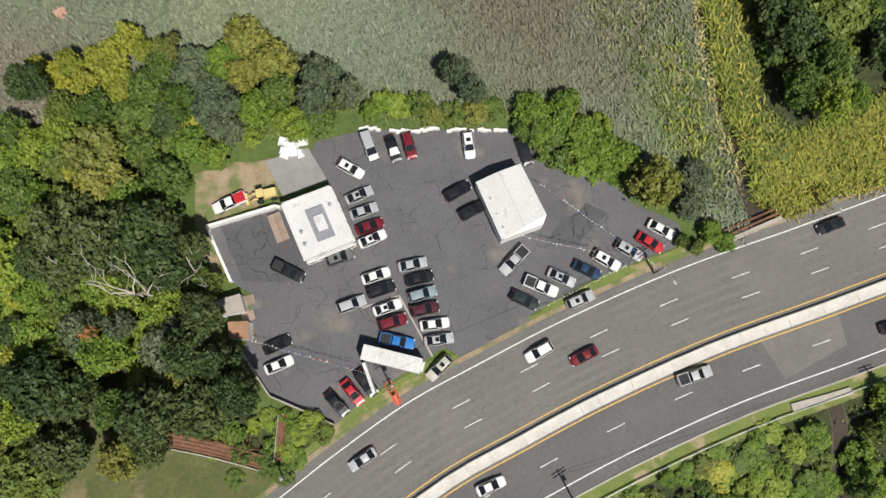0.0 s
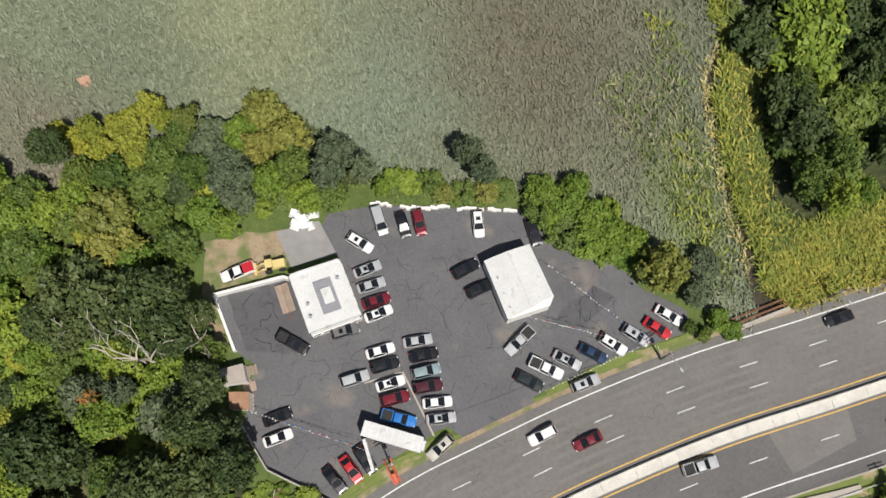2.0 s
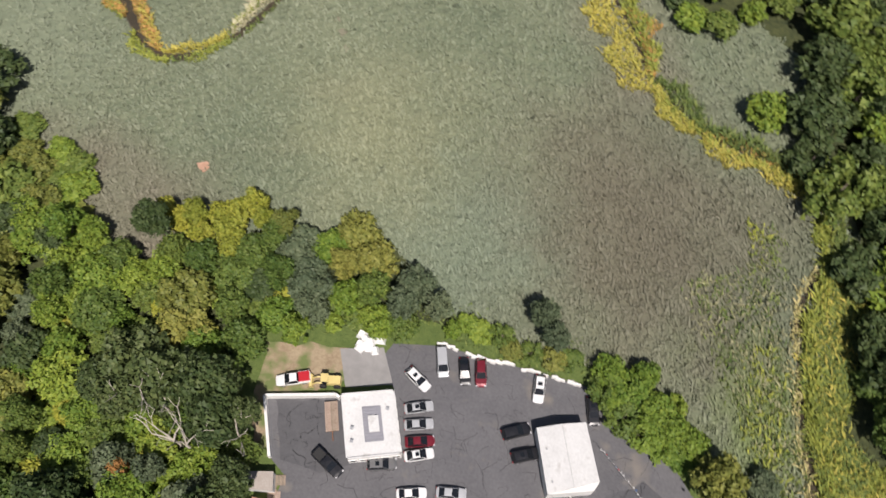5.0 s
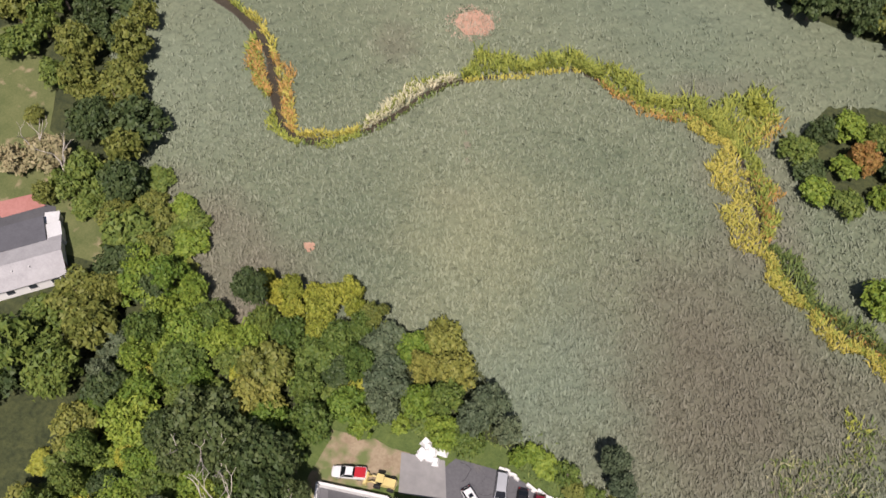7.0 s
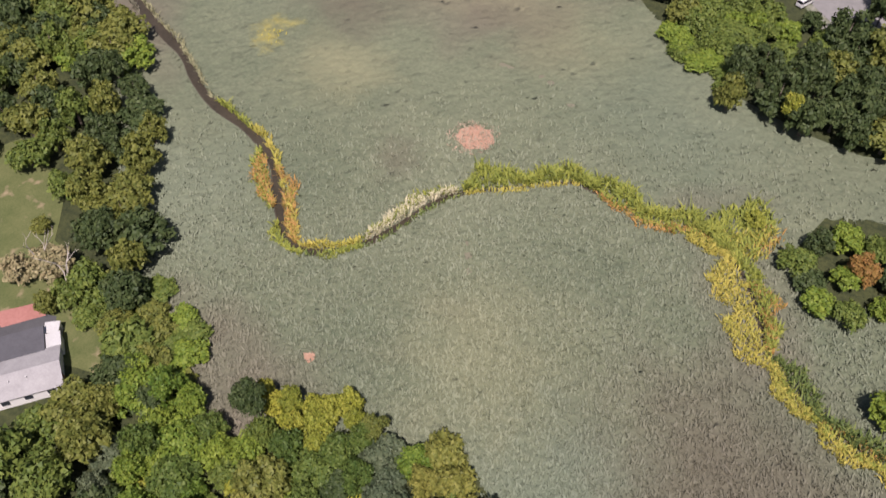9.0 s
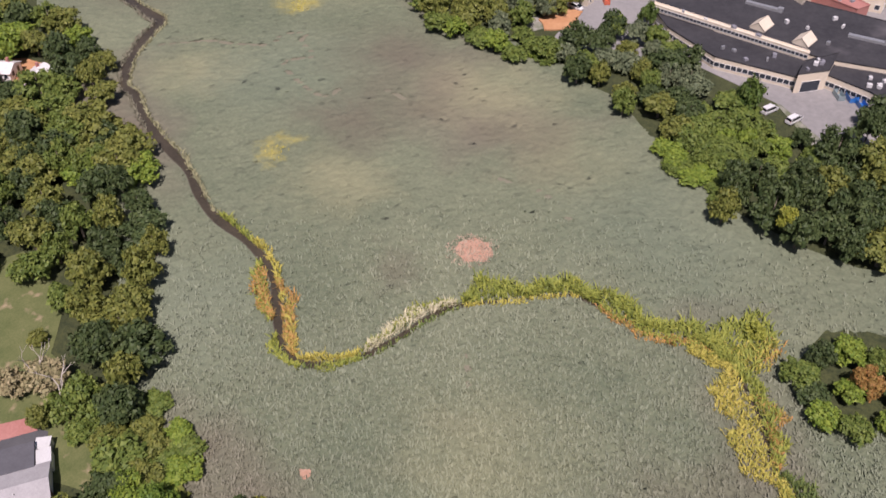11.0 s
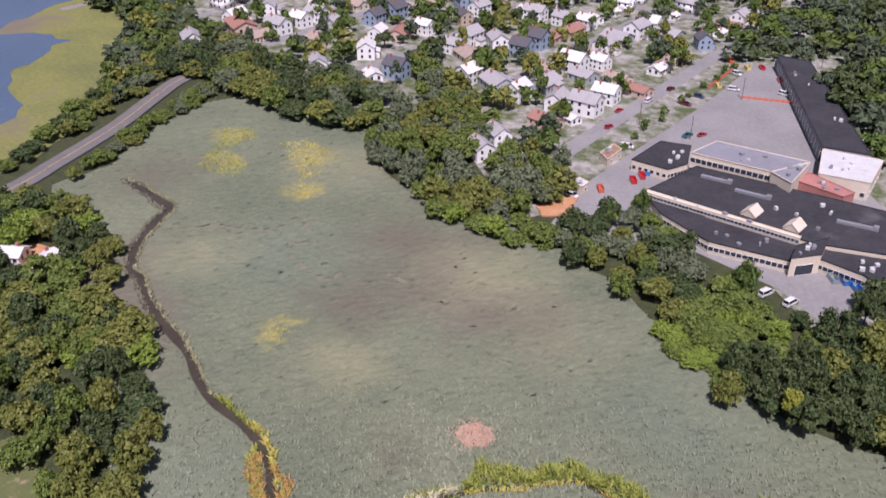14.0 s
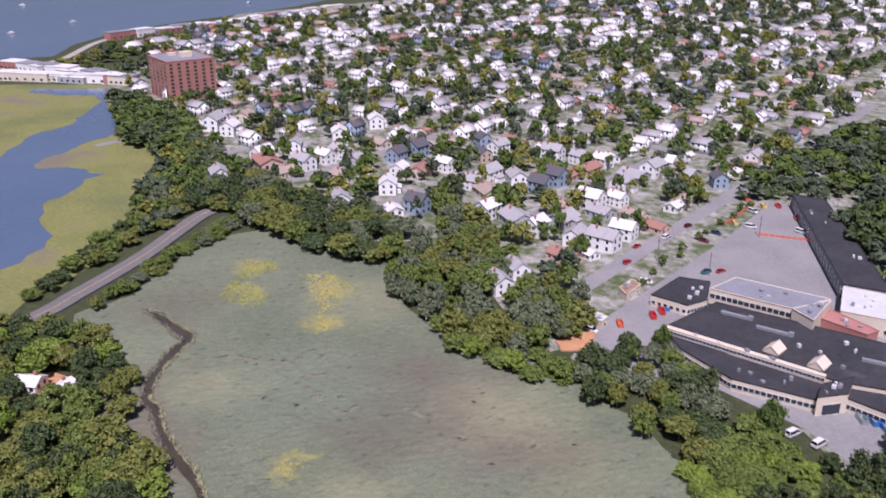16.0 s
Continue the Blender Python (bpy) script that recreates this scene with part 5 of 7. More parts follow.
def car(x, y, heading, kind="sedan", colour="silver", where="parked on dark asphalt", sunroof=False, size=1.0, rest=0.12):
    """A vehicle whose nose points along heading, in degrees from +x."""
    if kind not in KIT:
        KIT[kind] = car_kit(kind)
    kit, (hull, (a, b, c, d), belt, roof, w0, w1) = KIT[kind], CAR[kind]
    name = {"sedan": "car", "suv": "suv", "pickup": "pickup_truck", "van": "van"}[kind]
    m = pose(x, y, rest, 0, 0, heading - 90) @ Matrix.Scale(size, 4)
    t = root(name, m, WORD.get(colour, colour) + " " + {"sedan": "sedan", "suv": "sport utility vehicle", "pickup": "pickup truck", "van": "van"}[kind] + " " + where, "car" if kind in ("sedan", "suv") else name.replace("_", " "), "vehicles")
    part("body", kit["body"], BODY[colour], t)
    part("windshield", kit["windshield"], None, t), part("rear_window", kit["rear_window"], None, t)
    part("side_window", kit["side_window"], None, t), part("side_window", kit["side_window_left"], None, t)
    if sunroof:
        part("sunroof", kit["sunroof"], None, t)
    w, front, rear = hull[3][1], hull[-2][0], hull[1][0]
    for sx in (-1, 1):
        for wy in (front * 0.66, rear * 0.62):
            wheel = part("wheel", kit["tyre"], None, t)
            wheel.location = (sx * (w - 0.1), wy, 0.33)
            part("rim", kit["rim"], None, wheel)
        part("headlight", kit["headlight"], None, t).location = (sx * w * 0.7, hull[-2][0] + 0.0, hull[-2][3] - 0.14)
        part("taillight", kit["taillight"], None, t).location = (sx * w * 0.72, hull[1][0] + 0.0, hull[1][3] - 0.2)
        part("mirror", kit["mirror"], None, t).location = (sx * (w0 + 0.15), d - 0.25, belt + 0.02)
    if kind == "pickup":
        part("bed_floor", kit["bed_floor"], None, t), part("bed_side", kit["bed_side"], BODY[colour], t)
    return t


ROW = "parked in a row on dark asphalt"
for x, y, h, kind, colour, roofed in (
    (-24.2, 21.0, -28, "pickup", "black", 0), (-15.8, 22.9, 17, "suv", "grey", 1), (-10.1, 19.7, 17, "sedan", "white", 0), (-9.3, 17.4, 16, "suv", "black", 0),
    (-14.1, 15.2, 18, "suv", "silver", 0), (-8.4, 14.5, 17, "sedan", "white", 1), (-7.6, 12.1, 15, "suv", "darkred", 0), (-7.0, 9.0, -14, "pickup", "blue", 0),
    (-4.1, 21.3, 10, "sedan", "silver", 0), (-3.1, 19.0, 12, "sedan", "black", 0), (-2.7, 16.4, 14, "suv", "paleblue", 0), (-2.4, 14.0, 10, "suv", "maroon", 0),
    (-0.9, 11.5, 6, "sedan", "white", 0), (-0.3, 9.0, 6, "sedan", "silver", 1), (-0.4, 4.5, -137, "suv", "beige", 1), (-26.1, 9.2, 23, "sedan", "black", 0),
    (-25.9, 6.0, 21, "sedan", "white", 0), (-16.8, -0.4, -49, "sedan", "black", 0), (-14.3, 1.2, -53, "sedan", "red", 0), (-12.1, 2.6, -54, "suv", "black", 0),
):
    car(x, y, h, kind, colour, ROW, roofed)
for x, y, h, kind, colour, roofed in (
    (-12.5, 33.2, 22, "sedan", "silver", 1), (-11.8, 30.5, 18, "sedan", "silver", 0), (-10.9, 27.9, 18, "sedan", "darkred", 0), (-10.5, 25.8, 22, "sedan", "white", 1),
    (-10.6, 41.5, -72, "van", "silver", 0), (-6.7, 40.9, -73, "sedan", "black", 0), (-4.0, 41.3, -77, "suv", "darkred", 0), (5.9, 41.0, -85, "suv", "white", 1), (-13.8, 37.7, -32, "suv", "white", 1),
    (15.1, 39.5, -74, "suv", "black", 1), (3.7, 33.2, 29, "suv", "black", 0), (6.0, 29.9, 26, "suv", "black", 1), (12.4, 21.3, -136, "pickup", "silver", 0), (16.5, 16.9, -25, "pickup", "white", 0),
    (13.7, 14.8, -27, "suv", "green", 0), (19.9, 18.2, -27, "sedan", "silver", 1), (24.1, 19.3, -28, "sedan", "navy", 0), (27.4, 20.7, -33, "suv", "white", 1), (31.2, 22.2, -33, "suv", "silver", 1),
    (34.7, 23.4, -34, "sedan", "red", 0), (36.7, 25.5, -31, "sedan", "white", 0), (22.7, 14.5, 21, "suv", "silver", 1),
):
    car(x, y, h, kind, colour, ROW, roofed)
for x, y, h, kind, colour in (
    (15.6, 6.4, -153, "suv", "white"), (22.7, 5.5, -156, "sedan", "darkred"), (64.4, 25.0, -162, "sedan", "black"), (-12.9, -9.2, -148, "sedan", "silver"),
    (40.0, 1.7, 16, "pickup", "silver"), (6.9, -14.0, 21, "sedan", "white"), (72.7, 8.3, 14, "sedan", "black"),
):
    car(x, y, h, kind, colour, "in a lane of the grey highway")
part("bed_cover", Shape().box(0, -1.85, 1.16, 1.75, 1.85, 0.35, 0, (0.95, 0.97)), BODY["red"], car(-33.8, 32.7, -158, "pickup", "white", "with red bed cover on a dirt yard"), "red bed cover")
for x, y, h, kind, colour in (
    (-55.4, 418.7, -31, "van", "white"), (-52.4, 396.1, 4, "van", "white"), (-35.6, 419.2, 107, "pickup", "red"), (-30.9, 400.0, -23, "van", "white"), (-67.5, 367.8, -15, "suv", "darkred"),
    (-64.6, 379.9, -9, "suv", "navy"), (-58.6, 333.2, 71, "pickup", "teal"), (-53.6, 336.8, 65, "sedan", "red"), (-77.3, 311.3, 7, "van", "white"), (-82.6, 261.4, -15, "van", "white"),
    (-89.9, 327.7, 74, "suv", "red"), (-83.4, 364.4, 80, "van", "white"), (-91.6, 347.5, 75, "sedan", "red"), (-78.2, 383.8, 70, "suv", "darkred"),
):
    car(x, y, h, kind, colour, "standing on a pale yard", False, 1.05, 0.1)
for x, y, h in ((-11.1, 227.9, 59), (-4.0, 226.0, 63), (17.5, 244.4, -75)):
    car(x, y, h, "van", "white", "standing beside trees on the factory yard", False, 1.1, 0.1)


# ---- buildings beside the highway ----
def roof_rim(poly, z, w, h):
    s = Shape()
    n = len(poly)
    for a, b in zip(poly, list(poly[1:]) + [poly[0]]):
        L = math.dist(a, b)
        s.box((a[0] + b[0]) / 2, (a[1] + b[1]) / 2, z, L + w, w, h, math.degrees(math.atan2(b[1] - a[1], b[0] - a[0])))
    return s


def lerp(quad, u, v):
    """A place in a quad of plan points."""
    a, b, c, d = [Vector((*p, 0)) for p in quad]
    return (a * (1 - u) + b * u) * (1 - v) + (d * (1 - u) + c * u) * v


def wall_windows(t, a, b, count, z, w, h, material=None):
    """Windows with frames, in a row along a wall whose outer side lies to the right of a to b."""
    L, turn = math.dist(a, b), math.atan2(b[1] - a[1], b[0] - a[0])
    nx, ny = math.sin(turn), -math.cos(turn)
    for k in range(count):
        f = (k + 0.5) / count
        x, y = a[0] + (b[0] - a[0]) * f, a[1] + (b[1] - a[1]) * f
        win = part("window", Shape().box(0, 0, 0, w, 0.16, h), material or window_glass, t)
        win.matrix_basis = pose(x + nx * 0.02, y + ny * 0.02, z, 0, 0, math.degrees(turn))
        fr = Shape()
        for q in (-0.5, 0.5):
            fr.box(q * w, 0, -0.05, 0.1, 0.22, h + 0.1)
        fr.box(0, 0, -0.1, w + 0.2, 0.26, 0.1).box(0, 0, h, w + 0.1, 0.22, 0.08)
        part("frame", fr, white_wall, win)


OFFICE = [(-24.8, 31.5), (-16.9, 34.2), (-13.1, 24.8), (-21.0, 21.9)]
office = tagged(new("office_building"), "low white flat-roofed office with grey roof well", "building")
part("wall", Shape().prism(OFFICE, 0, 3.4), white_wall, office)
part("roof", Shape().prism(OFFICE, 3.4, 3.6), white_roof, office)
part("parapet", roof_rim(OFFICE, 3.6, 0.25, 0.22), white_roof, office)
well = [lerp(OFFICE, u, v)[:2] for u, v in ((0.36, 0.22), (0.72, 0.22), (0.72, 0.78), (0.36, 0.78))]
part("roof_well", Shape().prism(well, 3.55, 3.63), grey_roof, office, "dark grey corrugated roof well")
rb = Shape()
for k in range(11):
    a, b = lerp(well, 0.02, (k + 0.5) / 11), lerp(well, 0.98, (k + 0.5) / 11)
    rb.tube([(a.x, a.y, 3.64), (b.x, b.y, 3.64)], 0.06, 0.06, 5)
part("rib", rb, grey_roof, office)
sky_box = [lerp(well, u, v)[:2] for u, v in ((0.28, 0.28), (0.82, 0.28), (0.82, 0.74), (0.28, 0.74))]
part("skylight", Shape().prism(sky_box, 3.6, 3.95), white_roof, office, "white boxed skylight")
for u, v in ((0.12, 0.75), (0.15, 0.55), (0.85, 0.3)):
    p = lerp(OFFICE, u, v)
    part("vent", Shape().box(p.x, p.y, 3.6, 0.35, 0.35, 0.5).box(p.x, p.y, 4.1, 0.5, 0.5, 0.08), steel, office)
wall_windows(office, OFFICE[3], OFFICE[2], 5, 1.0, 1.3, 1.2)
wall_windows(office, OFFICE[2], OFFICE[1], 5, 1.0, 1.3, 1.2)

GARAGE = [(6.6, 33.8), (14.0, 36.6), (17.7, 28.0), (17.1, 26.5), (10.3, 24.2)]
garage = tagged(new("garage_building"), "white garage with shallow gabled metal roof", "building")
part("wall", Shape().prism(GARAGE, 0, 4.0), white_wall, garage)
g0, g1, g2, g3 = [Vector((*p, 0)) for p in (GARAGE[0], GARAGE[1], GARAGE[2], GARAGE[4])]
r0, r1 = (g0 + g1) / 2, (g3 + g2) / 2
gr = Shape()
for a, b in ((g0, g3), (g1, g2)):
    top0, top1 = Vector((r0.x, r0.y, 4.75)), Vector((r1.x, r1.y, 4.75))
    q = [Vector((a.x, a.y, 4.0)), Vector((b.x, b.y, 4.0)), top1, top0]
    gr.add(q + [p + Vector((0, 0, 0.12)) for p in q], [(0, 1, 2, 3), (7, 6, 5, 4), (0, 4, 5, 1), (1, 5, 6, 2), (2, 6, 7, 3), (3, 7, 4, 0)])
gr.add([(g0.x, g0.y, 4), (g1.x, g1.y, 4), (r0.x, r0.y, 4.75), (g3.x, g3.y, 4), (g2.x, g2.y, 4), (r1.x, r1.y, 4.75)], [(0, 1, 2), (5, 4, 3)])
part("roof", gr, white_roof, garage)
seams = Shape()
for k in range(1, 14):
    f = k / 14
    for e0, e1 in ((g0, g3), (g1, g2)):
        a, b = e0.lerp(e1, f), r0.lerp(r1, f)
        seams.tube([(a.x, a.y, 4.13), (b.x, b.y, 4.88)], 0.025, 0.025, 4)
part("seam", seams, white_roof, garage)
part("ridge_cap", Shape().tube([(r0.x, r0.y, 4.87), (r1.x, r1.y, 4.87)], 0.1, 0.1, 5), white_roof, garage)
for f in (0.28, 0.72):
    p = g3.lerp(g2, f)
    door = part("garage_door", Shape().box(0, 0, 0, 3.0, 0.16, 2.9), grey_roof, garage)
    door.matrix_basis = pose(p.x, p.y, 0.12, 0, 0, math.degrees(math.atan2(g2.y - g3.y, g2.x - g3.x)))
for f, s in ((0.35, 0.3), (0.62, 0.2), (0.85, 0.25)):
    p = g0.lerp(g3, f) * 0.75 + r0.lerp(r1, f) * 0.25
    part("vent", Shape().tube([(p.x, p.y, 4.1), (p.x, p.y, 4.75)], s * 0.4, s * 0.4, 8), steel, garage)


def low_wall(line, z, w, mat_, label):
    t = tagged(new("yard_wall"), label, "wall", "", "structure")
    for a, b in zip(line[:-1], line[1:]):
        n = max(1, int(math.dist(a, b) / 2.4))
        for k in range(n):
            f = (k + 0.5) / n
            part("panel", Shape().box(a[0] + (b[0] - a[0]) * f, a[1] + (b[1] - a[1]) * f, 0, math.dist(a, b) / n - 0.03, w, z, math.degrees(math.atan2(b[1] - a[1], b[0] - a[0])), (1, 0.85)), mat_, t)


low_wall([(-33.4, 19.6), (-37.4, 28.8), (-26.2, 31.8), (-25.4, 31.5)], 1.5, 0.55, white_wall, "low white concrete yard wall")
low_wall([(-31.6, 7.7), (-27.3, 1.1), (-21.5, -1.6), (-17.3, -3.7)], 1.3, 0.25, old_concrete, "low dark retaining wall at the yard's corner")
wr = random.Random(9)
drift = tagged(new("broken_barrier"), "broken white barrier blocks along the yard's back edge", "barrier")
line = smooth([(-11.7, 44.9), (-6.2, 44.1), (0.4, 44.0), (7.0, 43.6), (13.2, 43.4)], 0.7)
for x, y in line:
    if wr.random() < 0.78:
        part("block", Shape().box(x + wr.uniform(-0.2, 0.2), y + wr.uniform(-0.2, 0.3), 0.1, wr.uniform(0.8, 1.5), wr.uniform(0.45, 0.75), wr.uniform(0.3, 0.6), wr.uniform(-14, 8), (0.85, 0.7)), white_wall, drift)
pile = tagged(new("tarp_pile"), "heap under crumpled white tarpaulin", "pile")
c = (-23.3, 41.9)
for k in range(14):
    part("lump", Shape().box(c[0] + wr.uniform(-1.8, 1.8), c[1] + wr.uniform(-1.2, 1.2), 0.1, wr.uniform(1, 2), wr.uniform(0.8, 1.6), wr.uniform(0.5, 1.2), wr.uniform(0, 90), (0.6, 0.6)), tarp_white, pile)


def box_trailer(x, y, h):
    t = root("box_trailer", pose(x, y, 0.12, 0, 0, h), "long white box trailer parked on asphalt", "trailer")
    part("box", Shape().box(0, 0, 1.0, 9.6, 2.45, 2.6, 0, (0.995, 0.98)), white_roof, t)
    part("nose", Shape().box(5.0, 0, 1.1, 0.5, 1.8, 2.2, 0, (0.8, 0.8)), white_roof, t)
    for k in range(9):
        part("roof_bow", Shape().box(-4.4 + 1.1 * k, 0, 3.59, 0.06, 2.35, 0.025), white_wall, t)
    for wx in (-2.2, -1.2):
        for s in (-1, 1):
            part("wheel", Shape().tube([(wx, s * 0.95, 0.45), (wx, s * 1.2, 0.45)], 0.45, 0.45, 12), tyre_rubber, t)
    part("chassis", Shape().box(0, 0, 0.75, 9.4, 0.9, 0.25), rust, t)
    for s in (-1, 1):
        part("landing_leg", Shape().box(3.4, s * 0.6, 0, 0.15, 0.15, 0.9), steel, t)


def flatbed(x, y, h):
    t = root("flatbed_trailer", pose(x, y, 0.12, 0, 0, h), "flatbed trailer with weathered brown plank deck", "trailer")
    for k in range(9):
        part("plank", Shape().box(0, -0.96 + 0.24 * k, 0.75, 4.9, 0.22, 0.06), plank_wood, t)
    part("frame", Shape().box(0, 0, 0.55, 4.9, 1.9, 0.18).box(3.2, 0, 0.55, 1.6, 0.16, 0.14), rust, t)
    for wx in (-0.5, 0.5):
        for s in (-1, 1):
            part("wheel", Shape().tube([(wx, s * 0.85, 0.35), (wx, s * 1.05, 0.35)], 0.35, 0.35, 12), tyre_rubber, t)


box_trailer(-7.8, 6.1, -16)
flatbed(-25.8, 28.3, -70)


def tractor(x, y, h):
    t = root("loader", pose(x, y, 0.1, 0, 0, h), "pale yellow wheel loader on a dirt yard", "machine")
    part("body", Shape().box(-0.9, 0, 0.8, 2.4, 1.5, 0.9, 0, (0.9, 0.9)), BODY["yellow"], t)
    part("cab", Shape().box(0.5, 0, 1.2, 1.1, 1.3, 1.4, 0, (0.85, 0.85)), car_glass, t)
    part("cab_roof", Shape().box(0.5, 0, 2.6, 1.2, 1.4, 0.1), BODY["yellow"], t)
    part("arm", Shape().tube([(0.8, 0.5, 1.2), (1.9, 0.5, 1.3), (2.7, 0.5, 0.5)], 0.12).tube([(0.8, -0.5, 1.2), (1.9, -0.5, 1.3), (2.7, -0.5, 0.5)], 0.12), BODY["yellow"], t)
    part("bucket", Shape().box(3.0, 0, 0.1, 0.8, 2.1, 0.8, 0, (0.5, 1)), BODY["yellow"], t)
    for wx in (-1.4, 0.9):
        for s in (-1, 1):
            part("wheel", Shape().tube([(wx, s * 0.75, 0.6), (wx, s * 1.1, 0.6)], 0.6, 0.6, 12), tyre_rubber, t)


tractor(-28.0, 33.8, -168)


def lattice_lift(x, y, h):
    t = root("scissor_frame", pose(x, y, 0.1, 0, 0, h), "red steel lifting frame on the grass verge", "machine")
    s = Shape()
    for yy in (-0.55, 0.55):
        s.tube([(-2.0, yy, 0.6), (2.0, yy * 0.4, 1.6)], 0.09)
        s.tube([(-2.0, yy, 0.1), (2.0, yy, 0.1)], 0.09)
    for k in range(6):
        xx = -2 + 0.8 * k
        s.tube([(xx, -0.55, 0.1), (xx, 0.55, 0.6 + 0.2 * k)], 0.05)
    part("frame", s, BODY["orange"], t)
    part("platform", Shape().box(1.2, 0, 1.0, 1.6, 0.9, 0.12), BODY["orange"], t)


lattice_lift(-7.9, 0.9, -64)


def sign(x, y, h):
    t = root("white_sign", pose(x, y, 0.1, 0, 0, h), "tall narrow white roadside sign board on posts", "sign")
    part("board", Shape().box(0, 0, 1.2, 5.0, 0.5, 2.6), white_roof, t)
    for s in (-1, 1):
        part("post", Shape().box(s * 1.8, 0, 0, 0.2, 0.2, 1.3), steel, t)


sign(-11.4, 3.3, -72)


def shed(poly, z, roof_mat, label):
    t = tagged(new("shed"), label, "shed")
    part("wall", Shape().prism(poly, 0, z), white_wall, t)
    eave = [Vector((*p, 0)) for p in poly]
    mid = sum(eave, Vector()) / 4
    eave = [mid + (p - mid) * 1.05 for p in eave]
    part("roof", Shape().prism([p[:2] for p in eave], z, z + 0.18), roof_mat, t)
    a, b = poly[2], poly[1]
    for k in range(4):
        f = (k + 0.5) / 4
        part("step", Shape().box(b[0] * (1 - f) + a[0] * f, b[1] * (1 - f) + a[1] * f, 0, 0.5, 0.5, 0.3), plank_wood, t)


shed([(-35.3, 16.4), (-31.7, 17.3), (-30.9, 14.6), (-34.9, 13.9)], 2.7, shed_roof, "small grey-brown roofed shed under trees")
shed([(-33.5, 12.9), (-30.4, 12.9), (-30.2, 10.2), (-33.2, 10.3)], 2.7, brown_roof, "small shed with rusty brown roof and white trim")
for c in ((-30.9, 16.6), (-30.9, 14.0)):
    t = root("wooden_ramp", pose(*c, 0.1, 0, 0, 15), "weathered wooden ramp beside a shed", "ramp")
    for k in range(7):
        part("plank", Shape().box(-0.9 + 0.3 * k, 0, 0.15, 0.26, 1.6, 0.08), plank_wood, t)


def ruin(line, w, label):
    t = tagged(new("rusty_trestle"), label, "structure")
    L = smooth(line, 0.8)
    for o in (-0.5, -0.17, 0.17, 0.5):
        part("plank", ribbon(L, o * w - 0.14 * w, o * w + 0.14 * w, 1.0, 1.1 + 0.05 * abs(o)), rust, t)
    part("rail", ribbon(L, w * 0.66, w * 0.72, 1.2, 1.5), rust, t)
    part("rail", ribbon(L, -w * 0.72, -w * 0.66, 1.2, 1.6), concrete, t)
    for k, (x, y) in enumerate(L[::4]):
        part("post", Shape().box(x, y, 0, 0.3, 0.3, 1.0), old_concrete, t)
    return L


def frame_bent(x, y, turn):
    """One bare steel frame standing behind the trestle."""
    t = root("steel_frame", pose(x, y, 0, 0, 0, turn), "bare rusted steel frame among weeds", "frame", "trestle frames")
    for xx in (-0.7, 0.7):
        part("post", Shape().tube([(xx, 0, 0), (xx, 0, 3.2)], 0.07, 0.07, 5), rust, t)
    part("beam", Shape().tube([(-0.8, 0, 3.15), (0.8, 0, 3.15)], 0.07, 0.07, 5), rust, t)
    part("brace", Shape().tube([(0.7, 0, 3.0), (0.9, 2.2, 3.0)], 0.05, 0.05, 4).tube([(-0.7, 0, 3.0), (-0.5, 2.2, 3.0)], 0.05, 0.05, 4), rust, t)


for k in range(6):
    frame_bent(-42.0 + 2.5 * k, -4.2 - 0.62 * k + (k % 2) * 0.4, -14 + (k * 37) % 11)

ruin([(-44.1, -4.9), (-36.2, -6.8), (-28.2, -9.2)], 1.7, "long rusted steel footbridge with pale rails")
ruin([(-25.3, -1.9), (-26.1, -9.3)], 0.9, "narrow rusted steel gangway with pale rails")
BR = smooth([(46.4, 22.8), (51.7, 24.9), (57.5, 27.1)], 1.0)
t = tagged(new("bridge_rail"), "rusted steel bridge rail on a concrete beam", "railing")
part("beam", ribbon(BR, -0.45, 0.25, 0.0, 0.7), old_concrete, t)
part("rail", ribbon(BR, 0.6, 0.95, 0.2, 0.9), rust, t)
part("rail", ribbon(BR, 1.5, 1.8, 0.2, 0.8), rust, t)
BR2 = smooth([(55.1, -3.9), (60.6, -2.7), (65.8, -1.4)], 1.0)
t = tagged(new("bridge_parapet"), "pale concrete bridge parapet beside the highway", "parapet")
part("parapet", ribbon(BR2, -0.6, 0.6, 0.0, 0.5), old_concrete, t)


# ---- poles and wires ----
def utility_pole(x, y, h, turn, label="brown wooden utility pole with cross-arms", arm=0.0, arm_turn=0.0):
    t = root("utility_pole", pose(x, y, 0, 0, 0, turn), label, "utility pole")
    part("post", Shape().tube([(0, 0, 0), (0, 0, h)], 0.17, 0.11, 8), pole_wood, t)
    for z in (h - 0.5, h - 1.4):
        part("cross_arm", Shape().box(0, 0, z, 2.4, 0.12, 0.14), pole_wood, t)
    part("transformer", Shape().tube([(0.35, 0, h - 3.2), (0.35, 0, h - 2.3)], 0.25, 0.25, 8), steel, t)
    if arm:
        a = radians(arm_turn - turn)
        lamp = part("lamp_arm", Shape().tube([(0, 0, h - 2.4), (math.cos(a) * arm, math.sin(a) * arm, h - 1.7)], 0.06, 0.05), steel, t)
        part("lamp_head", Shape().box(math.cos(a) * (arm + 0.3), math.sin(a) * (arm + 0.3), h - 1.85, 0.7, 0.28, 0.16, math.degrees(a)), steel, lamp)


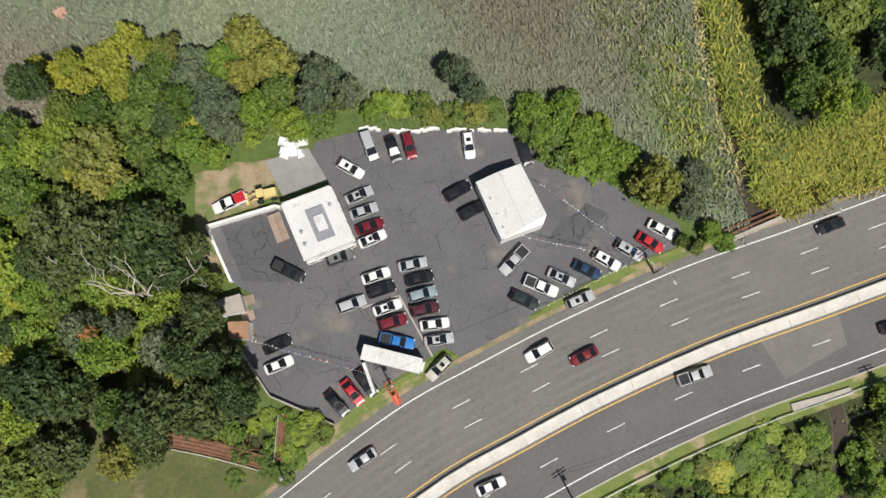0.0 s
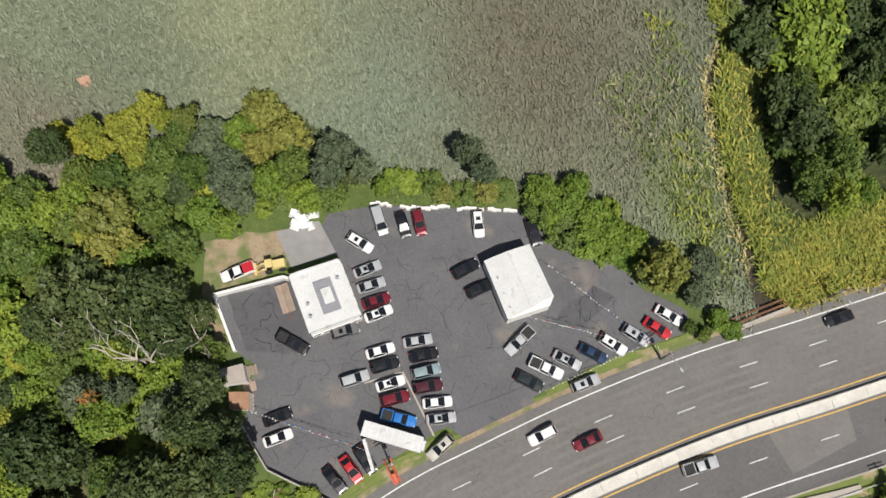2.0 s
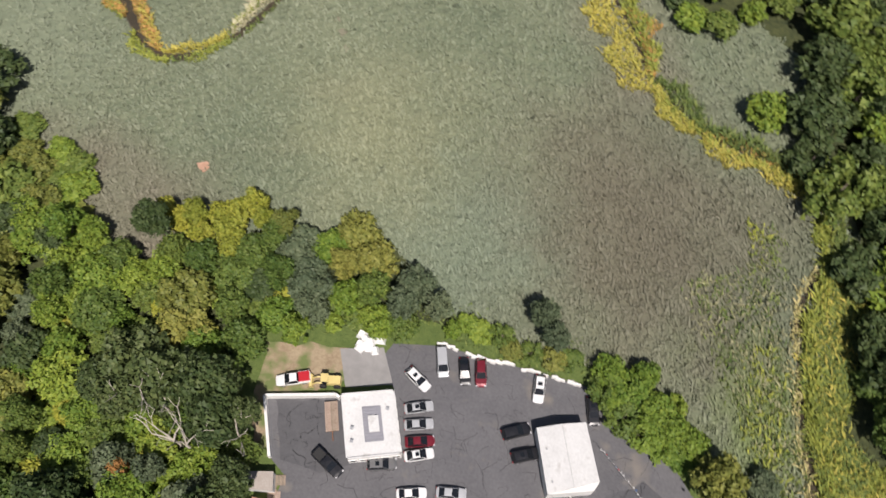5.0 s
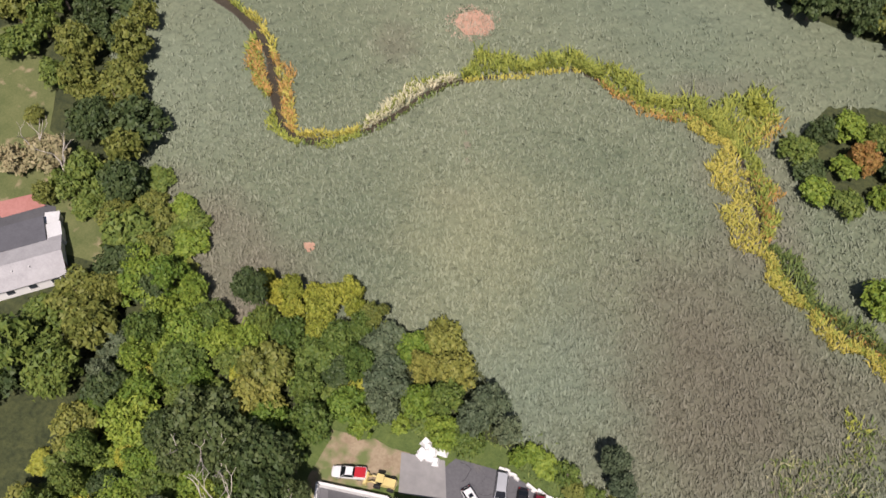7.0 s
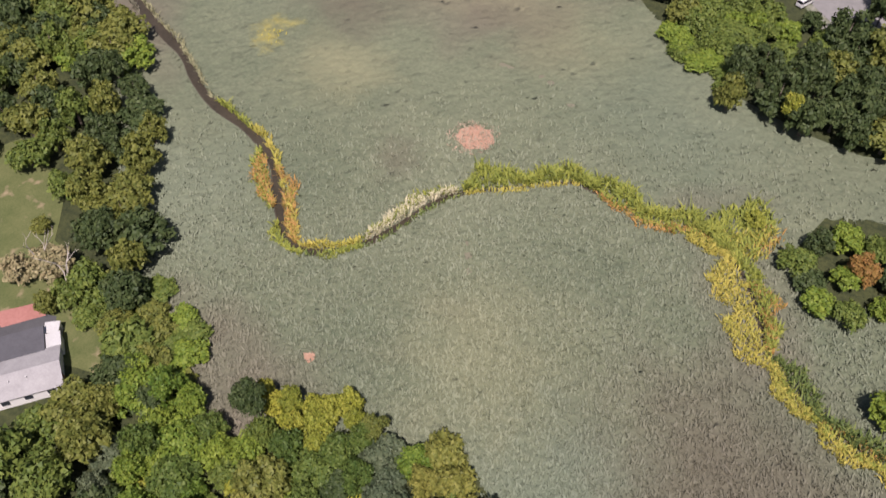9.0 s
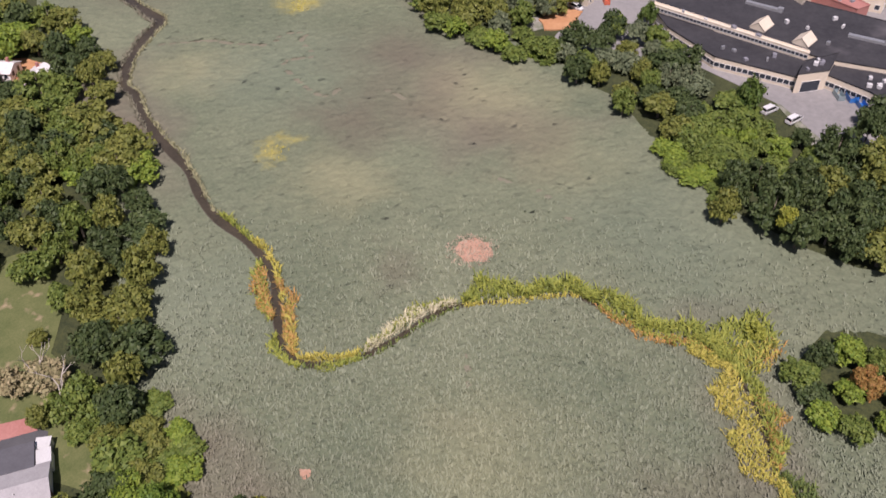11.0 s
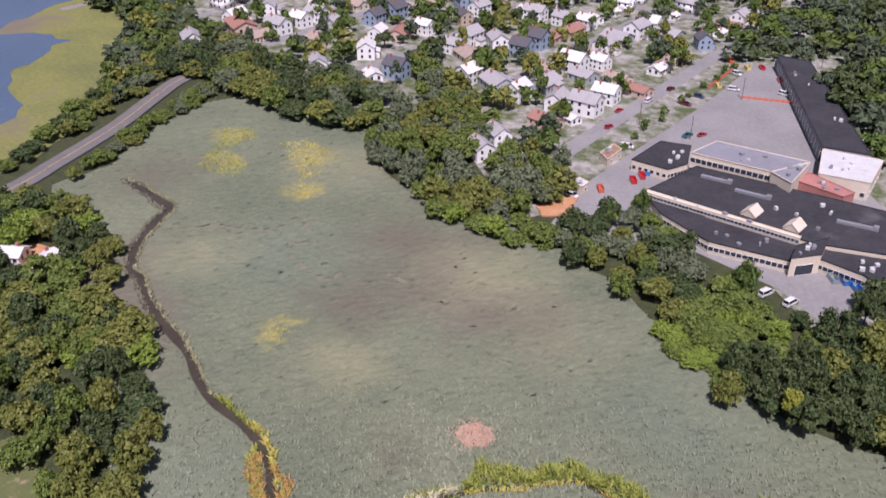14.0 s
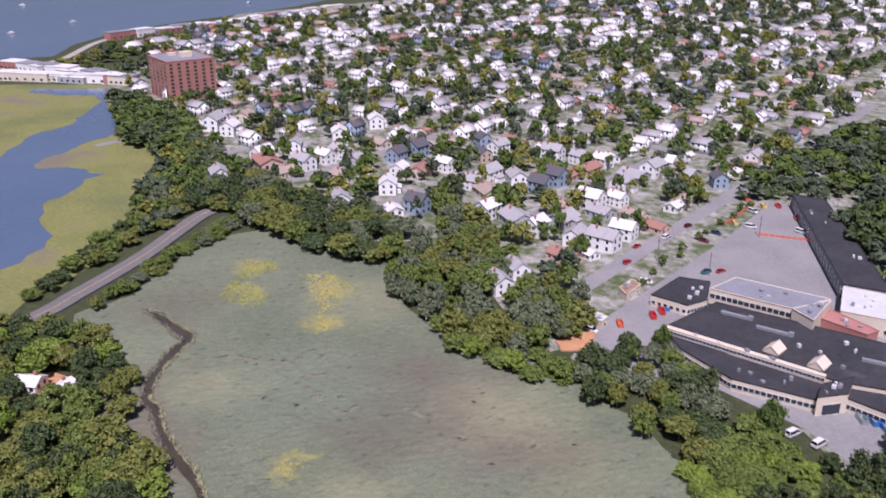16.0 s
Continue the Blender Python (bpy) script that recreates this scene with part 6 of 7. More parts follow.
POLES = [(35.1, 18.4), (-8.0, 1.7), (-25.1, -11.5), (63.3, 28.5), (19.9, -17.1), (69.9, -2.8)]
for k, (x, y) in enumerate(POLES):
    utility_pole(x, y, (8.5, 8.5, 8, 7, 10, 10, 10)[k], (30, 35, 40, 20, 30, 15, 30)[k], arm=(2.6, 0, 0, 1.8, 0, 0, 0)[k], arm_turn=-60)


def wire(a, b, za, zb, sag=0.8, r=0.02, name="overhead_wire", mat_=wire_black, label="thin black overhead wire"):
    pts = [(a[0] + (b[0] - a[0]) * f, a[1] + (b[1] - a[1]) * f, za + (zb - za) * f - sag * 4 * f * (1 - f)) for f in [k / 14 for k in range(15)]]
    return tagged(part(name, Shape().tube(pts, r, r, 4), mat_), label, "wire")


wire(POLES[1], POLES[0], 7.8, 7.8), wire(POLES[1], POLES[2], 7.6, 7.4), wire(POLES[0], POLES[3], 7.8, 6.6), wire(POLES[4], POLES[5], 9.4, 9.4), wire(POLES[4], POLES[5], 8.4, 8.4, 1.1)
wire(POLES[0], GARAGE[4], 7.0, 4.2, 0.5), wire(POLES[1], (-32.2, 10.4), 7.0, 3.5, 0.6)


def pennants(a, b, za, zb, seed):
    t = tagged(new("pennant_string"), "string of small white, blue and red pennants", "pennants")
    r = random.Random(seed)
    n = int(math.dist(a, b) / 0.55)
    part("cord", Shape().tube([(a[0], a[1], za), ((a[0] + b[0]) / 2, (a[1] + b[1]) / 2, (za + zb) / 2 - 0.5), (b[0], b[1], zb)], 0.012, 0.012, 4), white_wall, t)
    flag = {c: Shape().add([(-0.16, 0, 0), (0.16, 0, 0), (0, 0.1, -0.4), (-0.16, 0.015, 0), (0.16, 0.015, 0), (0, 0.115, -0.4)], [(0, 2, 1), (3, 4, 5), (0, 1, 4, 3), (1, 2, 5, 4), (2, 0, 3, 5)]).mesh("pennant", m) for c, m in ((0, white_wall), (1, BODY["blue"]), (2, BODY["red"]))}
    turn = math.degrees(math.atan2(b[1] - a[1], b[0] - a[0]))
    for k in range(n):
        f = (k + 0.5) / n
        ob = part("pennant", flag[r.choice((0, 0, 0, 1, 0, 2))], None, t)
        ob.matrix_basis = pose(a[0] + (b[0] - a[0]) * f, a[1] + (b[1] - a[1]) * f, za + (zb - za) * f - 0.5 * 4 * f * (1 - f) * 0.5, r.uniform(-50, 50), 0, turn)


pennants((-32.2, 10.6), (-11.9, 4.0), 2.6, 3.0, 1)
pennants((16.9, 33.2), (34.9, 18.8), 4.0, 4.0, 2)
pennants((11.3, 25.3), (25.4, 21.8), 4.0, 3.2, 3)
pennants((16.2, 13.2), (33.7, 21.2), 1.4, 1.4, 4)
setting("painted_line", ribbon(np.array([(-6.5, 16.4), (-1.4, 6.3)]), -0.14, 0.14, 0.1, 0.19, ribbon(np.array([(-12.6, 14.6), (-6.7, 16.3)]), -0.12, 0.12, 0.1, 0.185)), old_concrete, "pale low concrete strip between parked cars", "kerb")
# cracks and patches in the yard
cr = random.Random(21)
cracks = Shape()
for k in range(280):
    x, y = cr.uniform(-36, 28), cr.uniform(0, 42)
    a = cr.choice((22, 112, 67, 157, 22, 112)) + cr.uniform(-12, 12)
    pts = [(x, y)]
    for _ in range(cr.randint(3, 9)):
        a += cr.gauss(0, 15) + cr.choice((0, 0, 0, 0, 80, -80))
        pts.append((pts[-1][0] + 0.7 * math.cos(radians(a)), pts[-1][1] + 0.7 * math.sin(radians(a))))
    if all(within(np.array(pts), LOT)):
        w = cr.choice((0.02, 0.028, 0.042))
        ribbon(np.array(pts), -w, w, 0.1, 0.127, cracks)
tagged(part("tar_seams", cracks, tar), "dark tar-filled cracks in the asphalt", "cracks", "", "stuff")
roadcracks = Shape()
for k in range(26):
    s, o = cr.uniform(45, 160), cr.choice((cr.uniform(2.5, 12.5), cr.uniform(-9, -2.5)))
    pts = [along(s, o)[:2]]
    for _ in range(cr.randint(5, 14)):
        s, o = s + cr.uniform(0.0, 1.6) * cr.choice((0.1, 1)), o + cr.uniform(-0.5, 0.6)
        if not (2 < o < 13 or -9.2 < o < -2):
            break
        pts.append(along(s, o)[:2])
    if len(pts) > 3:
        ribbon(np.array(pts), -0.02, 0.02, 0.12, 0.136, roadcracks)
tagged(part("road_cracks", roadcracks, tar), "thin dark cracks in the highway", "cracks", "", "stuff")
for poly in ([(50.7, 7.9), (64.1, 11.6), (65.2, 5.7), (54.7, 0.5)], [(47.4, 19.2), (53.2, 21.8), (58.9, 14.1), (55.0, 12.0)]):
    setting("road_patch", Shape().prism(poly, 0.08, 0.134), patched_asphalt, "paler resurfaced stretch of highway", "road")
setting("asphalt_patch", Shape().prism(rough_edge([(19.7, 26.9), (25.1, 30.5), (28.3, 28.9), (22.8, 23.9), (17.2, 23.2)], 2, 0.3), 0.05, 0.127), dark_asphalt, "darker asphalt patch", "pavement")
setting("asphalt_patch", Shape().prism(rough_edge([(-35.5, 28.9), (-25.3, 31.3), (-19.8, 22.3), (-25.3, 19.3), (-31.8, 19.6)], 2, 0.2), 0.05, 0.127), dark_asphalt, "newer dark asphalt patch", "pavement")


# ---- house beside the western woods ----
def gable(shape, x0, x1, y0, y1, z0, rise, over=0.4, thick=0.15):
    """Roof slabs with the ridge along x, and the gables under it."""
    ym = (y0 + y1) / 2
    for ye, s in ((y0 - over, 1), (y1 + over, -1)):
        drop = rise * over / (ym - y0)
        q = [(x0 - over, ye, z0 - drop), (x1 + over, ye, z0 - drop), (x1 + over, ym, z0 + rise), (x0 - over, ym, z0 + rise)]
        shape.add(q + [(a, b, c + thick) for a, b, c in q], [(0, 1, 2, 3), (7, 6, 5, 4), (0, 4, 5, 1), (1, 5, 6, 2), (2, 6, 7, 3), (3, 7, 4, 0)])
    return shape


HOUSE_RND = random.Random(17)
SIDING = [surface("siding_" + n, [x * 0.92 for x in c], c, 0.3, 0.75, 0.01, 2.0) for n, c in (("white", (0.86, 0.85, 0.83)), ("cream", (0.68, 0.62, 0.5)), ("grey", (0.42, 0.44, 0.46)), ("blue", (0.3, 0.38, 0.47)), ("tan", (0.5, 0.4, 0.3)), ("pink", (0.62, 0.45, 0.37)))]
SHINGLE = [surface("shingle_" + n, [x * 0.85 for x in c], [x * 1.15 for x in c], 0.5, 0.9, 0.02, 3.0) for n, c in (("grey", (0.36, 0.35, 0.35)), ("dark", (0.1, 0.1, 0.11)), ("brown", (0.36, 0.28, 0.23)), ("red", (0.33, 0.17, 0.13)), ("pale", (0.64, 0.62, 0.6)))]


def house_proto(w, d, h, rise, wall, roof, wing, label):
    t = root("house", pose(0, 0, -50), label, "house", "houses")
    ws = Shape().box(0, 0, 0, w, d, h)
    for sx in (-1, 1):
        ws.add([(sx * w / 2, -d / 2, h), (sx * w / 2, d / 2, h), (sx * w / 2, 0, h + rise), (sx * (w / 2 - 0.2), -d / 2, h), (sx * (w / 2 - 0.2), d / 2, h), (sx * (w / 2 - 0.2), 0, h + rise)], [(0, 1, 2), (5, 4, 3), (0, 2, 5, 3), (1, 4, 5, 2)])
    part("wall", ws, SIDING[wall], t)
    part("roof", gable(Shape(), -w / 2, w / 2, -d / 2, d / 2, h, rise), SHINGLE[roof], t)
    if wing:
        ww, wd, wh = wing
        part("wing", Shape().box(w * 0.12, -d / 2 - wd / 2, 0, ww, wd, wh), SIDING[wall], t)
        pr = Shape().add([(w * 0.12 - ww / 2 - 0.3, -d / 2 - wd - 0.3, wh), (w * 0.12 + ww / 2 + 0.3, -d / 2 - wd - 0.3, wh), (w * 0.12 + ww / 2 + 0.3, -d / 2, wh + 0.7), (w * 0.12 - ww / 2 - 0.3, -d / 2, wh + 0.7)], [(0, 1, 2, 3)])
        pr.add([(x, y, z + 0.15) for x, y, z in pr.v[:4]], [(0, 3, 2, 1)])
        part("porch_roof", pr, SHINGLE[roof], t)
    part("chimney", Shape().box(w * 0.25, d * 0.12, h, 0.7, 0.7, rise + 1.0), brick_red, t)
    win = Shape().box(0, 0, 0, 1.0, 0.12, 1.4).mesh("window", window_glass)
    rows = (1.0,) if h < 4 else (1.0, 3.7)
    for z in rows:
        for sy in (-1, 1):
            for f in (-0.3, 0.05, 0.33):
                part("window", win, None, t).location = (f * w, sy * d / 2, z)
        for sx in (-1, 1):
            for f in (-0.22, 0.22):
                o = part("window", win, None, t)
                o.location, o.rotation_euler = (sx * w / 2, f * d, z), (0, 0, radians(90))
    part("door", Shape().box(-0.12 * w, -d / 2 - 0.02, 0, 1.0, 0.14, 2.1), SHINGLE[3], t)
    return t


PROTO = [
    house_proto(11, 8, 5.6, 2.6, 0, 0, (5, 2.4, 2.7), "two-storey white house with grey gabled roof"), house_proto(12, 8.5, 3.0, 2.0, 1, 2, None, "low cream bungalow with brown gabled roof"),
    house_proto(9, 7.5, 5.8, 2.8, 3, 1, (6, 2.2, 2.7), "two-storey blue-grey house with dark roof"), house_proto(13, 8, 3.0, 1.8, 5, 3, None, "long low pinkish house with red-brown roof"),
    house_proto(10, 8, 5.6, 2.6, 0, 4, (6, 2.2, 2.7), "two-storey white house with pale roof"), house_proto(12, 9, 3.2, 2.2, 2, 0, (4, 2, 2.5), "grey single-storey house with grey gabled roof"),
    house_proto(11, 7.5, 5.6, 2.4, 4, 1, None, "two-storey tan house with dark roof"), house_proto(7, 6, 2.6, 1.4, 0, 4, None, "small white garage with pale gabled roof"),
]
FIRST = {}  # where the first house of each kind stands: the others are its copies


FAR = {}
PIECES = []
for t in PROTO:
    rows = []
    for o in t.children:
        me = o.data
        v = np.array([(o.matrix_basis @ p.co)[:] for p in me.vertices])
        f = np.array([(p.vertices[0], p.vertices[k], p.vertices[k + 1]) for p in me.polygons for k in range(1, len(p.vertices) - 1)])
        rows.append((me.materials[0].name, v, f))
    PIECES.append(rows)


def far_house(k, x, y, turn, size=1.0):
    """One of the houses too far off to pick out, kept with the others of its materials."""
    c, s = math.cos(radians(turn)), math.sin(radians(turn))
    for name, v, f in PIECES[k]:
        q = v * size
        FAR.setdefault(name, []).append((np.stack([c * q[:, 0] - s * q[:, 1] + x, s * q[:, 0] + c * q[:, 1] + y, q[:, 2] + 0.05], 1), f))


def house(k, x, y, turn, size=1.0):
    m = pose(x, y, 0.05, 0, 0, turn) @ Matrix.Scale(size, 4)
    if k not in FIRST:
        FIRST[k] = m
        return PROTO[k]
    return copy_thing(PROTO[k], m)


def line_of(a, b):
    return math.degrees(math.atan2(b[1] - a[1], b[0] - a[0]))


# streets: one along the factory yard, the rest in a grid behind it
S0, S1 = (-97.6, 296.1), (-67.0, 460.1)
GRID = line_of(S0, S1)
ux, uy = math.cos(radians(GRID)), math.sin(radians(GRID))
street_line = np.array([(S0[0] + ux * s, S0[1] + uy * s) for s in range(-4, 430, 8)])
setting("street", ribbon(street_line, -4.0, 4.0, 0.0, 0.12), pale_asphalt, "sun-bleached grey residential street", "road")


def at_grid(s, o):
    """Metres along the street from its near end and to its left."""
    return S0[0] + ux * s - uy * o, S0[1] + uy * s + ux * o


for o in (62, 128, 196, 268, 344):
    setting("street", ribbon(np.array([at_grid(s, o) for s in np.arange(30 - o * 0.1, 900, 8)]), -3.2, 3.2, 0.0, 0.11), pale_asphalt, "sun-bleached grey residential street", "road")
for s in (210, 360, 520):
    setting("street", ribbon(np.array([at_grid(s, o) for o in np.arange(6, 420, 8)]), -3.2, 3.2, 0.0, 0.105), pale_asphalt, "sun-bleached grey cross street", "road")
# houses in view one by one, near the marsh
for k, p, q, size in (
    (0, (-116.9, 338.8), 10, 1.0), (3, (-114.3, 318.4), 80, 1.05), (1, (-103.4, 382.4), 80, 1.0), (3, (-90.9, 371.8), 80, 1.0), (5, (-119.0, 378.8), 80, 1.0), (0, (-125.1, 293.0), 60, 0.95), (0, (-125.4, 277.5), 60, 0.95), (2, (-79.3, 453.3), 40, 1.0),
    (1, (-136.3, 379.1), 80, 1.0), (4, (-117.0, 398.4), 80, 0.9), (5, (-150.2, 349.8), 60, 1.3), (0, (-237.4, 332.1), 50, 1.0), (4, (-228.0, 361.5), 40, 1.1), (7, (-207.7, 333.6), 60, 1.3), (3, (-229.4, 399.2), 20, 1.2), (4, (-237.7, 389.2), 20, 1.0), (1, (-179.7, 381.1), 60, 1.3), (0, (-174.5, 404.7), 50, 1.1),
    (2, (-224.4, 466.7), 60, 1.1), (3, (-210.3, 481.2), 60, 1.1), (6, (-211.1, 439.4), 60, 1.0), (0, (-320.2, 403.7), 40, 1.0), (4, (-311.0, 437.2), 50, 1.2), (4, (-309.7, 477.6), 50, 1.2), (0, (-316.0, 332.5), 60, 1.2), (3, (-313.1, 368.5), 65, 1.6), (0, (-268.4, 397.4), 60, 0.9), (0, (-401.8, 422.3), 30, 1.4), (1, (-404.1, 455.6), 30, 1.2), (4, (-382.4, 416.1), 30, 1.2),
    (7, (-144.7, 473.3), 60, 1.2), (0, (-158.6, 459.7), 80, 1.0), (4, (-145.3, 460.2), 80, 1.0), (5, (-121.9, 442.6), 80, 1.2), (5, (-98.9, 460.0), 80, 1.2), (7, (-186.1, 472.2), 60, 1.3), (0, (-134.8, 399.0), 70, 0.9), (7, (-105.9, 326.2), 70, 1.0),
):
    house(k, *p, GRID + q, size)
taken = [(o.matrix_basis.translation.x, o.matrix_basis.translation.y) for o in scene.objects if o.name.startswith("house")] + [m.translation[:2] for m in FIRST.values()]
yard_poly = [(-87.3, 268.1), (-93.5, 304.3), (-86.5, 387.8), (-67.0, 460.1), (-21.7, 477.9), (14.3, 347.3), (20.0, 244.5)]
shore = [(-434.3, 430.2), (-578.2, 501.3), (-653.9, 605.1), (-720.7, 588.1), (-765.6, 864.6), (-684.2, 1117.8), (-732.1, 2129.4), (-148.2, 3445.5), (365.1, 2317.4), (131.0, 976.5), (-16.3, 805.3), (-38.6, 511.9), (-71.3, 441.9), (-87.9, 363.5), (-95.9, 302.4), (-115.4, 285.7), (-155.0, 327.2), (-185.6, 340.7), (-216.7, 319.4), (-282.9, 343.8)]
hr = random.Random(33)
town_lots = []
for o in list(range(14, 420, 32)) + list(range(420, 1500, 38)):
    for s in range(-120, 1500, 16):
        oo = o + hr.uniform(-2, 2)
        p = at_grid(s + hr.uniform(-3, 3), oo)
        if within(np.array([p]), shore)[0] and not within(np.array([p]), yard_poly)[0]:
            town_lots.append(p)
for o in range(-40, -700, -36):
    for s in range(150, 1500, 17):
        p = at_grid(s + hr.uniform(-3, 3), o + hr.uniform(-3, 3))
        if within(np.array([p]), shore)[0] and not within(np.array([p]), yard_poly)[0]:
            town_lots.append(p)
made = 0
for p in town_lots:
    d = math.hypot(*p)
    if any((p[0] - a) ** 2 + (p[1] - b) ** 2 < 12**2 for a, b in taken):
        continue
    if hr.random() < (0.64 if d < 750 else 0.46 if d < 1100 else 0.3):
        build = house if d < 520 and made < 110 else far_house
        build(hr.choice((0, 0, 1, 2, 3, 4, 4, 5, 7, 7, 0, 4)), *p, GRID + hr.choice((0, 90, 90, 180)) + hr.uniform(-4, 4), hr.uniform(0.95, 1.25) if d < 900 else hr.uniform(1.1, 1.6))
        made += build is house
    else:
        # town trees: the grey kinds stand in for haze over the far quarter
        tree(p[0], p[1], hr.uniform(5.0, 8.5), hr.uniform(9, 15), hr.choice(["green", "dark", "grey", "olive", "grey", "dark"]), "far")
    for _ in range(3 if d < 520 else 2 if d < 700 else 1 if d < 1100 else 0):
        if hr.random() < 0.8:
            q = (p[0] + hr.uniform(-12, 12), p[1] + hr.choice((-1, 1)) * hr.uniform(8, 14))
            tree(q[0], q[1], hr.uniform(3, 6.8), hr.uniform(6, 14), hr.choice(["green", "olive", "green", "grey"]), "far")
for name, lots in FAR.items():
    n, vs, fs = 0, [], []
    for v, f in lots:
        vs.append(v), fs.append(f + n)
        n += len(v)
    cloud("far_houses", np.vstack(vs), np.vstack(fs), bpy.data.materials[name], "gabled houses of the far residential quarter", "houses")


def roof_slab(shape, a, b, c, d, thick=0.2):
    """A sloping roof plane through four corners."""
    n = (Vector(b) - Vector(a)).cross(Vector(c) - Vector(a)).normalized() * thick
    q = [Vector(p) for p in (a, b, c, d)]
    return shape.add([p for p in q] + [p - n for p in q], [(0, 1, 2, 3), (7, 6, 5, 4), (0, 4, 5, 1), (1, 5, 6, 2), (2, 6, 7, 3), (3, 7, 4, 0)])


lodge = root("house", pose(-104.6, 40.6, 0.05, 0, 0, 46.5), "grey-roofed house with dark flat wing and white porch by the woods", "house")
part("wall", Shape().box(-6.5, 0, 0, 21, 8.4, 3.1), SIDING[0], lodge)
main_roof = Shape()
for e in (-1, 1):
    q = [(-17.4, e * 4.7, 3.0), (4.5, e * 4.7, 3.0), (4.5, 0, 4.6), (-17.4, 0, 4.6)]
    roof_slab(main_roof, *(q if e < 0 else q[::-1]))
part("roof", main_roof, SHINGLE[0], lodge, "pale grey shingle roof")
for gx in (-16.9, 3.9):
    part("gable", Shape().add([(gx, -4.2, 3.0), (gx, 4.2, 3.0), (gx, 0, 4.5), (gx + 0.2, -4.2, 3.0), (gx + 0.2, 4.2, 3.0), (gx + 0.2, 0, 4.5)], [(0, 2, 1), (3, 4, 5), (0, 1, 4, 3), (1, 2, 5, 4), (2, 0, 3, 5)]), SIDING[0], lodge)
part("wing", Shape().box(-5.5, 7.0, 0, 14, 5.6, 3.0), SIDING[0], lodge)
part("wing_roof", Shape().box(-5.5, 7.1, 3.0, 14.6, 6.0, 0.28, 0, (0.99, 0.97)), SHINGLE[1], lodge, "dark flat wing roof")
part("porch", Shape().box(3.2, 6.2, 0, 2.4, 3.6, 2.6), SIDING[0], lodge)
part("porch_roof", Shape().box(3.2, 6.2, 2.6, 2.7, 4.0, 0.16), white_roof, lodge, "white porch roof")
part("chimney", Shape().box(-8.0, 1.2, 3.4, 0.8, 0.8, 1.9).box(-8.0, 1.2, 5.3, 0.95, 0.95, 0.12), brick_red, lodge)
for k in range(3):
    part("vent", Shape().tube([(-1.5 - 3.1 * k, -1.6, 3.7), (-1.5 - 3.1 * k, -1.6, 4.5)], 0.14, 0.14, 6), white_roof, lodge)
for k in range(5):
    win = part("window", Shape().box(-14 + 4 * k, -4.2, 1.0, 1.4, 0.12, 1.2), window_glass, lodge)
    part("sill", Shape().box(-14 + 4 * k, -4.26, 0.9, 1.6, 0.2, 0.08), white_wall, win)
part("door", Shape().box(3.98, -1.2, 0.05, 0.14, 1.0, 2.05), SHINGLE[3], lodge)
garden_shed = root("garden_shed", pose(-109.8, 49.6, 0.05, 0, 0, 35), "small white garden shed with flat roof", "shed")
part("wall", Shape().box(0, 0, 0, 2.6, 2.4, 2.1), white_wall, garden_shed)
part("roof", Shape().box(0, 0, 2.1, 2.9, 2.7, 0.14, 0, (0.98, 0.98)), white_roof, garden_shed)
part("door", Shape().box(1.31, 0, 0, 0.06, 0.9, 1.8), SHINGLE[0], garden_shed)
setting("patio", Shape().prism([(-124.5, 47.4), (-118.4, 53.4), (-114.5, 52.0), (-120.2, 45.8)], -0.3, 0.12), brick_red, "weathered brick patio beside the house", "pavement")
w1 = house(7, *(-222.0, 142.5), 20, 1.15)
w2 = house(7, *(-209.5, 144.5), 100, 1.1)
setting("patio", Shape().prism([(-236.0, 146.0), (-224.1, 152.6), (-212.5, 153.0), (-205.3, 144.3), (-209.0, 138.0), (-230.0, 134.0)], -0.3, 0.13), orange_dirt, "reddish paved yard beside a white house", "pavement")
setting("house_lawn", Shape().prism(rough_edge([(-165.6, 79.8), (-155.3, 87.3), (-136.7, 80.3), (-127.2, 68.4), (-99.1, 53.7), (-94.9, 47.3), (-105.1, 44.9), (-107.4, 32.8), (-123.0, 27.5)], 4, 1.0), -0.3, 0.08), lawn, "lawn around a house by the woods", "grass")
setting("driveway", Shape().prism([(-129.2, 39.8), (-116.0, 51.8), (-112.6, 52.8), (-109.7, 49.8), (-124.2, 35.1)], -0.3, 0.11), dark_asphalt, "dark asphalt driveway", "pavement")

# far road on an embankment
FARROAD = smooth([(-262.0, 110.0), (-262.4, 175.9), (-265.0, 194.3), (-268.6, 216.7), (-273.0, 238.5), (-281.4, 266.3), (-287.5, 289.6), (-286.0, 306.0), (-280.0, 320.0)], 6)
setting("far_road", ribbon(FARROAD, -4.3, 4.3, 0.0, 0.9), patched_asphalt, "grey two-lane road on a low bank", "road")
setting("centre_line", ribbon(FARROAD, -0.12, 0.12, 0.5, 0.93), yellow_line, "yellow centre line", "road marking")
guardrail(shifted(FARROAD, 4.0 + 0 * FARROAD[:, 0]), "guardrail along the far road")

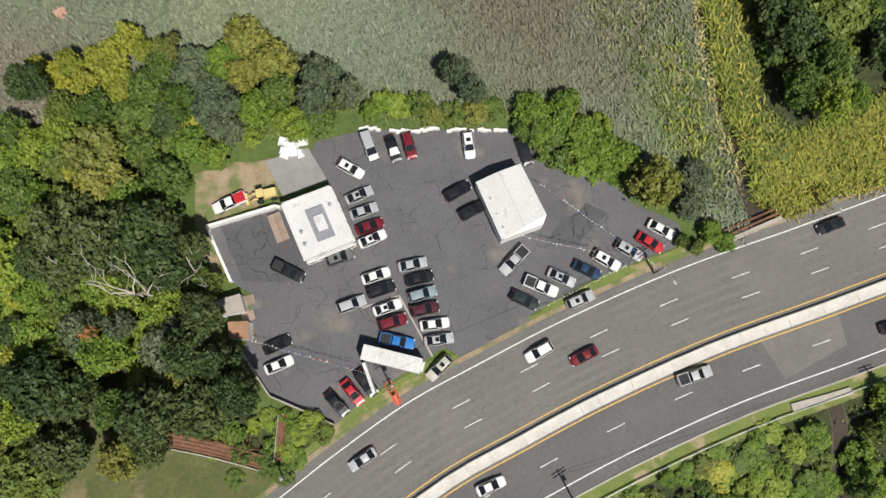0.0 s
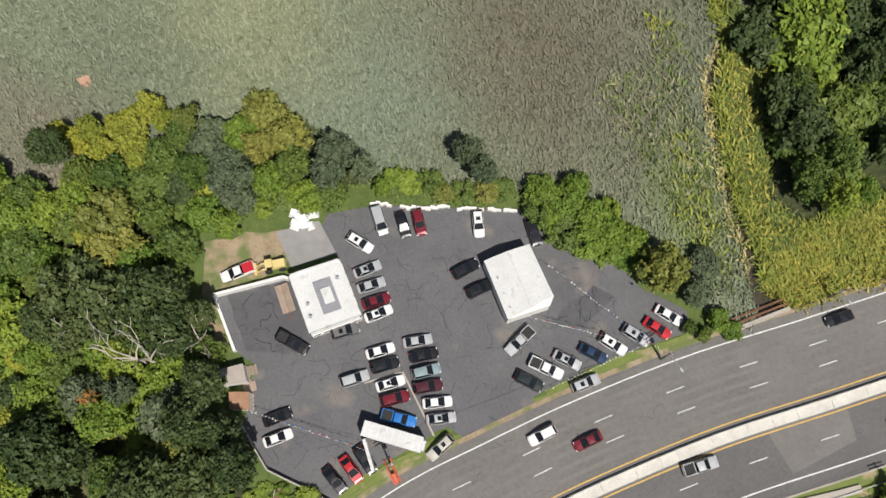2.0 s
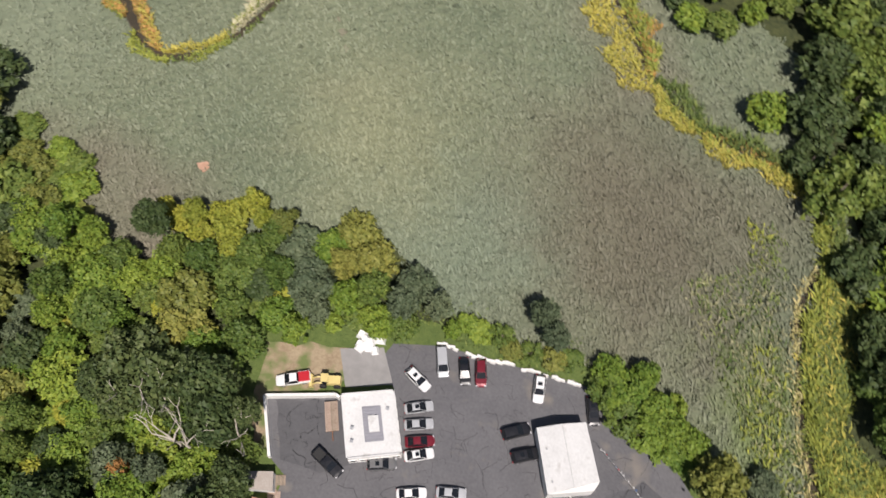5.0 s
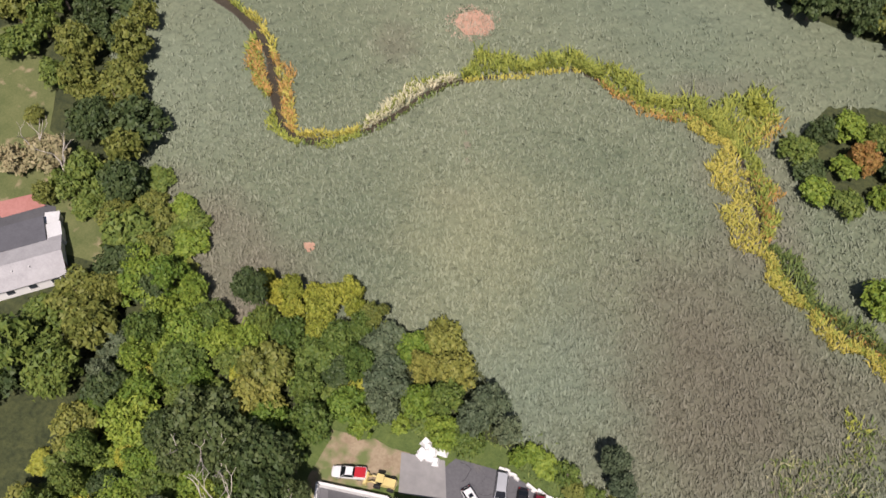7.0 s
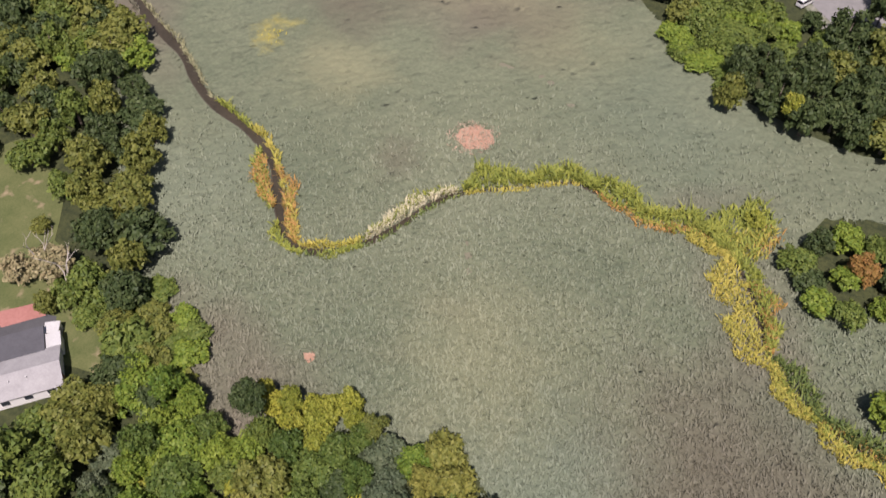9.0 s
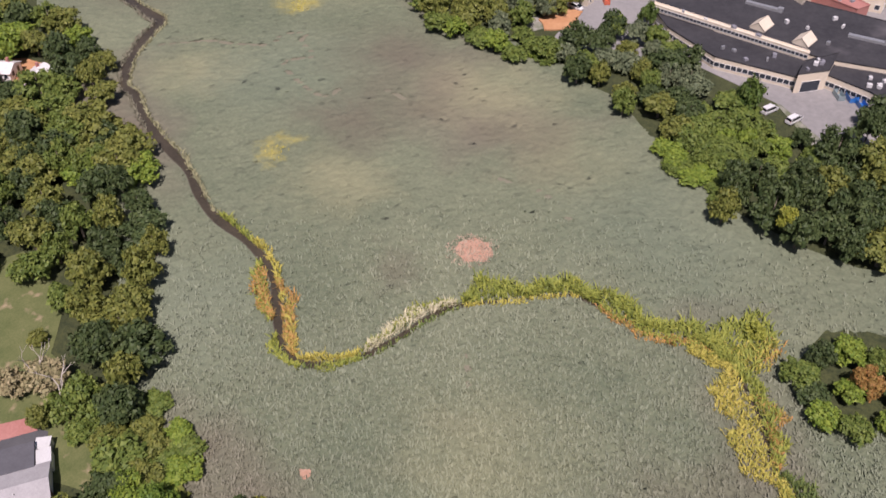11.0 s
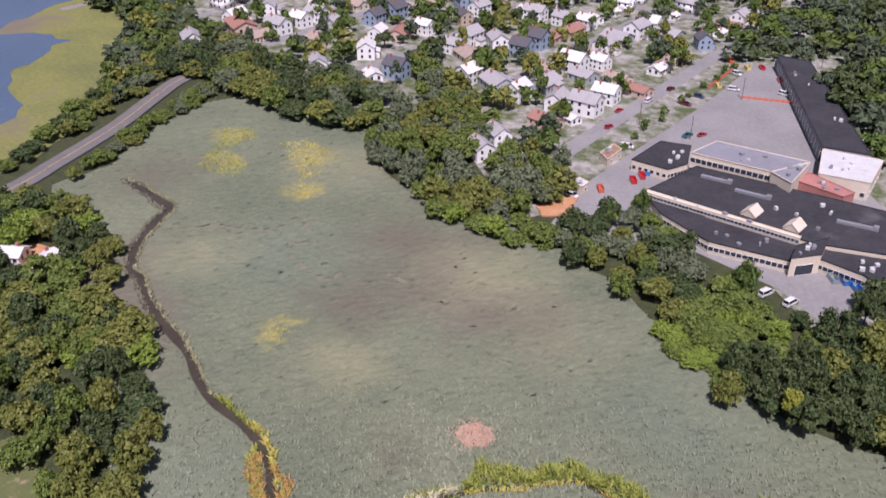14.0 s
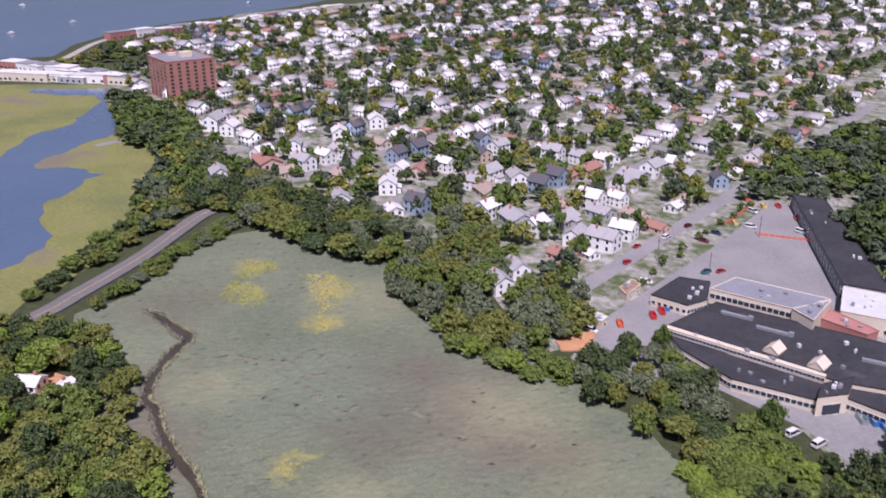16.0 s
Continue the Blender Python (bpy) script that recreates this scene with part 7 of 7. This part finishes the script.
# ---- the factory ----
YARD2 = [(-82.4, 228.1), (-81.7, 252.6), (-81.2, 275.1), (-75.9, 299.9), (-70.0, 327.5), (-59.8, 375.6), (-50.7, 437.0), (-33.2, 446.0), (-4.2, 336.5), (17.0, 300.6), (55.0, 286.4), (49.9, 197.6), (21.0, 217.0), (8.8, 216.4), (-8.1, 232.6), (-40.9, 245.3), (-66.6, 232.1)]
setting("factory_yard", Shape().prism(YARD2, -0.3, 0.14), pale_asphalt, "wide sun-bleached asphalt factory yard", "parking lot")
setting("earth_heap", Shape().prism(rough_edge([(-90.4, 248.2), (-86.4, 259.8), (-80.3, 260.4), (-78.7, 247.2), (-87.2, 242.9)], 3, 0.8), -0.3, 0.5), orange_dirt, "spread of bare orange earth", "earth")


def works(name, quad, h, wall_mat, roof_mat, label, rows=(), rim=0.5):
    """A flat-roofed block: quad is its roof in plan; rows: (side, count, sill, width, height) of windows."""
    t = tagged(new(name), label, "building")
    if sum(a[0] * b[1] - b[0] * a[1] for a, b in zip(quad, list(quad[1:]) + [quad[0]])) < 0:
        quad = list(quad)[::-1]
    part("wall", Shape().prism(quad, 0, h - 0.3), wall_mat, t)
    part("roof", Shape().prism(quad, h - 0.3, h), roof_mat, t)
    part("parapet", roof_rim(quad, h, 0.3, 0.25), wall_mat if rim > 0.4 and roof_mat != black_roof else roof_mat, t)
    for side, count, sill, w, hh in rows:
        wall_windows(t, quad[side], quad[(side + 1) % len(quad)], count, sill, w, hh)
    rr = random.Random(len(label))
    for k in range(5):
        p = lerp(quad[:4], rr.uniform(0.15, 0.85), rr.uniform(0.2, 0.8))
        part("roof_vent", Shape().box(p.x, p.y, h, rr.uniform(0.6, 1.6), rr.uniform(0.6, 1.4), rr.uniform(0.5, 1.2), rr.uniform(0, 90)), rr.choice((steel, white_roof, grey_roof)), t)
    return t, quad


works("warehouse", [(-40.1, 435.3), (-8.0, 330.0), (8.6, 330.4), (-25.1, 433.3)], 7.0, grey_roof, black_roof, "very long grey warehouse with flat black roof", [(k, 22, 1.0, 2.2, 4.0) for k in range(4)], 0.3)
works("white_hall", [(-7.8, 327.8), (13.0, 327.1), (10.2, 304.8), (-6.7, 304.8)], 7.0, cream_wall, white_roof, "pale hall with flat white roof", [(k, 5, 1.2, 1.6, 1.6) for k in range(4)])
works("office_block", [(-50.2, 297.7), (-43.9, 312.5), (-10.5, 308.6), (-21.5, 294.0)], 9.0, cream_wall, grey_roof, "two-storey cream office block with grey flat roof", [(k, n, z, 1.9, 1.7) for k, n in ((0, 4), (1, 14), (2, 4), (3, 14)) for z in (1.6, 5.6)])
works("stair_tower", [(-21.4, 292.7), (-14.9, 301.2), (-10.4, 306.1), (-13.9, 286.6)], 9.6, cream_wall, grey_roof, "cream stair tower of the office block")
works("main_hall", [(-57.8, 266.0), (-46.8, 293.5), (18.3, 286.5), (19.5, 257.1), (-2.4, 254.2)], 6.0, cream_wall, black_roof, "broad factory hall with flat black roof", [(k, 24, 2.2, 1.8, 1.4) for k in range(5)])
works("front_hall", [(-55.4, 263.1), (-5.3, 254.6), (-7.1, 243.2), (-31.5, 244.0), (-49.6, 255.6)], 4.2, cream_wall, black_roof, "low front range of the factory with black roof", [(k, 14, 1.2, 1.6, 1.4) for k in range(5)])
works("west_hall", [(-70.1, 291.9), (-65.0, 313.3), (-53.4, 314.4), (-50.8, 297.3), (-55.9, 289.2)], 4.5, cream_wall, black_roof, "low west hall with black roof", [(k, 6, 1.2, 1.4, 1.3) for k in range(5)])
# one large dark pane on two walls imitates the shade inside an open bay
works("loading_block", [(-6.5, 249.6), (1.6, 259.1), (0.7, 247.3), (-7.0, 240.9)], 6.5, cream_wall, black_roof, "cream loading block with dark open bay", [(0, 1, 0.2, 6.0, 3.4), (2, 1, 0.2, 6.0, 3.4)])
works("east_hall", [(0.2, 248.2), (2.4, 258.7), (19.8, 258.2), (20.6, 239.6), (13.0, 244.1)], 4.5, cream_wall, black_roof, "low east hall with black roof", [(k, 8, 1.2, 1.6, 1.4) for k in range(5)])
works("brick_terrace", [(-13.4, 297.4), (-9.7, 305.9), (6.0, 296.1), (2.8, 291.2)], 6.2, brick_red, brick_red, "flat roof of red tiles between factory halls", [], 0.3)
works("gate_house", [(-83.3, 295.3), (-81.3, 305.3), (-76.9, 302.1), (-78.9, 290.6)], 3.2, cream_wall, brown_roof, "small gate house with rusty red roof", [(0, 2, 1.0, 1.0, 1.0)])
works("gate_house", [(-84.3, 266.2), (-83.2, 270.9), (-78.9, 269.0), (-79.9, 264.4)], 3.2, cream_wall, white_roof, "small pale block house with flat white roof", [(0, 1, 1.0, 1.0, 1.0)])
works("clerestory", [(-57.1, 265.5), (-6.3, 255.7), (-6.4, 254.1), (-57.0, 263.6)], 6.6, cream_wall, cream_wall, "cream clerestory strip with a long row of windows", [(0, 40, 5.0, 1.2, 1.0), (2, 40, 5.0, 1.2, 1.0)], 0.3)
for p, q in (((-30.7, 279.8), (-19.4, 278.5)), ((-43.5, 285.7), (-33.5, 284.7)), ((2.5, 272.0), (14.1, 271.7))):
    a = line_of(p, q)
    duct = tagged(new("roof_duct"), "grey metal duct lying on a black roof", "duct")
    part("duct", Shape().box((p[0] + q[0]) / 2, (p[1] + q[1]) / 2, 6.0, math.dist(p, q), 1.4, 0.8, a), steel, duct)
    part("cowl", Shape().box(q[0], q[1], 6.0, 1.6, 1.6, 1.4, a), steel, duct)
for f in (0.35, 0.52):
    a, b = Vector((*(-22.7, 265.6), 0)), Vector((*(-6.5, 261.2), 0))
    p = a.lerp(b, (f - 0.35) * 5)
    sk = Shape()
    gable(sk, -3, 3, -2.5, 2.5, 0.6, 2.0, 0.2)
    sk.box(0, 0, 0, 6, 5, 0.6)
    sk.add([(3, -2.5, 0.6), (3, 2.5, 0.6), (3, 0, 2.6), (-3, -2.5, 0.6), (-3, 2.5, 0.6), (-3, 0, 2.6)], [(0, 1, 2), (5, 4, 3)])
    ob = tagged(part("roof_monitor", sk, cream_wall), "small cream gabled roof light on a black roof", "roof light")
    ob.matrix_basis = pose(p.x, p.y, 6.0, 0, 0, line_of(a, b) + 90)
def dumpster(x, y, h, colour):
    t = root("container", pose(x, y, 0.14, 0, 0, h), "scuffed steel refuse container on the factory yard", "container")
    s = Shape()
    for yy in (-0.95, 0.95):
        s.box(0, yy, 0.1, 4.2, 0.08, 1.5)
    for xx in (-2.1, 2.1):
        s.box(xx, 0, 0.1, 0.08, 1.98, 1.5)
    s.box(0, 0, 0.05, 4.2, 1.9, 0.08)
    part("body", s, BODY[colour], t)
    for xx in (-1.2, 0, 1.2):
        part("rib", Shape().box(xx, 0.99, 0.15, 0.1, 0.1, 1.35).box(xx, -0.99, 0.15, 0.1, 0.1, 1.35), BODY[colour], t)


for p, c in (((-66.5, 282.6), "red"), ((-64.7, 287.7), "red"), ((-63.8, 292.0), "blue"), ((5.4, 244.7), "paleblue"), ((8.5, 245.2), "blue"), ((11.8, 242.8), "blue"), ((-75.0, 270.6), "orange"), ((-52.1, 429.5), "yellow"), ((-45.9, 432.7), "red"), ((-59.8, 397.7), "yellow"), ((-61.6, 436.4), "orange")):
    dumpster(*p, GRID + 40, c)
fence = tagged(new("plastic_barrier"), "row of orange-red plastic road barriers", "barrier")
for a, b in (((-47.9, 388.1), (-26.4, 391.1)), ((-63.7, 394.0), (-57.0, 433.8))):
    n = int(math.dist(a, b) / 2.2)
    for k in range(n):
        f = (k + 0.5) / n
        part("segment", Shape().box(a[0] + (b[0] - a[0]) * f, a[1] + (b[1] - a[1]) * f, 0.14, 2.1, 0.6, 1.0, line_of(a, b), (0.95, 0.5)), BODY["orange"], fence)
for x, y in ((-79.5, 336.1), (-57.1, 330.9), (-47.0, 386.1), (-20.2, 447.8), (-3.7, 428.9), (-84.6, 260.7)):
    utility_pole(x, y, 10, GRID, "tall wooden utility pole beside the factory yard")
tr = random.Random(2)
for k in range(12):
    f = k / 11
    a, b = (-81.7, 296.9), (-59.9, 427.5)
    tree(a[0] + (b[0] - a[0]) * f + tr.uniform(-2, 2), a[1] + (b[1] - a[1]) * f + tr.uniform(-2, 2), tr.uniform(1.6, 2.6), tr.uniform(2.5, 5), "green", "far", True)

# ---- red apartment tower ----
TA, TB, TC = (-487.5, 469.0), (-470.9, 502.3), (-524.8, 486.5)
TWR = [TC, TA, TB, (TB[0] + TC[0] - TA[0], TB[1] + TC[1] - TA[1])]
TH = 30.0
tower = tagged(new("apartment_tower"), "tall red brick apartment tower with window bands", "apartment building")
part("wall", Shape().prism(TWR, 0, TH), brick_red, tower)
part("parapet", roof_rim(TWR, TH, 0.5, 0.8), brick_red, tower)
part("roof", Shape().prism(TWR, TH, TH + 0.2), grey_roof, tower)
for u, v, s, hh in ((0.5, 0.6, 9, 4.0), (0.25, 0.4, 6, 2.5)):
    p = lerp(TWR, u, v)
    part("penthouse", Shape().box(p.x, p.y, TH, s, s * 0.7, hh, line_of(TA, TB)), cream_wall, tower)
for a, b, cols in ((TC, TA, 5), (TA, TB, 6)):
    for k in range(cols):
        f = (k + 0.5) / cols
        x, y = a[0] + (b[0] - a[0]) * f, a[1] + (b[1] - a[1]) * f
        band = part("window_band", Shape().box(x, y, 1.5, math.dist(a, b) / cols * 0.42, 0.5, TH - 2.5, line_of(a, b)), brown_roof, tower)
        for z in range(10):
            part("window", Shape().box(x, y, 2.0 + z * 2.8, math.dist(a, b) / cols * 0.36, 0.62, 1.5, line_of(a, b)), window_glass, band)

# shore strip: low commercial blocks and boats
sr = random.Random(6)
for a, b, n in (((-742.6, 510.6), (-602.2, 516.9), 10), ((-787.3, 683.5), (-732.0, 1041.8), 22), ((-687.6, 470.6), (-573.7, 509.3), 9)):
    for k in range(n):
        f = (k + sr.uniform(0.2, 0.8)) / n
        x, y = a[0] + (b[0] - a[0]) * f, a[1] + (b[1] - a[1]) * f
        t = root("shop_block", pose(x, y, 0, 0, 0, line_of(a, b) + sr.uniform(-8, 8)), "low pale shorefront block with flat roof", "building", "shore blocks")
        w, d, h = sr.uniform(16, 34), sr.uniform(10, 18), sr.uniform(4, 8)
        part("wall", Shape().box(0, 0, 0, w, d, h), sr.choice(SIDING[:3] + [brick_red]), t)
        part("roof", Shape().box(0, 0, h, w + 0.5, d + 0.5, 0.4), sr.choice((white_roof, grey_roof, SHINGLE[4])), t)
        for q in range(4):
            part("window", Shape().box((q - 1.5) * w / 4.4, -d / 2, 1.2, 2.2, 0.2, 1.8), window_glass, t)
SHORE = smooth([(-788.6, 485.8), (-753.5, 518.6), (-722.8, 556.7), (-798.4, 697.6), (-789.2, 891.8), (-766.2, 1090.9)], 12)
setting("beach", ribbon(SHORE, -4, 4, 0.0, 0.2), old_concrete, "pale strip of beach and promenade", "beach")
wood([(-702.0, 540.7), (-743.1, 652.0), (-736.2, 831.2), (-703.1, 1000.5), (-640.4, 961.5), (-676.0, 761.8), (-661.7, 591.8), (-582.2, 517.9), (-651.0, 511.3)], 15, 5, 10, ["dark", "green", "olive"], "far", 71, wide=0.5)
# greyed leaf kinds again imitate haze with distance
wood([(-110.5, 270.0), (-91.8, 279.6), (-87.7, 245.8), (-99.5, 244.5), (-113.9, 257.3)], 7, 6, 11, ["grey", "green", "lime", "olive"], "mid", 72, wide=0.8)
wood([(-193.3, 352.3), (-171.3, 345.0), (-134.1, 301.5), (-123.6, 263.4), (-148.5, 294.1)], 8, 8, 13, ["grey", "green", "olive"], "mid", 73, wide=0.85)
wood([(-18.7, 411.1), (-8.1, 443.4), (6.4, 491.7), (84.8, 455.5), (71.0, 315.6), (12.6, 330.4)], 8, 8, 13, ["dark", "green", "dark", "grey"], "far", 74, wide=0.9)
wood([(-62.3, 435.4), (-52.5, 536.3), (-1.7, 659.3), (71.1, 599.4), (6.1, 497.1), (-27.2, 453.3), (-43.0, 450.4)], 11, 6, 12, ["dark", "green", "grey"], "far", 75, wide=0.8)
for c in ((-1180.5, 866.8), (-949.2, 765.3), (-905.5, 1051.7), (-927.0, 659.4)):
    t = root("boat", pose(*c, 0.12, 0, 0, sr.uniform(0, 360)), "small white boat moored on the bay", "boat")
    part("hull", Shape().box(0, 0, 0, 9, 3, 1.4, 0, (1.1, 1.15)), white_roof, t)
    part("cabin", Shape().box(-0.5, 0, 1.4, 3.5, 2.2, 1.4, 0, (0.8, 0.8)), white_wall, t)
plant_baked()
for k, m in FIRST.items():
    PROTO[k].matrix_basis = m
